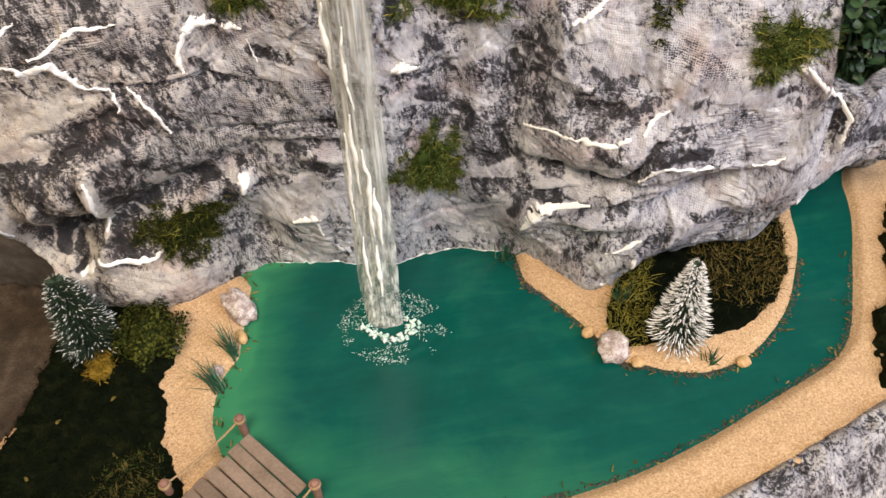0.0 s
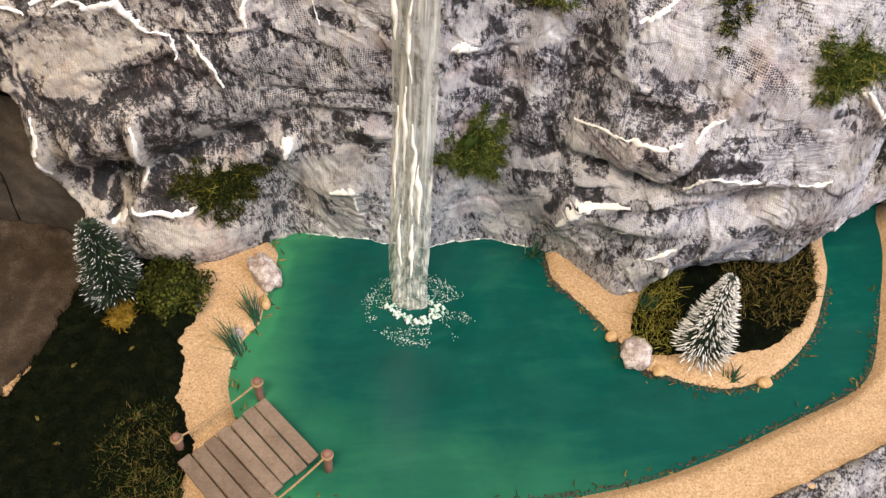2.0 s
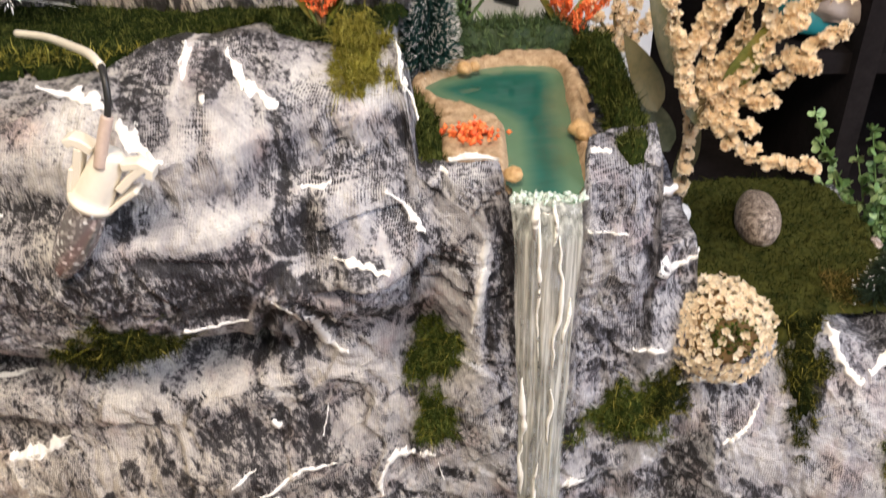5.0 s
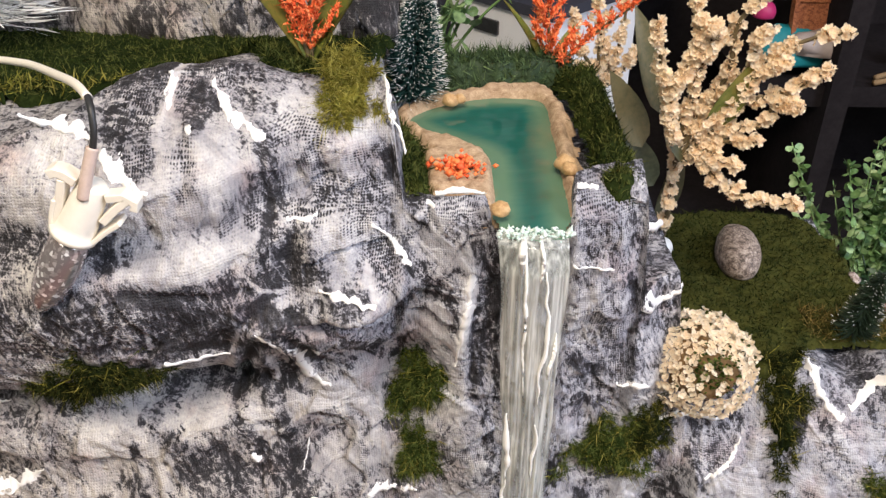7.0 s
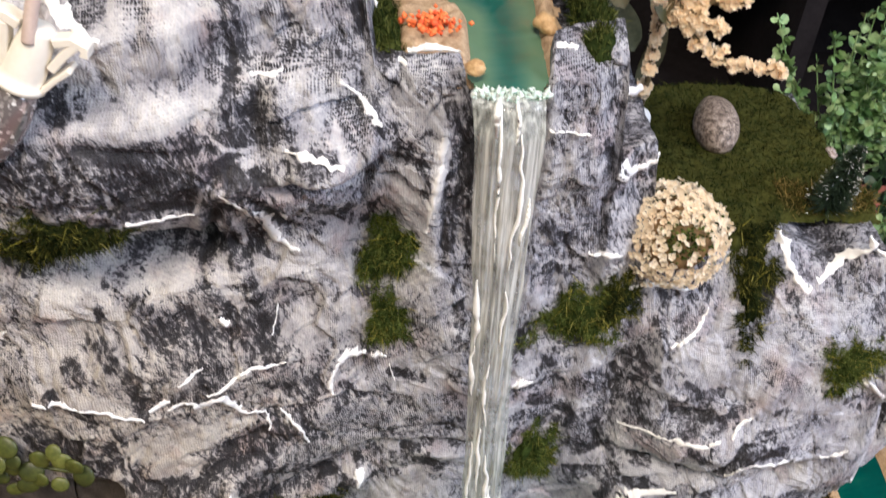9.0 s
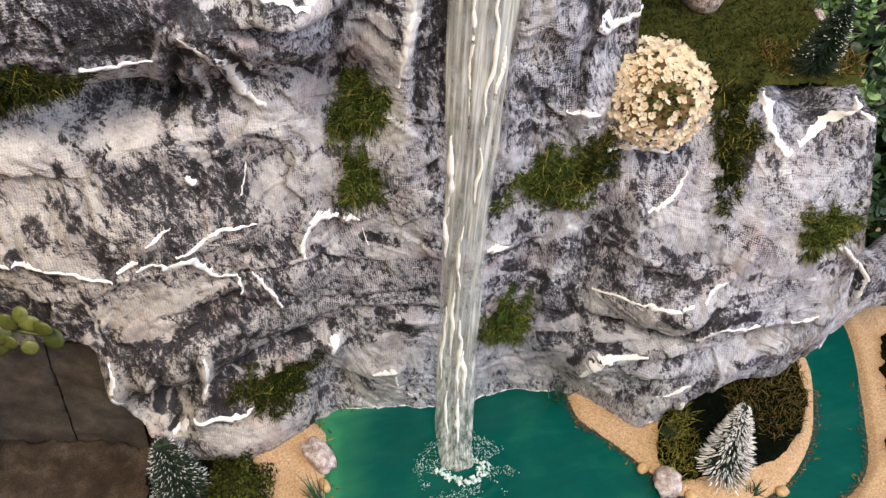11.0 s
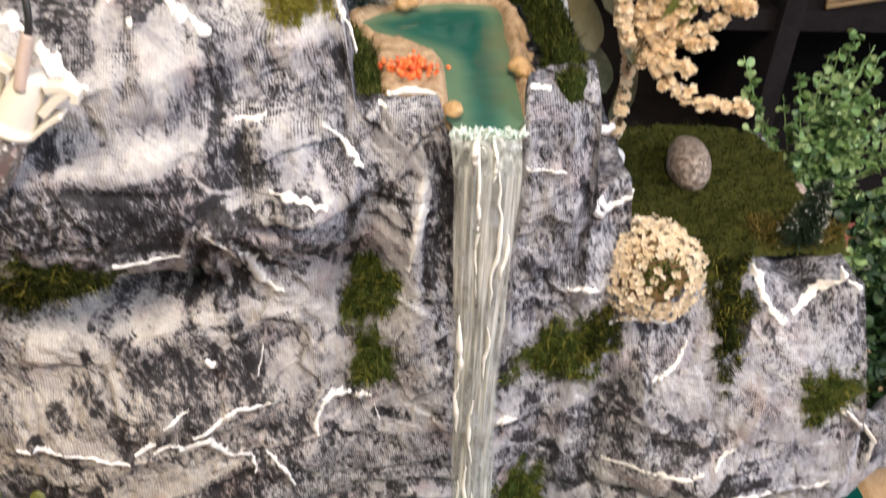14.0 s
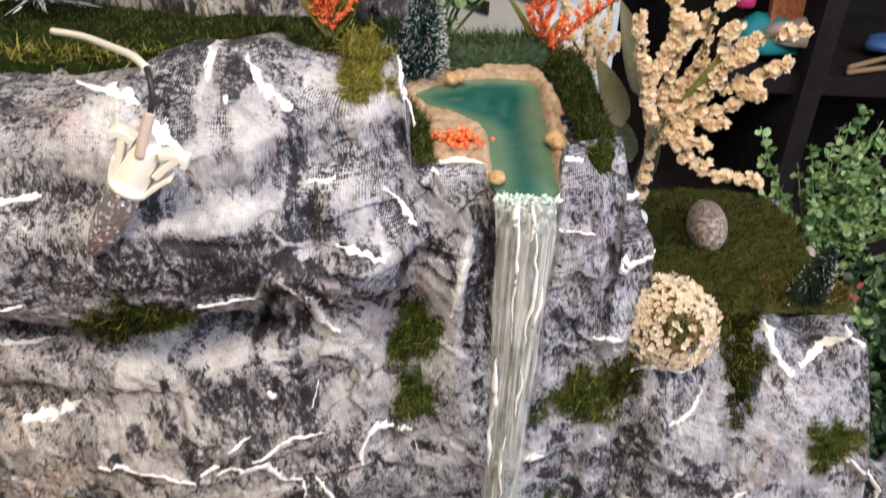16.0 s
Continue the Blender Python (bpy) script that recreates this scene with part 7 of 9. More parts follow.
def floret_mesh(name, r, seed, mat):
    """A ruffled dried floret: five cupped petals round a heart."""
    g = random.Random(seed)
    bm = bmesh.new()
    for k in range(5):
        a = k * 2 * math.pi / 5 + g.uniform(-0.2, 0.2)
        c, s_ = math.cos(a), math.sin(a)
        lift, wide, far = g.uniform(0.25, 0.8), g.uniform(0.35, 0.55), g.uniform(0.8, 1.1)
        pts = [(0.1, 0, 0), (0.55, -wide, lift * 0.45), (far, -wide * 0.5, lift), (far * 1.05, wide * 0.4, lift * 0.8), (0.6, wide, lift * 0.5), (0.55, 0, lift * 0.15)]
        vs = [bm.verts.new(((q[0] * c - q[1] * s_) * r, (q[0] * s_ + q[1] * c) * r, q[2] * r)) for q in pts]
        for i in range(5):
            bm.faces.new((vs[5], vs[i], vs[(i + 1) % 5]))
    top = [bm.verts.new((math.cos(j * 2.1) * r * 0.28, math.sin(j * 2.1) * r * 0.28, r * 0.30)) for j in range(3)]
    bm.faces.new(top)
    for j in range(3):
        bm.faces.new((top[j], top[(j + 1) % 3], bm.verts.new((0, 0, -r * 0.1))))
    return bm_mesh(name, bm, mat, False)


def facing(place, way, spin=0.0, size=1.0):
    q = Vector(way).to_track_quat("Z", "Y").to_matrix().to_4x4()
    return Matrix.Translation(place) @ q @ Matrix.Rotation(spin, 4, "Z") @ Matrix.Scale(size, 4)


thin = CREAM.node_tree
glow_through = thin.nodes.new("ShaderNodeBsdfTranslucent")
blend_ = thin.nodes.new("ShaderNodeMixShader")
blend_.inputs[0].default_value = 0.45
thin.links.new(thin.nodes["Principled BSDF"].inputs["Base Color"].links[0].from_socket, glow_through.inputs[0])
thin.links.new(thin.nodes["Principled BSDF"].outputs[0], blend_.inputs[1])
thin.links.new(glow_through.outputs[0], blend_.inputs[2])
thin.links.new(blend_.outputs[0], thin.nodes["Material Output"].inputs["Surface"])
FLORETS = [floret_mesh("floret", 0.0032, k, CREAM) for k in range(6)]

# ---------- low ground: grass, board, panel, stones ----------
tagged(mound("ground_board", [(-0.33, 0.04), (-0.150, 0.03), (-0.136, -0.030), (-0.136, -0.060), (-0.152, -0.110), (-0.200, -0.150), (-0.33, -0.17)], 0.0045, 0.0012, SOIL_BOARD, soft=0.002, lump=0.0004, label="bare grey brown board beside the dark grass", category="ground", kind="structure")[0])
lawn = thing("grass_patch", (-0.11, -0.09, 0.004), "very dark green turf on the left shore of the pool", "grass", kind="stuff")
_, spots = mound("turf_base", [(-0.142, -0.020), (-0.110, -0.020), (-0.088, -0.034), (-0.077, -0.053), (-0.079, -0.068), (-0.0705, -0.095), (-0.062, -0.110), (-0.056, -0.130), (-0.075, -0.170), (-0.140, -0.185), (-0.188, -0.170), (-0.149, -0.115), (-0.143, -0.060)], 0.004, 0.0040, DARK_TURF, parent=lawn)
turf("grass_fibres", spots, 9000, 0.0026, 0.00022, DARK_TURF, lawn, seed=3)
for ob in lawn.children:
    ob.matrix_local = Matrix.Translation(-lawn.location)
fallen = leaf_mesh("fallen_leaf", 0.0030, 0.0013, DRY_MOSS, 0.3, 0.5)
for x_, y_, a_ in ((-0.1080, -0.0700, 0.6), (-0.1230, -0.0950, -0.4), (-0.1260, -0.1230, 0.9), (-0.0990, -0.0790, 2.4), (-0.1120, -0.1320, 1.7)):
    ob = new("fallen_leaf", fallen)
    ob.location, ob.rotation_euler = (x_, y_, 0.0088), (0.1, 0.1, a_)
    tagged(ob, "small curled dry leaf lying on the dark turf", "leaf", "fallen leaves")
weeds = thing("dry_weed_patch", (-0.075, -0.125, 0.006), "olive brown straggly moss at the end of the dock", "moss", kind="stuff")
_, spots = mound("weed_base", [(-0.088, -0.105), (-0.070, -0.104), (-0.060, -0.125), (-0.055, -0.150), (-0.085, -0.155), (-0.098, -0.130)], 0.0060, 0.0010, DARK_TURF, parent=weeds, lump=0.0018)
turf("weed_fibres", spots, 2600, 0.0034, 0.00018, DRY_MOSS, weeds, lean=1.6, seed=4)
turf("olive_fibres", spots, 1600, 0.0034, 0.00018, MOSS, weeds, lean=1.6, seed=14)
isle = thing("island_grass", (0.19, 0.0, 0.004), "dark green turf with brown straggly moss on the spit", "grass", kind="stuff")
_, spots = mound("turf_base", [(0.136, -0.006), (0.1375, -0.036), (0.1609, -0.0355), (0.1865, -0.0325), (0.2132, -0.0190), (0.2328, 0.0035), (0.2412, 0.0273), (0.2425, 0.0597), (0.246, 0.085), (0.19, 0.06), (0.15, 0.02)], 0.0035, 0.0035, DARK_TURF, parent=isle, inset=0.0025)
turf("grass_fibres", spots, 5000, 0.0028, 0.00022, DARK_TURF, isle, seed=5)
far_side = spots[(spots[:, 1] > -0.004 - 0.25 * (spots[:, 0] - 0.19)) & (spots[:, 0] > 0.185)]
near_side = spots[spots[:, 0] < 0.163]
turf("straggly_moss", far_side, 2600, 0.0056, 0.00022, DRY_MOSS, isle, lean=1.2, seed=6, label="brown straggly moss")
turf("olive_moss", near_side, 1100, 0.0055, 0.00022, MOSS_LIGHT, isle, lean=1.2, seed=7, label="olive straggly moss")
bank = thing("right_grass", (0.30, 0.0, 0.004), "dark green turf on the outer sand bank", "grass", kind="stuff")
_, spots = mound("turf_base", [(0.287, 0.020), (0.2847, 0.0053), (0.2735, -0.0095), (0.2700, -0.0366), (0.2720, -0.0500), (0.300, -0.038), (0.33, 0.0), (0.33, 0.06), (0.30, 0.07)], 0.0035, 0.0045, DARK_TURF, parent=bank)
turf("grass_fibres", spots, 3500, 0.0030, 0.00024, DARK_TURF, bank, seed=8)
for top_ob in (weeds, isle, bank):
    for ob in top_ob.children:
        ob.matrix_local = Matrix.Translation(-top_ob.location)

# rough rock edging round the front of the model
line = EDGE
tan = np.gradient(line, axis=0)
tan /= np.linalg.norm(tan, axis=1)[:, None]
nor = np.stack([-tan[:, 1], tan[:, 0]], -1) * -1
fine = spline(line, 8)
ft = np.gradient(fine, axis=0)
ft /= np.linalg.norm(ft, axis=1)[:, None]
fn = np.stack([-ft[:, 1], ft[:, 0]], -1)
prof_o = np.linspace(-0.006, 0.030, 26)
prof_z = np.interp(prof_o, [-0.006, -0.003, 0.001, 0.006, 0.014, 0.022, 0.030], [0.000, 0.006, 0.0075, 0.004, -0.010, -0.026, -0.0445])
ea, eo = np.meshgrid(np.arange(len(fine)), np.arange(len(prof_o)), indexing="ij")
along = ea * 0.0022
ex = fine[ea, 0] + fn[ea, 0] * prof_o[eo]
ey = fine[ea, 1] + fn[ea, 1] * prof_o[eo]
bumpy = 0.0035 * ridged(along * 26, prof_o[eo] * 60, 3, 61) + 0.0012 * fbm(along * 150, prof_o[eo] * 150, 3, 62)
ez = prof_z[eo] + bumpy * smooth(-0.006, 0.0, prof_o[eo]) * smooth(0.030, 0.024, prof_o[eo])
me = mesh_from("rock_edging", np.stack([ex, ey, ez], -1).reshape(-1, 3), grid_faces(*ex.shape), [ROCK])
attribute(me, "bare", 0.3 + 0 * along), attribute(me, "scuff", 1 + 0 * along), attribute(me, "dry", 0.53 + 30 * bumpy + 0.10 * fbm(along * 40, prof_o[eo] * 40, 2, 63)), attribute(me, "warm", 0.2 + 0 * along)
tagged(new("rock_edging", me), "grey and white plaster rock edging of the sand bank", "rock edging")

# the flat panels at the foot of the cliff's dark end
PANEL = mottled("grey_brown_card", [(0.3, (0.035, 0.029, 0.024)), (0.5, (0.080, 0.067, 0.056)), (0.72, (0.18, 0.15, 0.125))], 90, 0.85, fine=18, bump=0.8, gap=0.0010)
panels = thing("card_panels", (-0.24, -0.02, 0.006), "dark grey brown card panels with seams below the cliff", "panel")
for lo, hi in (((-0.330, -0.012), (-0.1790, 0.112)), ((-0.1783, -0.012), (-0.141, 0.104))):
    bm = bmesh.new()
    bmesh.ops.create_grid(bm, x_segments=40, y_segments=40, size=0.5)
    for q in bm.verts:
        x_, z_ = lo[0] + (q.co.x + 0.5) * (hi[0] - lo[0]), 0.004 + (q.co.y + 0.5) * (hi[1] - 0.004)
        x_ += 0.010 * (z_ / 0.1 - 0.5) * (hi[0] > -0.17 or q.co.x > 0.49)
        q.co = Vector((x_, -0.0205 + 0.0016 * noise.noise(Vector((x_ * 40, z_ * 40, 1))) + 0.15 * (0.05 - z_) * 0.1, z_))
    bmesh.ops.solidify(bm, geom=bm.faces[:], thickness=0.002)
    part_w("card", bm_mesh("card", bm, PANEL), panels)
mound("plaster_ledge", [(-0.33, -0.020), (-0.20, -0.016), (-0.158, -0.016), (-0.150, -0.024), (-0.170, -0.033), (-0.23, -0.034), (-0.33, -0.036)], 0.005, 0.010, SOIL_BOARD, soft=0.006, lump=0.0014, label="grey brown plaster ledge at the foot of the panels", category="ledge")[0]

for (x_, y_, z_), r_, sq, mat_, sd, lab in (
        ((-0.0525, -0.0215, 0.0050), 0.0088, (0.80, 1.35, 0.80), PALE_STONE, 1, "pale pinkish white rock at the pool's edge"),
        ((0.1405, -0.0345, 0.0042), 0.0082, (1.15, 0.95, 0.75), PALE_STONE, 2, "pale grey and white rock at the pool's edge"),
        ((-0.0480, -0.0385, 0.0022), 0.0036, (1.2, 0.8, 0.7), TAN_STONE, 3, "small orange tan stone"),
        ((-0.0560, -0.0585, 0.0022), 0.0034, (1.1, 0.9, 0.7), PALE_STONE, 4, "small pale stone on the sand"),
        ((0.2050, -0.0385, 0.0020), 0.0034, (1.1, 0.9, 0.7), TAN_STONE, 5, "small tan pebble on the bank"),
        ((0.1285, -0.0255, 0.0020), 0.0032, (1.2, 0.9, 0.7), TAN_STONE, 6, "small tan pebble by the pale rock"),
        ((0.1530, -0.0415, 0.0020), 0.0034, (0.9, 1.1, 0.7), TAN_STONE, 7, "small cream pebble by the pale rock"),
        ((-0.0795, -0.0480, 0.0050), 0.0022, (1, 1, 0.9), BLACK_WIRE, 8, "small black bead on the sand")):
    ob = new("rock" if r_ > 0.006 else "pebble", lump("rock", r_, mat_, sd, 0.26 if r_ > 0.006 else 0.15, sq, 4))
    ob.location = (x_, y_, z_)
    ob.rotation_euler = (0, 0, sd * 0.7)
    tagged(ob, lab, "stone", "stones round the pool")


def reeds(x_, y_, n_, h_, lean, seed, label):
    tuft = thing("reed_tuft", (x_, y_, 0.001), label, "reeds", "reed tufts")
    r = np.random.default_rng(seed)
    root = np.stack([r.normal(0, 0.0012, n_), r.normal(0, 0.0012, n_), np.zeros(n_)], -1)
    way = r.normal(size=(n_, 3)) * 0.28 + (lean[0], lean[1], 1.0)
    vv, ff = fibres(root, way, h_ * r.uniform(0.6, 1.1, n_), 0.00038, 0.25, seed)
    part("reed_blade_tuft", mesh_from("reed_blade_tuft", vv, ff, [REED], False), tuft)


reeds(-0.0490, -0.0500, 40, 0.022, (-0.45, 0.5), 11, "dark green reed tuft in the sandy shallows")
reeds(-0.0520, -0.0690, 40, 0.020, (-0.7, 0.5), 12, "dark green reed tuft leaning over the sand")
reeds(0.0840, 0.0190, 34, 0.014, (0.1, 0.0), 13, "green reed tuft in the pool's corner")
reeds(0.1880, -0.0400, 26, 0.014, (0.12, 0.05), 14, "thin green reed tuft on the spit")
reeds(0.1450, -0.0080, 70, 0.017, (0.0, -0.1), 15, "dark green reed tuft below the outcrop")
scum = thing("water_weed", (0.1, -0.05, 0.0), "dark brown flecks of weed along the waterline", "weed", kind="stuff")
r = np.random.default_rng(5)
loop = POOL[[k for k in range(len(POOL)) if POOL[k][1] < 0.03]]
k = r.integers(0, len(loop), 420)
at = np.stack([loop[k, 0] + r.normal(0, 0.0022, 420), loop[k, 1] + r.normal(0, 0.0022, 420), np.full(420, 0.0006)], -1)
vv, ff = fibres(at, r.normal(size=(420, 3)) * (1, 1, 0.15), r.uniform(0.001, 0.0035, 420), 0.0005, 0.5, 9)
step_ = loop[1:] - loop[:-1]
short_ = np.hypot(step_[:, 0], step_[:, 1]) < 0.02
blk = np.concatenate([(loop[:-1] + step_ * q)[short_] for q in np.linspace(0, 1, 24, endpoint=False)])
at2 = np.stack([blk[:, 0] + r.normal(0, 0.0009, len(blk)), blk[:, 1] + r.normal(0, 0.0009, len(blk)), np.full(len(blk), 0.0004)], -1)
at2 = at2[at2[:, 0] > 0.0]
g0 = np.array([(1, 0, 0), (0, 1, 0), (-1, 0, 0), (0, -1, 0), (0, 0, 1)], float)
t0 = np.array([(0, 1, 4), (1, 2, 4), (2, 3, 4), (3, 0, 4)])
v2 = at2[:, None] + g0[None] * r.uniform(0.0002, 0.0008, (len(at2), 1, 1)) * (1, 1, 0.6)
WET_GRIT = mottled("dark_wet_grit", [(0.3, (0.016, 0.012, 0.006)), (0.7, (0.07, 0.045, 0.022))], 500, 0.5, bump=0, island=0.6)
part_w("grit", mesh_from("grit", v2.reshape(-1, 3), (np.arange(len(at2))[:, None, None] * 5 + t0).reshape(-1, 3), [WET_GRIT], False), scum, "dark wet grit")
part_w("flecks", mesh_from("flecks", vv, ff, [DRY_MOSS], False), scum)

bush = thing("leafy_bush", (-0.094, -0.043, 0.008), "round olive green leafy clump on the sand", "bush")
r = np.random.default_rng(21)
n_ = 4200
d = r.normal(size=(n_, 3))
d /= np.linalg.norm(d, axis=1)[:, None]
d[:, 2] = np.abs(d[:, 2]) * 0.8
at = d * np.array([0.0180, 0.0185, 0.013]) * r.uniform(0.55, 1.05, n_)[:, None] * (1 + 0.2 * np.sin(d[:, :1] * 9))
side = np.cross(d, r.normal(size=(n_, 3)))
side /= np.linalg.norm(side, axis=1)[:, None]
up_ = np.cross(d, side)
rad_ = r.uniform(0.0005, 0.0011, n_)[:, None]
BUSH_GREEN = mottled("olive_foam_foliage", [(0.25, (0.010, 0.015, 0.004)), (0.5, (0.032, 0.040, 0.008)), (0.75, (0.080, 0.086, 0.017))], 120, 0.9, fine=6, bump=0.3, island=0.6)
vv = np.stack([at - side * rad_, at + up_ * rad_ + d * 0.0006, at + side * rad_, at - up_ * rad_ - d * 0.0004], 1).reshape(-1, 3)
part("leaves", mesh_from("leaves", vv, np.arange(4 * n_).reshape(-1, 4), [BUSH_GREEN], False), bush)
part("core", lump("core", 0.0095, BUSH_GREEN, 3, 0.3, (1.1, 1.1, 0.85)), bush)
lichen = thing("yellow_lichen", (-0.1110, -0.0640, 0.0085), "small ochre yellow moss tuft beside the tree", "moss")
part("core", lump("core", 0.0060, OCHRE_MOSS, 5, 0.4, (0.95, 1.15, 0.6)), lichen)
vv, ff = fibres(r.normal(size=(700, 3)) * (0.0028, 0.0036, 0.0012) + (0, 0, 0.0015), r.normal(size=(700, 3)) + (0, 0, 0.8), 0.0020, 0.0003, 1.2, 22)
tagged(part("moss_fuzz", mesh_from("moss_fuzz", vv, ff, [OCHRE_MOSS], False), lichen), kind="stuff")

bristle_tree((-0.1190, -0.0500, 0.007), 0.047, 0.0150, (-0.10, 0.10), GREEN_BRISTLE, 0.12, 6000, 31, "dark green bottle brush tree with frosted tips on the grass", blunt=0.48)
bristle_tree((0.1720, -0.0300, 0.006), 0.044, 0.0150, (0.06, 0.33), GREEN_BRISTLE, 0.55, 2600, 32, "heavily white frosted bottle brush tree on the spit")

# ---------- dock ----------
dock = thing("dock", (-0.030, -0.122, 0.0), "small grey brown plank dock with dowel posts and rope", "dock")
along_ = np.array([0.0303, -0.0225])
along_ /= np.linalg.norm(along_)
across_ = np.array([-along_[1], along_[0]]) * -1
far_corner = np.array([-0.0300, -0.0960])
for k in range(7):
    mid_ = far_corner + along_ * 0.019 + across_ * (0.0032 + k * 0.00675)
    bm = bmesh.new()
    bmesh.ops.create_cube(bm, size=1)
    for q in bm.verts:
        q.co = Vector((q.co.x * (0.0385 + 0.001 * math.sin(k * 2.3)), q.co.y * 0.0061, q.co.z * 0.0018))
    bmesh.ops.bevel(bm, geom=bm.edges[:], offset=0.0003, segments=1, affect="EDGES")
    me = bm_mesh("plank", bm, PLANK, False)
    part("plank", me, dock, m=Matrix.Translation(Vector((mid_[0], mid_[1], 0.0118 + 0.0003 * math.sin(k * 3.1))) - dock.location) @ Matrix.Rotation(math.atan2(along_[1], along_[0]) + 0.012 * math.sin(k * 5), 4, "Z"))
for q_ in (0.006, 0.032):
    a_, b_ = far_corner + along_ * q_ + across_ * 0.001, far_corner + along_ * q_ + across_ * 0.046
    part_w("beam", tube(np.array([(*a_, 0.0098), (*((a_ + b_) / 2), 0.0098), (*b_, 0.0098)]), 0.0013, 6, "beam", [POST]), dock)
posts = [(-0.0352, -0.0905), (0.0045, -0.1195), (-0.0615, -0.1235), (-0.0215, -0.1545)]
post_parts = []
for x_, y_ in posts:
    zz = np.array([-0.004, 0.004, 0.012, 0.0165, 0.0178])
    post_parts.append(part_w("post", tube(np.stack([np.full(5, x_), np.full(5, y_), zz], -1), [0.0020, 0.0019, 0.0020, 0.0021, 0.0015], 12, "post", [POST]), dock))
for a_, b_ in ((0, 2), (1, 3)):
    s_ = np.linspace(0, 1, 24)
    pth = np.stack([posts[a_][0] + (posts[b_][0] - posts[a_][0]) * s_, posts[a_][1] + (posts[b_][1] - posts[a_][1]) * s_, 0.0148 - 0.010 * s_ * (1 - s_)], -1)
    part_w("rope", tube(pth, 0.00055, 6, "rope", [ROPE]), dock, "tan twine rope")
    for e_ in (a_, b_):
        th = np.linspace(0, 4 * np.pi, 40)
        coil = np.stack([posts[e_][0] + 0.0023 * np.cos(th), posts[e_][1] + 0.0023 * np.sin(th), 0.0140 + 0.0016 * th / (4 * np.pi)], -1)
        part("rope_coil", tube(coil, 0.0005, 6, "rope_coil", [ROPE]), post_parts[e_], "tan twine coil")

# ---------- fall: streaks, froth, splash ----------
r = np.random.default_rng(44)
STREAKS = ((-0.15, 0.302, 0.232), (0.45, 0.290, 0.228), (0.75, 0.262, 0.240), (-0.68, 0.222, 0.184), (0.40, 0.217, 0.186), (-0.80, 0.182, 0.150), (-0.12, 0.173, 0.131),
           (-0.75, 0.118, 0.062), (0.10, 0.110, 0.056), (-0.35, 0.129, 0.080), (0.35, 0.085, 0.050), (-0.45, 0.055, 0.022), (0.15, 0.050, 0.018), (-0.40, 0.302, 0.288), (0.20, 0.303, 0.286))
for k, (u0, z0, z1) in enumerate(STREAKS):
    s0, s1 = np.interp([-z0, -z1], -mid[:, 2], s)
    q = np.linspace(s0, s1, 40)
    uu = u0 + 0.10 * vnoise(q * 26, q * 0 + k, 3) + 0.03 * vnoise(q * 60, q * 0 + k, 5)
    ii = np.clip((q * (len(s) - 1)).astype(int), 0, len(s) - 1)
    jj = np.clip(((uu + 1) / 2 * (len(u) - 1)).astype(int), 0, len(u) - 1)
    pth = np.stack([mid[ii, 0] + uu * half[ii], fy[ii, jj] - 0.0002, mid[ii, 2]], -1)
    wid = r.uniform(0.0006, 0.0012) * np.sin(np.linspace(0.15, 3.0, 40)) * (1 + 0.4 * vnoise(q * 60, q * 0, k))
    part_w("white_streak", tube(pth, np.abs(wid) + 0.00012, 6, "white_streak", [STREAK]), fall, "glossy cream white streak")


def blobs(places, sizes, mat, name, squash=0.7):
    base = np.array([(1, 0, 0), (-1, 0, 0), (0, 1, 0), (0, -1, 0), (0, 0, 1), (0, 0, -1)], float)
    tri = np.array([(0, 2, 4), (2, 1, 4), (1, 3, 4), (3, 0, 4), (2, 0, 5), (1, 2, 5), (3, 1, 5), (0, 3, 5)])
    g = np.random.default_rng(len(places))
    v_ = places[:, None] + base[None] * sizes[:, None, None] * g.uniform(0.6, 1.3, (len(places), 6, 1)) * (1, 1, squash)
    return mesh_from(name, v_.reshape(-1, 3), (np.arange(len(places))[:, None, None] * 6 + tri).reshape(-1, 3), [mat])


n_ = 30
tips_at, tips_up, tips_r = [], [], []
for k in range(n_):
    tips_at.append((0.0042 + 0.0262 * k / (n_ - 1) + r.normal(0, 0.0008), 0.0030 + r.normal(0, 0.0016), 0.2995))
    tips_up.append((r.normal(0, 0.0010), r.normal(-0.0008, 0.0008), 0.0010 + 0.0034 * r.random() ** 1.6))
    tips_r.append(r.uniform(0.0006, 0.0014))
for at_, up_v, rad_ in zip(tips_at, tips_up, tips_r):
    at_, up_v = np.array(at_), np.array(up_v)
    pth = at_ + np.linspace(0, 1, 5)[:, None] * up_v
    part_w("froth_tip", tube(pth, rad_ * np.array([1.0, 0.85, 0.55, 0.28, 0.04]), 6, "froth_tip", [FOAM]), fall, "white froth on the lip")
at = np.stack([r.uniform(0.0040, 0.0305, 150), r.normal(0.0025, 0.0022, 150), r.uniform(0.2996, 0.3008, 150)], -1)
part_w("froth_specks", blobs(at, r.uniform(0.0003, 0.0010, 150), FOAM, "froth_specks", 0.8), fall, "white froth on the lip")
splash = thing("splash_rings", (0.0265, -0.027, 0.0), "broken white foam rings round the foot of the fall", "foam", kind="stuff")
pts, sz = [], []
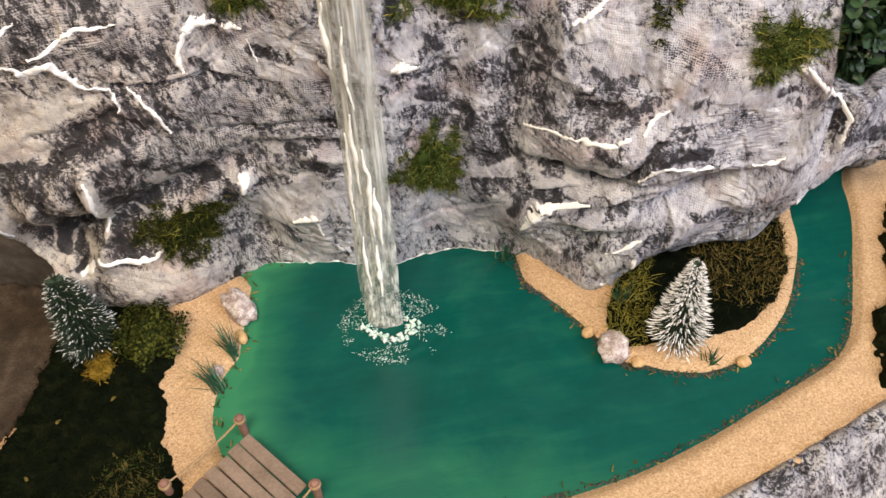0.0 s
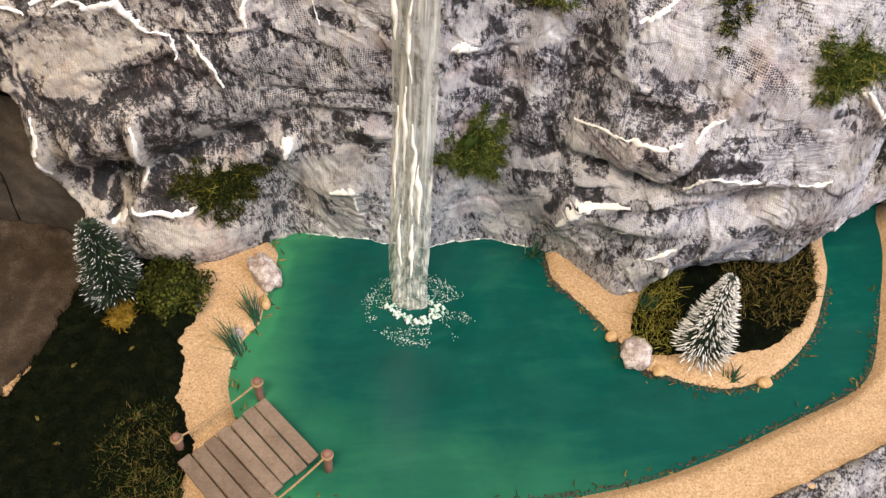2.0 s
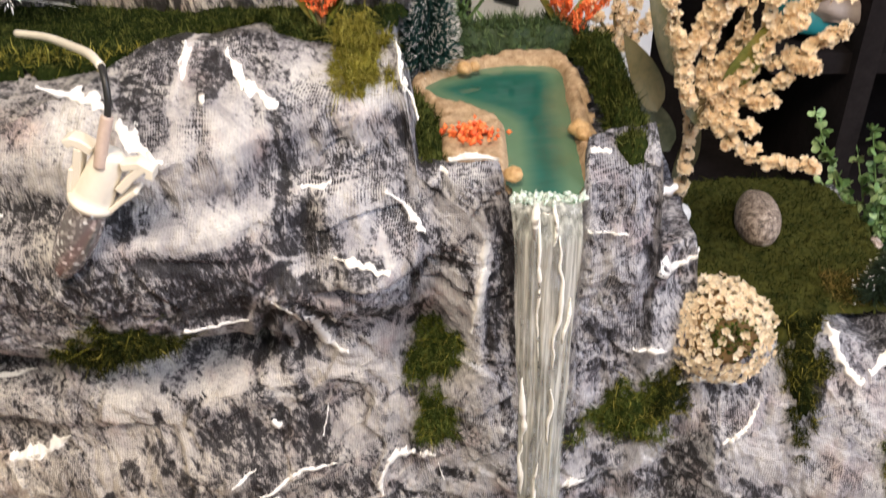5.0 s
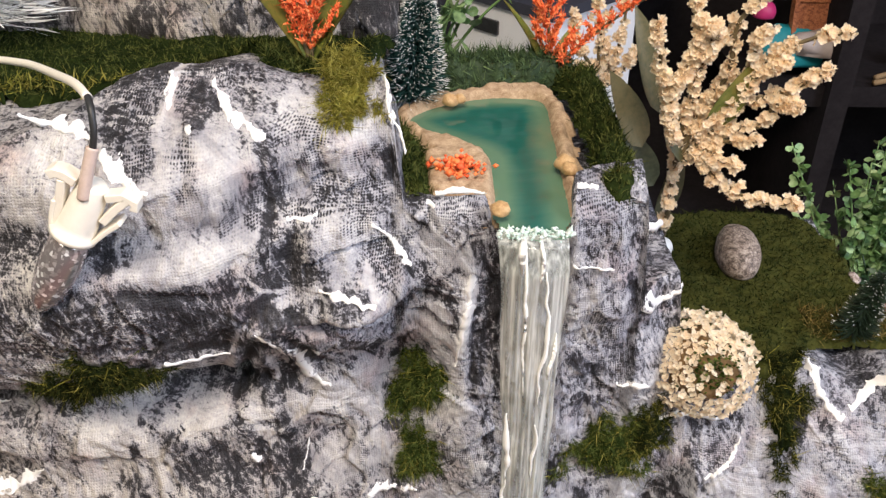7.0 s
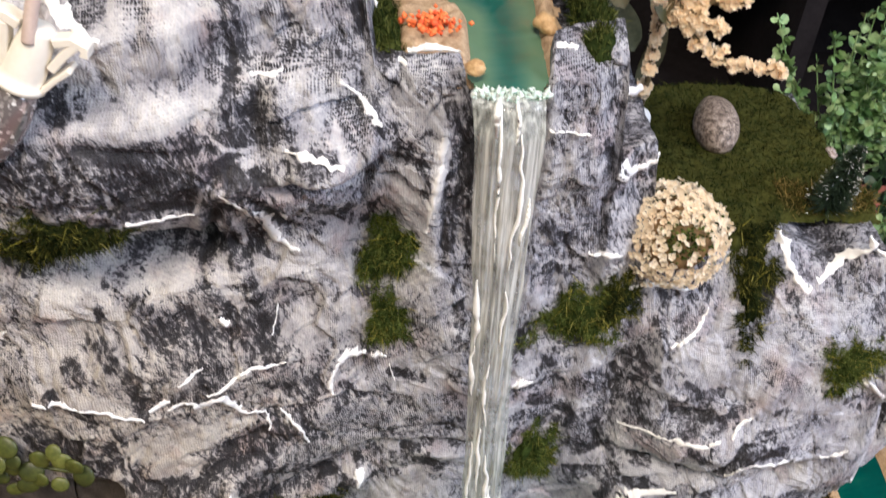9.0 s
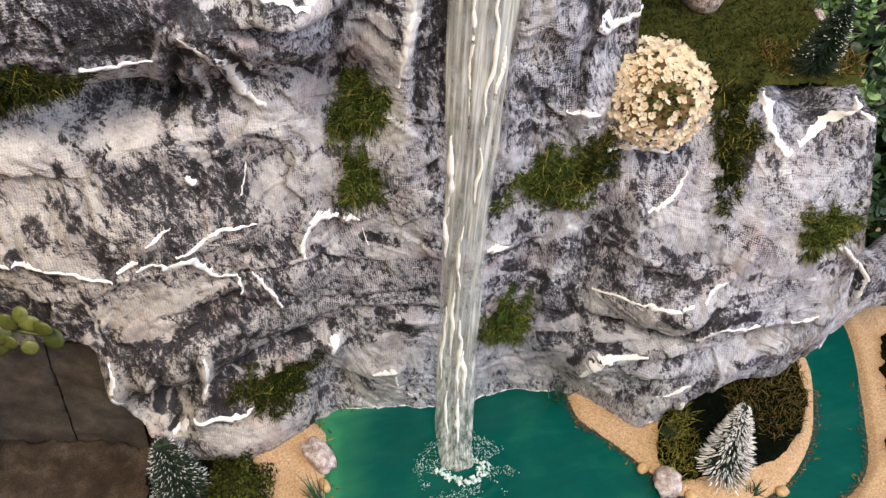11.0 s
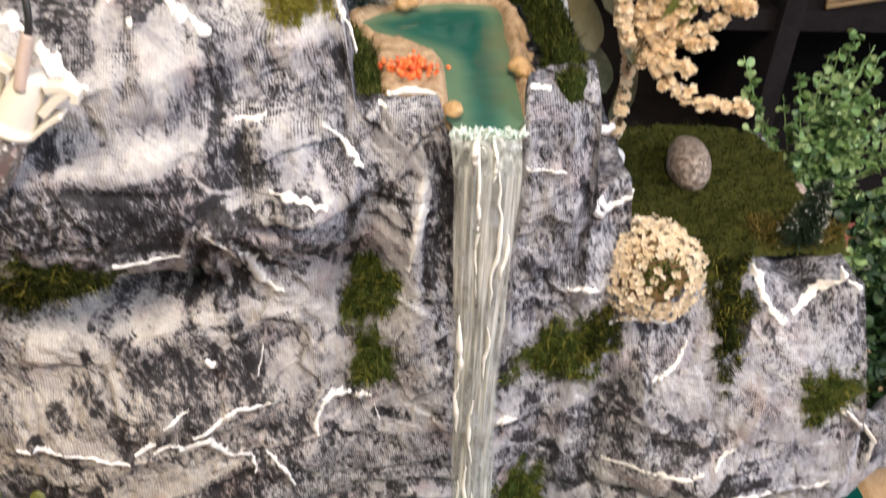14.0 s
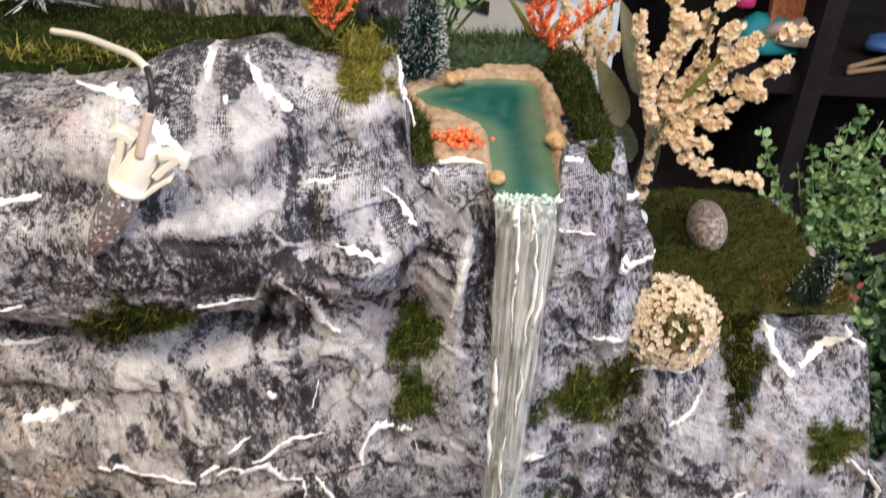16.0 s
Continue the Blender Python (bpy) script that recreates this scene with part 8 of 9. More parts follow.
for ring, cnt in ((0.010, 320), (0.015, 260), (0.019, 300), (0.0235, 420), (0.0260, 340)):
    a = r.uniform(0, 2 * np.pi, cnt)
    gap = vnoise(np.cos(a) * 3 + ring * 90, np.sin(a) * 3, 7) > -0.25
    a = a[gap]
    rad_ = ring + r.normal(0, 0.0013, len(a))
    pts.append(np.stack([0.0285 + rad_ * np.cos(a), -0.0265 + rad_ * np.sin(a) * 0.82, np.full(len(a), 0.0003)], -1))
    sz.append(r.uniform(0.00014, 0.00042, len(a)) * (1.5 if ring < 0.012 else 1.0))
part_w("foam_flecks", blobs(np.concatenate(pts), np.concatenate(sz), FOAM, "foam_flecks", 0.5), splash)
n_ = 90
a = r.uniform(-np.pi, 0.5, n_)
at = np.stack([0.027 + 0.0125 * np.cos(a) * r.uniform(0.7, 1.25, n_), -0.0262 + 0.0085 * np.sin(a) * r.uniform(0.7, 1.2, n_), r.uniform(0.0002, 0.0022, n_)], -1)
part_w("foam_crests", blobs(at, r.uniform(0.0005, 0.0015, n_), FOAM, "foam_crests", 1.2), splash)

# glint along the pool's back edge, painted as a thin white line
gx_ = np.linspace(-0.040, 0.082, 260)
g_ = np.stack([gx_, on_cliff(gx_, gx_ * 0 + 0.0004) - 0.0006, gx_ * 0 + 0.0005], -1)
ob = new("foam_line", tube(g_, 0.00012 + 0.00040 * np.clip(fbm(g_[:, 0] * 300, g_[:, 0] * 0, 2, 4), 0, 1), 6, "foam_line", [FOAM]))
tagged(ob, "thin white painted glint where pool meets the cliff", "foam")

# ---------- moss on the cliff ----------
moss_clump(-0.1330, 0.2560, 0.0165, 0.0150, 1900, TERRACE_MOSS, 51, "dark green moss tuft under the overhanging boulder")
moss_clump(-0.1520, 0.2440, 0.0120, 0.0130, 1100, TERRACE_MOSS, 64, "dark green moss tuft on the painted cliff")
moss_clump(-0.0255, 0.2150, 0.0100, 0.0150, 1500, MOSS, 52, "upright green moss tuft on the cliff")
moss_clump(-0.0330, 0.2060, 0.0075, 0.0070, 500, MOSS, 65, "ragged green moss tuft below another on the cliff")
moss_clump(-0.0280, 0.1770, 0.0085, 0.0150, 1300, MOSS, 53, "green moss tuft with a brown stalk")
moss_clump(0.0600, 0.1720, 0.0200, 0.0165, 2300, MOSS, 54, "wide green moss tuft beside the waterfall")
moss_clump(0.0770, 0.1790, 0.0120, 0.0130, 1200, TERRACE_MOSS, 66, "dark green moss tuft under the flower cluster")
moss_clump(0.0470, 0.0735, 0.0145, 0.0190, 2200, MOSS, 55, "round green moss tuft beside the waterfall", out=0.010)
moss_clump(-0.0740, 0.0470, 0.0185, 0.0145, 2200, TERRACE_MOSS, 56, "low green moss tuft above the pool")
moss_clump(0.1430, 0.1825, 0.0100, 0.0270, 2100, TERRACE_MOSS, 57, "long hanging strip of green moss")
moss_clump(0.1930, 0.1500, 0.0145, 0.0120, 1400, MOSS, 58, "green moss tuft at the cliff's corner")
moss_clump(-0.0510, 0.3425, 0.0100, 0.0105, 1900, MOSS_LIGHT, 59, "yellow green moss tuft hanging over the rim", hang=0.9)

succ = thing("succulent", (-0.1690, -0.0330, 0.1290), "yellow green plastic succulent with thick rounded leaves", "plant")
pad = lump("leaf", 0.0056, SUCCULENT, 2, 0.05, (0.92, 1.06, 0.30), 3)
LEAF_SPOTS = [(0.003, 0.016), (0.006, 0.012), (0.011, 0.01), (0.012, 0.0), (0.001, -0.005), (-0.006, 0.0), (-0.004, 0.011), (-0.009, 0.004),
              (-0.014, 0.012), (-0.018, 0.004), (-0.013, -0.006), (-0.022, 0.010), (-0.024, -0.002), (-0.019, -0.009), (-0.028, 0.005), (-0.016, 0.019)]
stalk = spline([(-0.026, 0.002, -0.004), (-0.010, -0.001, 0.002), (0.004, -0.001, -0.001), (0.010, 0.000, -0.004)], 6)
part("stalk", tube(stalk, 0.0010, 6, "stalk", [SUCCULENT]), succ)
for k, (lx, lz) in enumerate(LEAF_SPOTS):
    m = facing((lx, -0.004 - 0.0012 * (k % 3), lz), (0.25 * math.sin(k * 2.1), -1, 0.35 + 0.3 * math.cos(k * 1.7)), k * 1.1, 0.66 + 0.08 * (k % 4))
    part("leaf", pad, succ, m=m)

# ---------- upper pool ----------
UP = spline([(0.0060, 0.0000), (0.0285, 0.0000), (0.0290, 0.0100), (0.0288, 0.0510), (0.0285, 0.0900), (0.0275, 0.1220), (0.0161, 0.1275), (-0.0068, 0.1240), (-0.0290, 0.1070), (-0.0270, 0.0940), (-0.0080, 0.0790), (0.0030, 0.0680), (0.0055, 0.0450), (0.0055, 0.0145)], 6, True)
ux, uy = np.meshgrid(np.arange(-0.035, 0.042, 0.0011), np.arange(-0.003, 0.134, 0.0011))
ud = inside_distance(ux, uy, UP)
keep = (ud[:-1, :-1] > -0.003 * smooth(0.006, 0.014, uy[:-1, :-1]) - 0.0004) & (ud[1:, 1:] > -0.003 * smooth(0.006, 0.014, uy[:-1, :-1]) - 0.0004)
me = mesh_from("upper_pool", np.stack([ux, uy, 0.2998 + 0.0002 * fbm(ux * 90, uy * 90, 2, 4)], -1).reshape(-1, 3), grid_faces(*ux.shape, keep), [WATER_UP])
attribute(me, "shore", smooth(0.012, 0.0, ud) * 0.9)
tagged(new("upper_pool", me), "small glossy teal resin pool above the waterfall", "water", kind="structure")
UP_SAND = mottled("pale_sand_bank", [(0.28, (0.17, 0.11, 0.065)), (0.45, (0.36, 0.25, 0.155)), (0.65, (0.60, 0.46, 0.31))], 260, 0.9, fine=7, bump=0.6, gap=0.0008)
mound("upper_bank", [(-0.022, 0.018), (-0.026, 0.050), (-0.029, 0.076), (-0.041, 0.100), (-0.036, 0.124), (-0.010, 0.140), (0.012, 0.146), (0.032, 0.148), (0.041, 0.120), (0.041, 0.070), (0.039, 0.020), (0.034, 0.012), (0.016, 0.010), (0.000, 0.013)], 0.2975, 0.0060, UP_SAND, soft=0.0060, hole=UP, label="pale sandy bank round the upper pool", category="bank", kind="structure")
for nm, loop_, zz_, hh, cnt, ln, sd, lab, mat_ in (
        ("moss_bank", [(0.040, 0.024), (0.058, 0.024), (0.061, 0.060), (0.060, 0.110), (0.056, 0.150), (0.036, 0.152), (0.040, 0.120), (0.044, 0.080), (0.042, 0.045)], 0.302, 0.008, 4200, 0.0036, 71, "thick green moss beside the upper pool", LAWN_MOSS),
        ("moss_bank", [(-0.038, 0.020), (-0.020, 0.019), (-0.022, 0.045), (-0.027, 0.074), (-0.041, 0.096), (-0.044, 0.050)], 0.301, 0.006, 2000, 0.0036, 72, "green moss between the boulder and the upper pool", LAWN_MOSS),
        ("moss_hedge", [(-0.028, 0.146), (-0.005, 0.140), (0.030, 0.142), (0.046, 0.150), (0.050, 0.166), (0.010, 0.166), (-0.028, 0.162)], 0.298, 0.014, 3600, 0.0050, 73, "low dark green leafy hedge behind the upper pool", HEDGE)):
    bed = thing(nm, (loop_[0][0], loop_[0][1], zz_), lab, "moss", kind="stuff")
    ob, spots = mound("moss_base", loop_, zz_, hh, mat_, soft=0.007, lump=0.0022, parent=bed, seed=sd)
    turf("moss_fibres", spots, cnt, ln, 0.00032, mat_, bed, lean=0.9, seed=sd)
    for ob in bed.children:
        ob.matrix_local = Matrix.Translation(-bed.location)
for x_, y_, r_, lab in ((0.0322, 0.0500, 0.0040, "peanut shaped tan stone on the upper bank"), (0.0335, 0.0450, 0.0034, "tan pebble on the upper bank"), (0.0050, 0.0120, 0.0036, "tan pebble at the lip of the fall"), (-0.0150, 0.1150, 0.0038, "brown pebble on the upper bank"), (-0.0105, 0.1170, 0.0030, "brown pebble on the upper bank")):
    ob = new("pebble", lump("pebble", r_, TAN_STONE, x_ * 900, 0.2, (1, 1.1, 0.9)))
    ob.location = (x_, y_, 0.3045)
    tagged(ob, lab, "stone", "pebbles on the upper bank")
posy = thing("orange_posy", (-0.0105, 0.0440, 0.3045), "small clump of orange blossom on the upper bank", "flowers")
r = np.random.default_rng(3)
at = r.normal(size=(130, 3)) * (0.0044, 0.0032, 0.0016) + (0, 0, 0.002)
part("blossom", blobs(at, r.uniform(0.0008, 0.0020, 130), ORANGE, "blossom", 0.9), posy)

# ---------- heights on the dark end ----------
heath = thing("top_moss", (-0.15, 0.06, 0.345), "short green moss lawn on top of the cliff", "moss", kind="stuff")
_, spots = mound("moss_base", [(-0.0480, 0.075), (-0.051, 0.048), (-0.066, 0.040), (-0.080, 0.040), (-0.092, 0.054), (-0.112, 0.054), (-0.128, 0.044), (-0.150, 0.034), (-0.200, 0.026), (-0.290, 0.024), (-0.290, 0.122), (-0.160, 0.122), (-0.0485, 0.118)], lambda x, y: cap_level(x, y) - 0.001, 0.0045, LAWN_MOSS, parent=heath, step=0.0016, soft=0.003)
turf("moss_fibres", spots, 22000, 0.0025, 0.00022, LAWN_MOSS, heath, lean=1.3, seed=81)
rim_edge = spots[spots[:, 1] < np.interp(spots[:, 0], cx, CLIFF_Y[-1]) + 0.040]
rim_edge = rim_edge[(rim_edge[:, 0] > -0.115) & (rim_edge[:, 1] < 0.060)]
turf("rim_moss", rim_edge, 3000, 0.0038, 0.00026, LAWN_MOSS, heath, lean=1.2, seed=83)
front_edge = spots[(spots[:, 1] < 0.046) & (spots[:, 0] < -0.135)]
turf("yellow_moss", front_edge, 900, 0.0060, 0.00034, MOSS_LIGHT, heath, lean=1.1, seed=82, label="yellow green moss")
for ob in heath.children:
    ob.matrix_local = Matrix.Translation(-heath.location)

bx, bv = np.meshgrid(np.linspace(-0.30, -0.0455, 260), np.linspace(0, 1, 130))
bz = 0.335 + bv * (0.125 + 0.012 * vnoise(bx * 30, 0 * bx, 3))
by = 0.116 - 0.0045 * ridged(bx * 26 + bz * 8, bz * 11, 2, 135) - 0.0012 * ridged(bx * 80, bz * 30, 3, 136) - 0.003 * fbm(bx * 16, bz * 16, 2, 131) + 0.02 * bv + 0.035 * smooth(-0.053, -0.0455, bx)
me = mesh_from("back_cliff", np.stack([bx, by, bz], -1).reshape(-1, 3), grid_faces(*bx.shape)[:, ::-1], [ROCK])
pr = (blur(by, 6) - by) / 0.0016
attribute(me, "bare", 0.08 + 0 * bx), attribute(me, "scuff", 0.6 + 0 * bx), attribute(me, "dry", 0.47 + 0.08 * np.tanh(pr) + 0.10 * fbm(bx * 34, bz * 16, 3, 7) - 0.30 * np.exp(-((vnoise(bx * 42, bz * 7, 17) / 0.16) ** 2))), attribute(me, "warm", 0.85 + 0 * bx)
upper = tagged(new("upper_cliff", me), "white and grey painted plaster crag behind the moss lawn", "cliff")
upper.modifiers.new("thick", "SOLIDIFY").thickness = 0.012
upper.modifiers["thick"].offset = -1


def plume_plant(place, leaves, plumes, label, group="orange plume plants"):
    """A stem with long leaves and an orange plume of many small curled bits."""
    plant = thing("orange_plume_plant", place, label, "plant", group)
    r = np.random.default_rng(int(abs(place[0]) * 7000))
    for length, width, yaw, pitch, mat_ in leaves:
        m = Matrix.Rotation(radians(yaw), 4, "Z") @ Matrix.Rotation(radians(pitch), 4, "X")
        part("leaf", leaf_mesh("leaf", length, width, mat_, 0.3, 0.35, 0.8), plant, m=m)
    for tip, r_, cnt in plumes:
        stem_ = spline([(0, 0, 0), (tip[0] * 0.3, tip[1] * 0.3, tip[2] * 0.4), tip], 8)
        part("stem", tube(stem_, np.linspace(0.0011, 0.0005, len(stem_)), 6, "stem", [STEM]), plant)
        bits, ways = [], []
        for j in range(26):
            q = 0.20 + 0.78 * j / 25
            root = np.array([np.interp(q * (len(stem_) - 1), np.arange(len(stem_)), stem_[:, i]) for i in range(3)])
            a = j * 2.39996 + r.normal(0, 0.3)
            far = 0.72 * r_ * (1.12 - q) ** 0.5 * r.uniform(0.7, 1.15)
            k_ = max(cnt // 13, 16)
            f_ = r.random(k_) ** 0.8
            lift = far * (0.45 * f_ + 0.75 * f_**2)
            on = root + np.stack([np.cos(a) * far * f_, np.sin(a) * far * f_, lift], -1) + r.normal(size=(k_, 3)) * 0.0007
            bits.append(on), ways.append(np.stack([np.cos(a) + 0 * f_, np.sin(a) + 0 * f_, 1.3 + 0 * f_], -1))
        on, out_ = np.concatenate(bits), np.concatenate(ways)
        part("plume", blobs(on, r.uniform(0.0003, 0.00075, len(on)), ORANGE, "plume", 1.6), plant, "feathery orange plume")
        vv, ff = fibres(on, out_ + r.normal(size=on.shape) * 0.5, 0.0026, 0.00040, 0.6, cnt)
        part("plume_fringe", mesh_from("plume_fringe", vv, ff, [ORANGE], False), plant, "orange plume fringe")
    return plant


plume_plant((-0.066, 0.047, 0.346), [(0.075, 0.012, 62, 56, OLIVE), (0.060, 0.011, -60, 58, OLIVE), (0.040, 0.009, 40, 70, OLIVE), (0.050, 0.009, -28, 62, OLIVE)],
            [((0.004, 0.010, 0.078), 0.017, 900), ((-0.022, 0.006, 0.050), 0.008, 260)], "orange plume flower with olive leaves on the moss lawn")
plume_plant((0.034, 0.150, 0.302), [(0.045, 0.008, 70, 66, OLIVE), (0.030, 0.007, -40, 60, OLIVE)],
            [((-0.008, 0.004, 0.088), 0.017, 1000), ((0.052, -0.010, 0.052), 0.010, 330)], "orange plume flower behind the upper pool")
bristle_tree((-0.0350, 0.1240, 0.300), 0.060, 0.0180, (0.12, 0.05), TEAL_BRISTLE, 0.40, 7000, 33, "blue green bottle brush tree with white tips beside the upper pool")
bristle_tree((0.1830, 0.0760, 0.199), 0.036, 0.0115, (0.18, 0.06), GREEN_BRISTLE, 0.06, 2800, 34, "dark green bottle brush tree leaning on the mossy terrace")
bristle_tree((-0.205, 0.085, 0.345), 0.075, 0.034, (0.0, 0.05), FROST, 0.9, 1600, 35, "white bristle tree on the moss lawn")

# ---------- terrace ----------
terrace = thing("terrace_moss", (0.15, 0.11, 0.198), "short dark green moss lawn on the lower terrace", "moss", kind="stuff")
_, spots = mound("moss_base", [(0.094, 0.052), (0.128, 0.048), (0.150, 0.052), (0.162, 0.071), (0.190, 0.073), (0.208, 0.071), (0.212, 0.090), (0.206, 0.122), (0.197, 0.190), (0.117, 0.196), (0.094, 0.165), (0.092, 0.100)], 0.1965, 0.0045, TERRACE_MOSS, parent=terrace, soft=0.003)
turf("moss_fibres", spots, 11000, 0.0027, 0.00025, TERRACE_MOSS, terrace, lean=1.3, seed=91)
corner = spots[(spots[:, 0] > 0.162) & (spots[:, 1] < 0.095)]
turf("dry_moss", corner, 900, 0.0055, 0.00030, DRY_MOSS, terrace, lean=1.1, seed=92, label="brown dried moss")
for ob in terrace.children:
    ob.matrix_local = Matrix.Translation(-terrace.location)
ob = new("pebble", lump("pebble", 0.0160, SPECKLED, 3, 0.05, (0.76, 1.46, 0.74), 4))
ob.location, ob.rotation_euler = (0.1440, 0.142, 0.2060), (0, 0, -0.16)
tagged(ob, "large speckled grey and pinkish pebble on the moss", "stone")
bead = new("bead", lump("bead", 0.0058, WHITE_BEAD, 1, 0.0, (1, 1, 1), 3))
bead.location = (0.0970, 0.125, 0.2190)
tagged(bead, "round white bead at the tower's foot", "bead")
ob = new("mossy_edge_stone", lump("edge", 0.0028, PALE_STONE, 8, 0.3, (0.9, 2.0, 0.6)))
ob.location = (0.203, 0.126, 0.2005)
tagged(ob, "pale plaster lump on the terrace edge", "stone")

daisy = thing("dried_flower_cluster", (0.1005, 0.0450, 0.2060), "round cluster of cream dried florets on the terrace edge", "flowers")
r = np.random.default_rng(12)
for k in range(420):
    t_ = (k + 0.5) / 420
    ph, th = math.acos(1 - 1.35 * t_), k * 2.39996
    d = Vector((math.sin(ph) * math.cos(th), math.sin(ph) * math.sin(th), math.cos(ph)))
    d = Matrix.Rotation(radians(42), 3, "X") @ d
    hollow = (Vector((d.x, d.y, d.z)) - Vector((0.03, -0.80, 0.34)).normalized()).length
    if hollow < 0.46 and r.random() < 0.80:
        continue
    p_ = d * (0.0226 + r.normal(0, 0.0014))
    part("floret", FLORETS[k % 6], daisy, m=facing(p_, d + Vector(r.normal(size=3) * 0.35), r.uniform(0, 6), r.uniform(0.50, 0.78)))
part("heart", lump("heart", 0.0172, CREAM_HEART, 4, 0.15, (1, 1, 1)), daisy, "dark tan heart of the cluster")
part("leaf_heart", blobs(r.normal(size=(260, 3)) * (0.0058, 0.002, 0.0058) + (0.0006, -0.0165, 0.0070), r.uniform(0.0005, 0.0012, 260), MOSS, "leaf_heart"), daisy, "green moss in the cluster's gap")


def spray(place, sprigs, count, seed, label, scale=1.0, leaves=()):
    """A branched stem with many ruffled cream florets along it."""
    plant = thing("cream_flower_spray", place, label, "flowers", "cream sprays")
    r = np.random.default_rng(seed)
    loose_at, loose_way = [], []
    made = 0
    for stations in sprigs:
        line_ = spline(stations, 12)
        twig = part("stem", tube(line_, np.linspace(0.0014, 0.0006, len(line_)), 6, "stem", [STEM]), plant)
        seg = np.linalg.norm(np.diff(line_, axis=0), axis=1).sum()
        n_ = int(count * seg / 0.1)
        knots = max(int(seg / 0.0021), 6)
        knot_q = r.uniform(0.10, 1.0, knots)
        knot_off = r.normal(size=(knots, 3))
        knot_off *= (r.uniform(0.0003, 0.0021, knots) / np.linalg.norm(knot_off, axis=1))[:, None]
        for j_ in range(n_):
            k_ = j_ % knots
            at = np.array([np.interp(knot_q[k_] * (len(line_) - 1), np.arange(len(line_)), line_[:, j]) for j in range(3)]) + knot_off[k_]
            way = r.normal(size=3)
            at = at + way / np.linalg.norm(way) * r.uniform(0.0006, 0.0022)
            made += 1
            if made <= 290:
                part("floret", FLORETS[made % 6], twig, m=facing(at, way + (0, -0.5, 0.4), r.uniform(0, 6), r.uniform(0.85, 1.35) * scale))
            else:
                loose_at.append(at), loose_way.append(way)
    if loose_at:
        at = np.array(loose_at)
        base = np.array([v_.co[:] for v_ in FLORETS[0].vertices])
        tri = np.array([p_.vertices[:] for p_ in FLORETS[0].polygons])
        vs = []
        for a_, w_ in zip(at, loose_way):
            m = facing(a_, w_ + np.array((0, -0.5, 0.4)), r.uniform(0, 6), r.uniform(0.85, 1.35) * scale)
            vs.append(base @ np.array(m.to_3x3()).T + np.array(m.translation))
        k_ = np.arange(len(at))[:, None, None] * len(base)
        tagged(part("floret_mass", mesh_from("floret_mass", np.concatenate(vs), (k_ + tri[None]).reshape(-1, 3), [CREAM], False), plant), kind="stuff")
    for root, tip, width, mat_ in leaves:
        along_leaf = Vector(tip) - Vector(root)
        ay = along_leaf.normalized()
        az = (Vector((0.25, -1, 0.4)) - ay * ay.dot(Vector((0.25, -1, 0.4)))).normalized()
        ax_ = ay.cross(az)
        m = Matrix((ax_, ay, az)).transposed().to_4x4()
        m.translation = Vector(root) - Vector(place)
        part("leaf", leaf_mesh("leaf", along_leaf.length, width, mat_, 0.35, 0.25, 0.75), plant, m=m)
    return plant


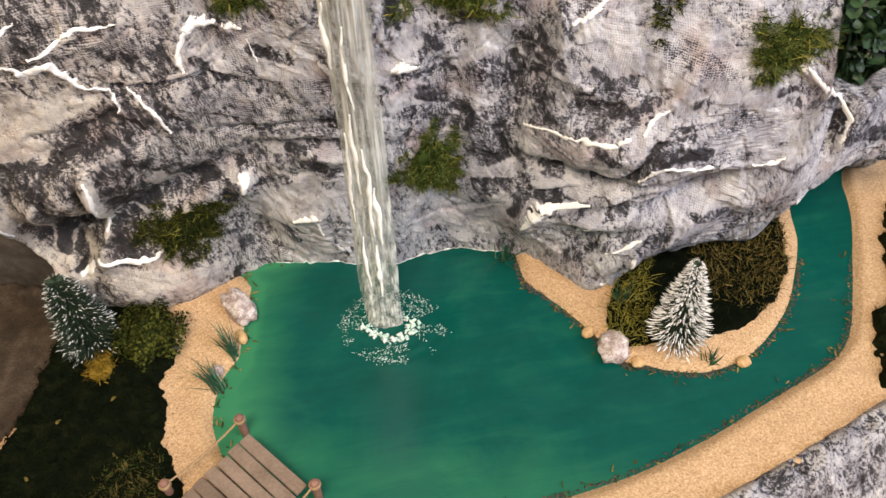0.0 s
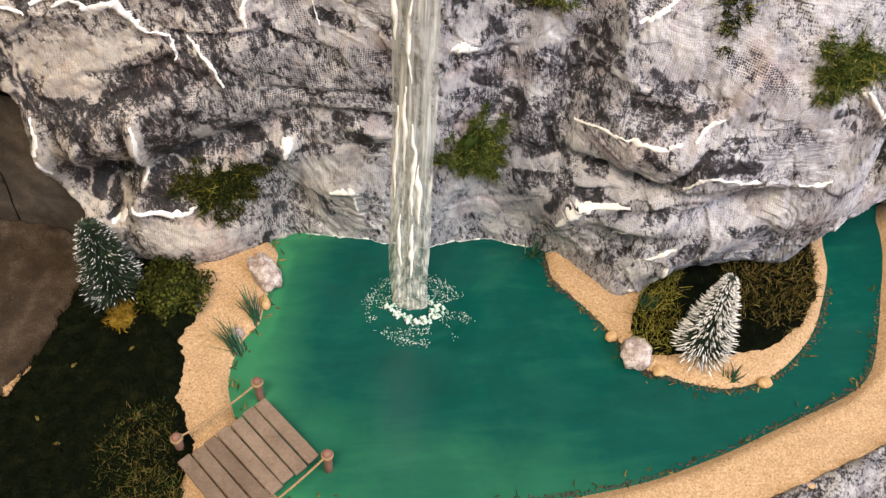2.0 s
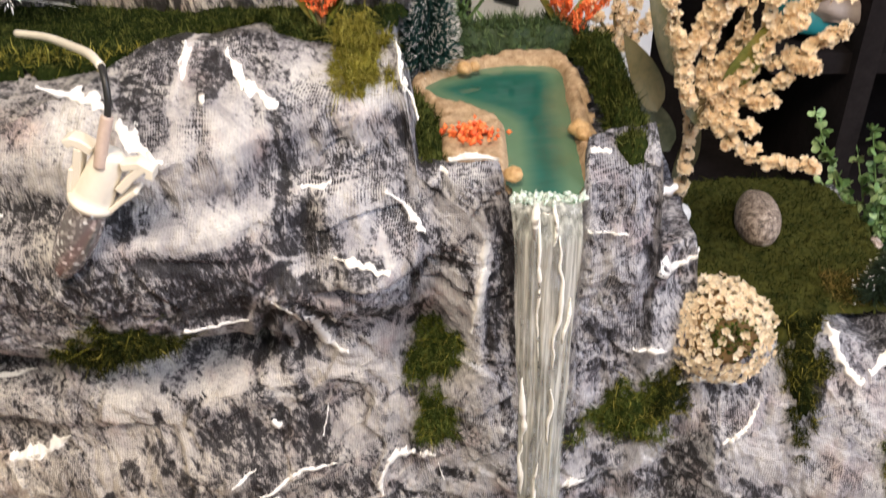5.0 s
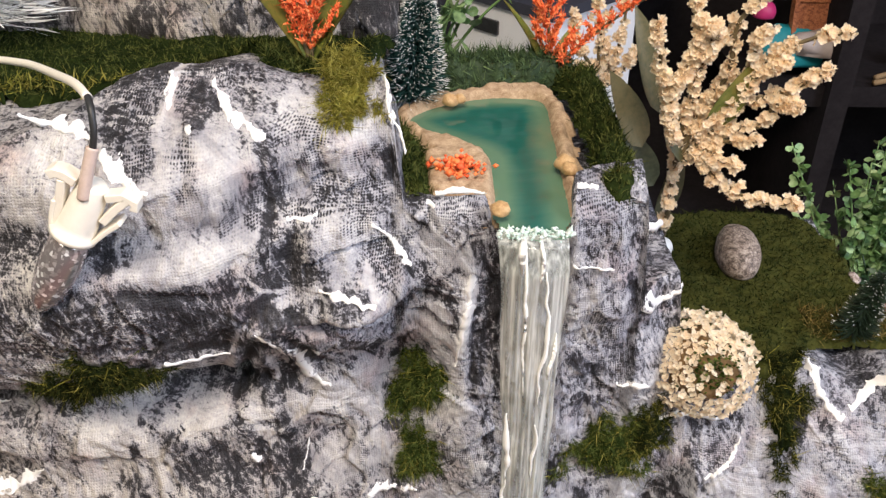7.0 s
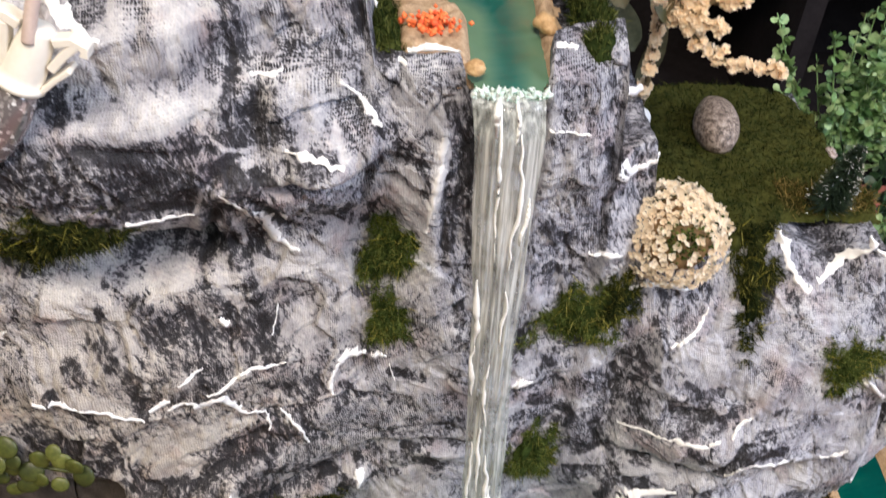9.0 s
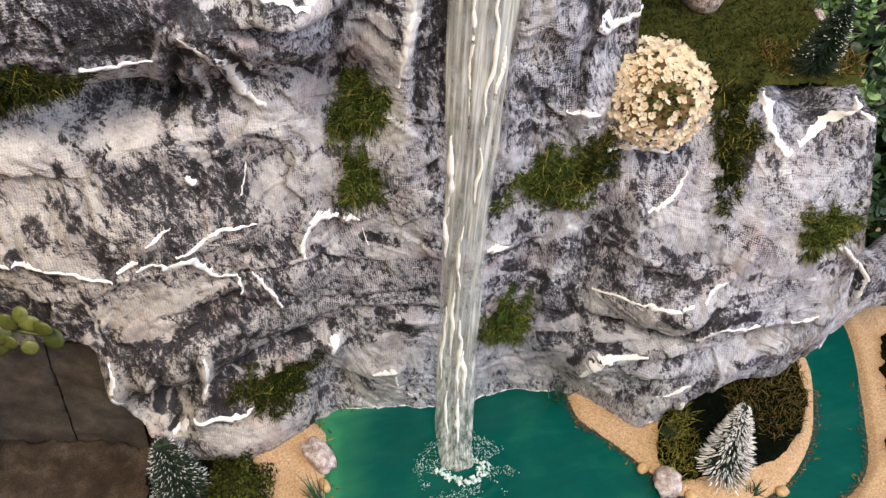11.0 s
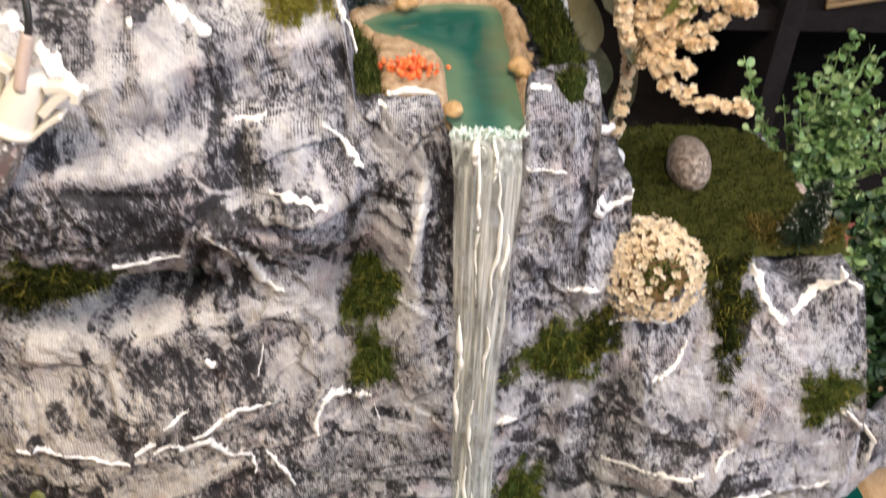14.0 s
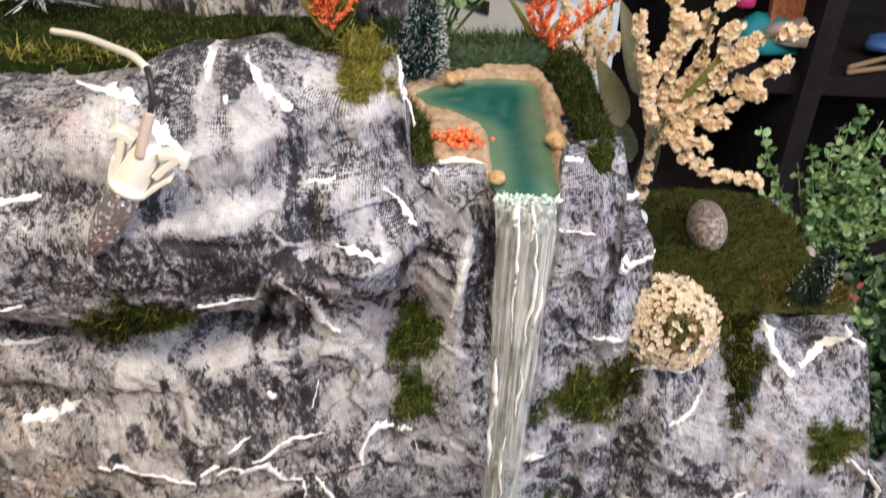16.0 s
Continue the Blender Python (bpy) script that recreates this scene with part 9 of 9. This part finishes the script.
# stations are given from the foot of each spray
spray((0.102, 0.150, 0.198), [
    [(0, 0, 0), (-0.016, -0.065, 0.059), (-0.019, -0.075, 0.085), (-0.022, -0.085, 0.107), (-0.027, -0.095, 0.117), (-0.030, -0.095, 0.134), (-0.026, -0.095, 0.144), (-0.022, -0.095, 0.156), (-0.025, -0.095, 0.168), (-0.029, -0.095, 0.185)],
    [(-0.023, -0.088, 0.108), (-0.017, -0.090, 0.126), (-0.009, -0.092, 0.142), (-0.009, -0.094, 0.162), (-0.000, -0.096, 0.175), (0.010, -0.098, 0.185), (0.025, -0.100, 0.182)],
    [(-0.023, -0.088, 0.108), (-0.011, -0.090, 0.128), (-0.001, -0.093, 0.140), (0.008, -0.095, 0.151), (0.018, -0.098, 0.158), (0.032, -0.100, 0.161)],
    [(-0.023, -0.088, 0.108), (-0.007, -0.091, 0.126), (0.009, -0.094, 0.134), (0.019, -0.097, 0.140), (0.027, -0.100, 0.148)],
    [(-0.022, -0.088, 0.103), (-0.017, -0.090, 0.115), (-0.014, -0.093, 0.105), (-0.003, -0.095, 0.095), (0.012, -0.098, 0.089), (0.026, -0.100, 0.089)],
    [(-0.023, -0.088, 0.108), (-0.010, -0.091, 0.118), (0.007, -0.094, 0.121), (0.010, -0.097, 0.131), (0.019, -0.100, 0.131)],
    [(-0.023, -0.088, 0.108), (-0.029, -0.092, 0.126), (-0.036, -0.096, 0.147), (-0.041, -0.100, 0.164)],
    [(-0.023, -0.088, 0.108), (-0.021, -0.091, 0.128), (-0.021, -0.094, 0.142), (-0.017, -0.097, 0.157), (-0.020, -0.100, 0.163)],
    [(-0.014, -0.088, 0.114), (-0.003, -0.094, 0.114), (0.005, -0.100, 0.117)],
    [(-0.023, -0.088, 0.108), (-0.015, -0.091, 0.120), (-0.003, -0.094, 0.132), (0.003, -0.097, 0.146), (0.011, -0.100, 0.150)],
    [(-0.022, -0.088, 0.103), (-0.014, -0.092, 0.110), (-0.007, -0.096, 0.107), (0.001, -0.100, 0.105)],
    [(-0.015, -0.088, 0.122), (-0.007, -0.091, 0.133), (-0.000, -0.094, 0.144), (-0.002, -0.097, 0.155), (0.002, -0.100, 0.163)]],
    430, 61, "tall cream dried flower spray with olive leaves", 0.48,
    [((0.0735, 0.075, 0.316), (0.0600, 0.070, 0.361), 0.012, GREY_LEAF), ((0.0690, 0.080, 0.298), (0.0535, 0.075, 0.333), 0.013, GREY_LEAF),
     ((0.0790, 0.090, 0.274), (0.0610, 0.080, 0.307), 0.013, GREY_LEAF), ((0.0835, 0.090, 0.258), (0.0860, 0.070, 0.299), 0.011, GREY_LEAF),
     ((0.0900, 0.060, 0.316), (0.1010, 0.050, 0.345), 0.011, OLIVE), ((0.0850, 0.062, 0.300), (0.0720, 0.058, 0.325), 0.011, GREY_LEAF)])
spray((0.062, 0.185, 0.300), [
    [(0.008, -0.007, -0.011), (0.003, -0.007, 0.009), (-0.003, -0.007, 0.034), (-0.007, -0.007, 0.054)],
    [(0.008, -0.007, -0.011), (0.010, -0.007, 0.006), (0.012, -0.007, 0.022), (0.012, -0.007, 0.037)],
    [(0.008, -0.007, -0.011), (-0.005, -0.007, 0.002), (-0.011, -0.007, 0.015), (-0.014, -0.007, 0.028)],
    [(0.008, -0.007, -0.011), (0.001, -0.007, 0.002), (0.001, -0.007, 0.018), (0.005, -0.007, 0.031)],
    [(0.008, -0.007, -0.011), (0.015, -0.007, -0.001), (0.019, -0.007, 0.009)],
    [(0.008, -0.007, -0.011), (-0.003, -0.007, -0.006), (-0.009, -0.007, 0.000)]], 420, 62, "cream dried flower spray behind the upper pool", 0.46)


def leafy_plant(place, stems, leaves_each, leaf_r, mat_, seed, label, name="leafy_plant"):
    """Thin curved stems with small round leaves."""
    plant = thing(name, place, label, "plant", "leafy plants")
    r = np.random.default_rng(seed)
    vs, fs, k0 = [], [], 0
    for tip in stems:
        line_ = spline([(0, 0, 0), (tip[0] * 0.3 + r.normal(0, 0.004), tip[1] * 0.3, tip[2] * 0.5), tip], 8)
        part("stem", tube(line_, np.linspace(0.0011, 0.0004, len(line_)), 5, "stem", [mat_]), plant)
        for _ in range(leaves_each):
            q = r.uniform(0.15, 1.0)
            at = np.array([np.interp(q * (len(line_) - 1), np.arange(len(line_)), line_[:, j]) for j in range(3)])
            way = r.normal(size=3) + (0, -0.2, 0.3)
            way /= np.linalg.norm(way)
            side = np.cross(way, r.normal(size=3))
            side /= np.linalg.norm(side)
            up_ = np.cross(side, way)
            R = leaf_r * r.uniform(0.6, 1.2)
            a = np.arange(7) * 2 * np.pi / 7
            c0 = at + way * (leaf_r * 1.5)
            ring = c0 + R * (np.cos(a)[:, None] * way * 1.15 + np.sin(a)[:, None] * side) + up_ * R * 0.18
            vs += [c0[None], ring, at[None]]
            fs += [(k0, k0 + 1 + j, k0 + 1 + (j + 1) % 7) for j in range(7)] + [(k0 + 8, k0 + 4, k0 + 5)]
            k0 += 9
    tagged(part("leaves", mesh_from("leaves", np.concatenate(vs), fs, [mat_], False), plant), kind="stuff")
    return plant


r = np.random.default_rng(8)
leafy_plant((0.250, 0.215, 0.095), [(r.uniform(-0.055, 0.075), r.uniform(-0.03, 0.03), r.uniform(0.07, 0.155)) for _ in range(44)], 56, 0.0027, LEAF, 91, "bushy bright green leafy plant beside the terrace")
leafy_plant((0.290, 0.150, 0.060), [(r.uniform(-0.06, 0.06), r.uniform(-0.04, 0.03), r.uniform(0.06, 0.115)) for _ in range(40)], 70, 0.0027, LEAF, 92, "bright green leafy plant with small leaves")
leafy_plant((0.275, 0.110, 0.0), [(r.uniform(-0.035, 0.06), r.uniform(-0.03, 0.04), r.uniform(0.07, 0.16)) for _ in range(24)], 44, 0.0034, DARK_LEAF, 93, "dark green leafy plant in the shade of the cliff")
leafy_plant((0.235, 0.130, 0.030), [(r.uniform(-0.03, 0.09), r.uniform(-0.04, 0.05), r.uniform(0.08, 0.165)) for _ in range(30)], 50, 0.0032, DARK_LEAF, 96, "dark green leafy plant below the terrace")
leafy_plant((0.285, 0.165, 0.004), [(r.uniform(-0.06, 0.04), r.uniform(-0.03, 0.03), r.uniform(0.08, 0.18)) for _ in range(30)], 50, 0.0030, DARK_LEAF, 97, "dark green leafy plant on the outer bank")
leafy_plant((-0.022, 0.170, 0.298), [(0.004, 0.0, 0.085), (0.022, -0.01, 0.072), (-0.012, 0.0, 0.090), (0.040, -0.01, 0.066), (0.014, -0.02, 0.050), (0.058, 0.0, 0.080), (0.070, -0.01, 0.070)], 18, 0.0031, LEAF, 94, "green sprig with small round leaves behind the tree")
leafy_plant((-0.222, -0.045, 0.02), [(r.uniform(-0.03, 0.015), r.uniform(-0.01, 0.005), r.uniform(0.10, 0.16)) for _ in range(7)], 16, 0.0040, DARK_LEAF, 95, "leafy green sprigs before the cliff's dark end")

# ---------- the small lamp hung on the boulder ----------
bulb = thing("string_light_bulb", (-0.128, -0.036, 0.325), "unlit clear bulb in an ivory plastic flower socket", "light bulb")
axis_top, axis_tip = Vector((-0.1187, -0.036, 0.3385)), Vector((-0.1445, -0.040, 0.2950))
axis_ = (axis_tip - axis_top).normalized()
turn_ = axis_.to_track_quat("Z", "Y").to_matrix().to_4x4()


def turned(profile, mat, name, sides=20):
    bm = bmesh.new()
    rings = []
    for rad_, h_ in profile:
        rings.append([bm.verts.new((rad_ * math.cos(2 * math.pi * k / sides), rad_ * math.sin(2 * math.pi * k / sides), h_)) for k in range(sides)])
    for a_, b_ in zip(rings, rings[1:]):
        for k in range(sides):
            bm.faces.new((a_[k], a_[(k + 1) % sides], b_[(k + 1) % sides], b_[k]))
    bm.faces.new(rings[0][::-1]), bm.faces.new(rings[-1])
    return bm_mesh(name, bm, mat)


sock_m = Matrix.Translation(axis_top - bulb.location) @ turn_
socket = part("socket", turned([(0.0028, -0.0010), (0.0042, -0.0004), (0.0047, 0.0010), (0.0054, 0.0080), (0.0060, 0.0145), (0.0062, 0.0172), (0.0073, 0.0178), (0.0073, 0.0194), (0.0058, 0.0200)], IVORY, "socket"), bulb, "ivory plastic socket", sock_m)
part("glass", turned([(0.0048, 0.0198), (0.0060, 0.0225), (0.0066, 0.0280), (0.0064, 0.0350), (0.0056, 0.0410), (0.0043, 0.0460), (0.0026, 0.0495), (0.0008, 0.0512)], BULB_GLASS, "glass"), bulb, "clear glittery bulb", sock_m)


def strap(stations, wide, thick):
    """A bent plastic tab swept along (x, z) stations, its width along y."""
    p = np.asarray(stations, float)
    tan = np.gradient(p, axis=0)
    tan /= np.linalg.norm(tan, axis=1)[:, None]
    nor = np.stack([-tan[:, 1], tan[:, 0]], -1)
    bm = bmesh.new()
    rings = []
    for (x_, z_), (nx_, nz_) in zip(p, nor):
        rings.append([bm.verts.new((x_ + nx_ * a * thick, -0.037 + b * wide, z_ + nz_ * a * thick)) for a, b in ((-0.5, -0.5), (0.5, -0.5), (0.5, 0.5), (-0.5, 0.5))])
    for a_, b_ in zip(rings, rings[1:]):
        for k in range(4):
            bm.faces.new((a_[k], a_[(k + 1) % 4], b_[(k + 1) % 4], b_[k]))
    bm.faces.new(rings[0][::-1]), bm.faces.new(rings[-1])
    bmesh.ops.recalc_face_normals(bm, faces=bm.faces[:])
    bmesh.ops.bevel(bm, geom=bm.edges[:], offset=0.0003, segments=1, affect="EDGES")
    return bm_mesh("tab", bm, IVORY, False)


for stations, wide, thick in ((((-0.1318, 0.3262), (-0.1302, 0.3310), (-0.1283, 0.3370), (-0.1268, 0.3415)), 0.0052, 0.0026), (((-0.1305, 0.3432), (-0.1285, 0.3440), (-0.1260, 0.3432), (-0.1228, 0.3405)), 0.0056, 0.0030),
                              (((-0.1180, 0.3268), (-0.1130, 0.3315), (-0.1085, 0.3348)), 0.0052, 0.0026), (((-0.1152, 0.3352), (-0.1100, 0.3358), (-0.1066, 0.3335), (-0.1075, 0.3310)), 0.0052, 0.0026),
                              (((-0.1222, 0.3200), (-0.1170, 0.3240), (-0.1122, 0.3270)), 0.0064, 0.0016), (((-0.1338, 0.3250), (-0.1325, 0.3300), (-0.1305, 0.3350)), 0.0060, 0.0014)):
    ob = part("tab", strap(stations, wide, thick), socket, "ivory plastic tab of the socket")
    ob.matrix_local = (Matrix.Translation(bulb.location) @ sock_m).inverted()
wire1 = spline([(-0.1210, -0.0405, 0.3360), (-0.1188, -0.039, 0.3435), (-0.1162, -0.037, 0.3510)], 8)
wire2 = spline([(-0.1163, -0.037, 0.3505), (-0.1150, -0.0365, 0.3560), (-0.1155, -0.034, 0.3615), (-0.1180, -0.029, 0.3640)], 8)
wire3 = spline([(-0.1176, -0.030, 0.3638), (-0.1260, -0.018, 0.3630), (-0.1400, 0.000, 0.3590), (-0.1600, 0.022, 0.3545), (-0.1780, 0.036, 0.3510)], 8)
part_w("tube", tube(wire1, 0.0019, 10, "tube", [PINK_WIRE]), bulb, "pale pink sleeve")
part_w("wire", tube(wire2, 0.0011, 8, "wire", [BLACK_WIRE]), bulb, "black wire")
part_w("clear_sleeve", tube(wire3, 0.0014, 8, "clear_sleeve", [IVORY]), bulb, "pale wire sleeve")

# ---------- the room behind ----------
BLACK_WOOD = mottled("black_brown_shelf", [(0.3, (0.013, 0.011, 0.012)), (0.7, (0.028, 0.024, 0.025))], 20, 0.86, bump=0.1)
WHITE_CARD = mottled("white_box_card", [(0.3, (0.84, 0.84, 0.85)), (0.7, (0.90, 0.90, 0.91))], 12, 0.6, bump=0.05)
GREY_WALL = mottled("warm_grey_back_panel", [(0.3, (0.13, 0.115, 0.11)), (0.7, (0.17, 0.15, 0.145))], 12, 0.7, bump=0.05)
shelf = thing("shelf_unit", (0.35, 1.05, 0.0), "black wooden shelf unit with clutter", "shelf")
for lo, hi in (((0.125, 0.90, 0.145), (0.33, 1.20, 0.170)), ((0.40, 0.90, -0.02), (1.10, 1.20, 0.010)), ((0.02, 0.90, -0.30), (1.10, 1.20, -0.27)),
               ((0.508, 0.88, -0.80), (0.538, 1.20, 0.90)), ((0.090, 0.90, -0.80), (0.125, 1.20, 0.90)), ((1.08, 0.90, -0.80), (1.12, 1.20, 0.90))):
    ob = box("board", lo, hi, BLACK_WOOD, shelf)
    ob.matrix_local = Matrix.Translation(-shelf.location)
ob = box("back_panel", (0.09, 1.20, -0.80), (0.579, 1.215, 0.90), BLACK_WOOD, shelf)
ob.matrix_local = Matrix.Translation(-shelf.location)
ob = box("back_panel", (0.675, 1.20, -0.80), (1.12, 1.215, 0.90), BLACK_WOOD, shelf)
ob.matrix_local = Matrix.Translation(-shelf.location)
ob = box("back_panel", (0.579, 1.20, -0.80), (0.675, 1.215, 0.90), GREY_WALL, shelf, 0.0, "warm grey back panel")
ob.matrix_local = Matrix.Translation(-shelf.location)
# the near bay of the shelf stands askew, with the drawer box in it
SHELF_GREY = mottled("blue_black_shelf_end", [(0.3, (0.030, 0.032, 0.045)), (0.7, (0.050, 0.052, 0.070))], 14, 0.7, bump=0.08)
bay = thing("low_shelf", (-0.028, 0.90, 0.140), "blue black low shelf standing askew before the wall", "shelf")
bay.rotation_euler = (0, 0, radians(-44))
box("board", (-0.010, -0.006, 0.0), (0.185, 0.22, 0.014), SHELF_GREY, bay, 0.001)
box("side", (-0.030, -0.006, -0.60), (-0.011, 0.22, 0.45), SHELF_GREY, bay, 0.001)
crate = thing("drawer_box", (-0.028, 0.90, 0.140), "white card drawer box with a black slot handle", "box")
crate.rotation_euler = (0, 0, radians(-44))
crate_body = box("body", (0.003, 0.0, -0.42), (0.170, 0.20, -0.001), WHITE_CARD, crate, 0.002)
box("slot", (0.050, -0.004, -0.037), (0.092, 0.002, -0.019), BLACK_WIRE, crate_body, 0.0, "black slot")
box("shelf_foot", (-0.030, 0.0, -0.60), (0.185, 0.22, -0.42), SHELF_GREY, bay, 0.001)


def clutter(name, place, r_, squash, colour, sd, label, rough=0.3):
    m = mottled(name + "_paint", [(0.3, tuple(c * 0.75 for c in colour)), (0.7, colour)], 30, 0.5, bump=0.05)
    ob = new(name, lump(name, r_, m, sd, rough, squash))
    ob.location = place
    tagged(ob, label, "clutter", "things on the shelf")


cup = new("white_cup", turned([(0.014, 0.0), (0.017, 0.002), (0.0195, 0.014), (0.0200, 0.030), (0.0195, 0.034), (0.0180, 0.034), (0.0175, 0.010), (0.001, 0.006)], WHITE_CARD, "white_cup"))
cup.location = (0.022, 0.925, 0.154)
tagged(cup, "white china cup on the low shelf", "cup", "things on the shelf")
clutter("teal_cloth", (0.475, 0.96, 0.045), 0.045, (1.3, 0.8, 0.8), (0.02, 0.28, 0.32), 2, "teal cloth bundle on the shelf")
clutter("pink_ball", (0.415, 0.94, 0.105), 0.016, (1, 1, 1), (0.55, 0.03, 0.16), 6, "pink ball on the shelf", 0.05)
clutter("pale_cloth", (0.500, 0.93, 0.060), 0.040, (1.2, 0.7, 0.6), (0.48, 0.40, 0.36), 7, "pale cloth bundle on the shelf")
clutter("clear_tumbler", (0.285, 0.95, 0.205), 0.030, (0.8, 0.8, 1.2), (0.25, 0.40, 0.46), 8, "pale blue plastic tumbler on the shelf", 0.1)
BAG_RED = mottled("glossy_red_bag", [(0.3, (0.30, 0.012, 0.02)), (0.7, (0.46, 0.03, 0.04))], 30, 0.4, bump=0.2, gap=0.004)
BAG_BLUE = mottled("glossy_blue_bag", [(0.3, (0.01, 0.03, 0.20)), (0.7, (0.03, 0.07, 0.36))], 30, 0.4, bump=0.2, gap=0.004)
WICKER = mottled("orange_brown_wicker", [(0.36, (0.10, 0.028, 0.010)), (0.5, (0.34, 0.11, 0.04)), (0.64, (0.52, 0.20, 0.08))], 160, 0.7, fine=3, bump=0.8, gap=0.003)
bag = thing("gift_bag", (0.205, 0.93, 0.170), "red and blue glossy printed bag on the shelf", "bag", "things on the shelf")
for nm, lo, hi, mat_, lab in (("front", (0.165, 0.92, 0.172), (0.250, 0.96, 0.262), BAG_RED, "red front"), ("base", (0.163, 0.915, 0.1705), (0.252, 0.965, 0.190), BAG_BLUE, "blue base")):
    box(nm, lo, hi, mat_, bag, 0.006, lab).matrix_local = Matrix.Translation(-bag.location)
a_ = np.linspace(0, np.pi, 14)
part_w("handle", tube(np.stack([0.207 + 0.018 * np.cos(a_), 0.94 + 0 * a_, 0.260 + 0.030 * np.sin(a_)], -1), 0.002, 6, "handle", [BAG_BLUE]), bag, "blue cord handle")
tray = thing("woven_basket", (0.500, 0.94, 0.036), "orange brown woven basket tray leaning on the shelf", "basket", "things on the shelf")
for nm, lo, hi in (("weave_panel", (-0.036, -0.004, 0.004), (0.036, 0.004, 0.082)), ("rim_bar", (-0.040, -0.008, 0.080), (0.040, 0.008, 0.088)), ("rim_bar", (-0.040, -0.008, 0.0), (0.040, 0.008, 0.007)), ("rim_bar", (-0.041, -0.008, 0.004), (-0.034, 0.008, 0.084)), ("rim_bar", (0.034, -0.008, 0.004), (0.041, 0.008, 0.084))):
    box(nm, lo, hi, WICKER, tray, 0.002).matrix_local = Matrix.Rotation(radians(-12), 4, "X")
for x0_, y0_, x1_, y1_, lab in ((0.575, 0.90, 0.680, 0.94, "wooden paint brush lying on the shelf"), (0.585, 0.92, 0.690, 0.985, "thin wooden stick lying on the shelf")):
    ob = new("paint_brush", tube(np.array([(x0_, y0_, 0.017), ((x0_ + x1_) / 2, (y0_ + y1_) / 2, 0.017), (x1_, y1_, 0.017)]), 0.004, 8, "paint_brush", [ROPE]))
    tagged(ob, lab, "brush", "brushes on the shelf")
clutter("blue_cloth", (0.680, 0.99, 0.030), 0.035, (1.3, 0.8, 0.5), (0.06, 0.14, 0.38), 9, "blue cloth on the shelf")
clutter("white_cloth", (0.700, 0.95, 0.028), 0.022, (1.5, 0.8, 0.5), (0.50, 0.48, 0.46), 10, "white cloth on the shelf")
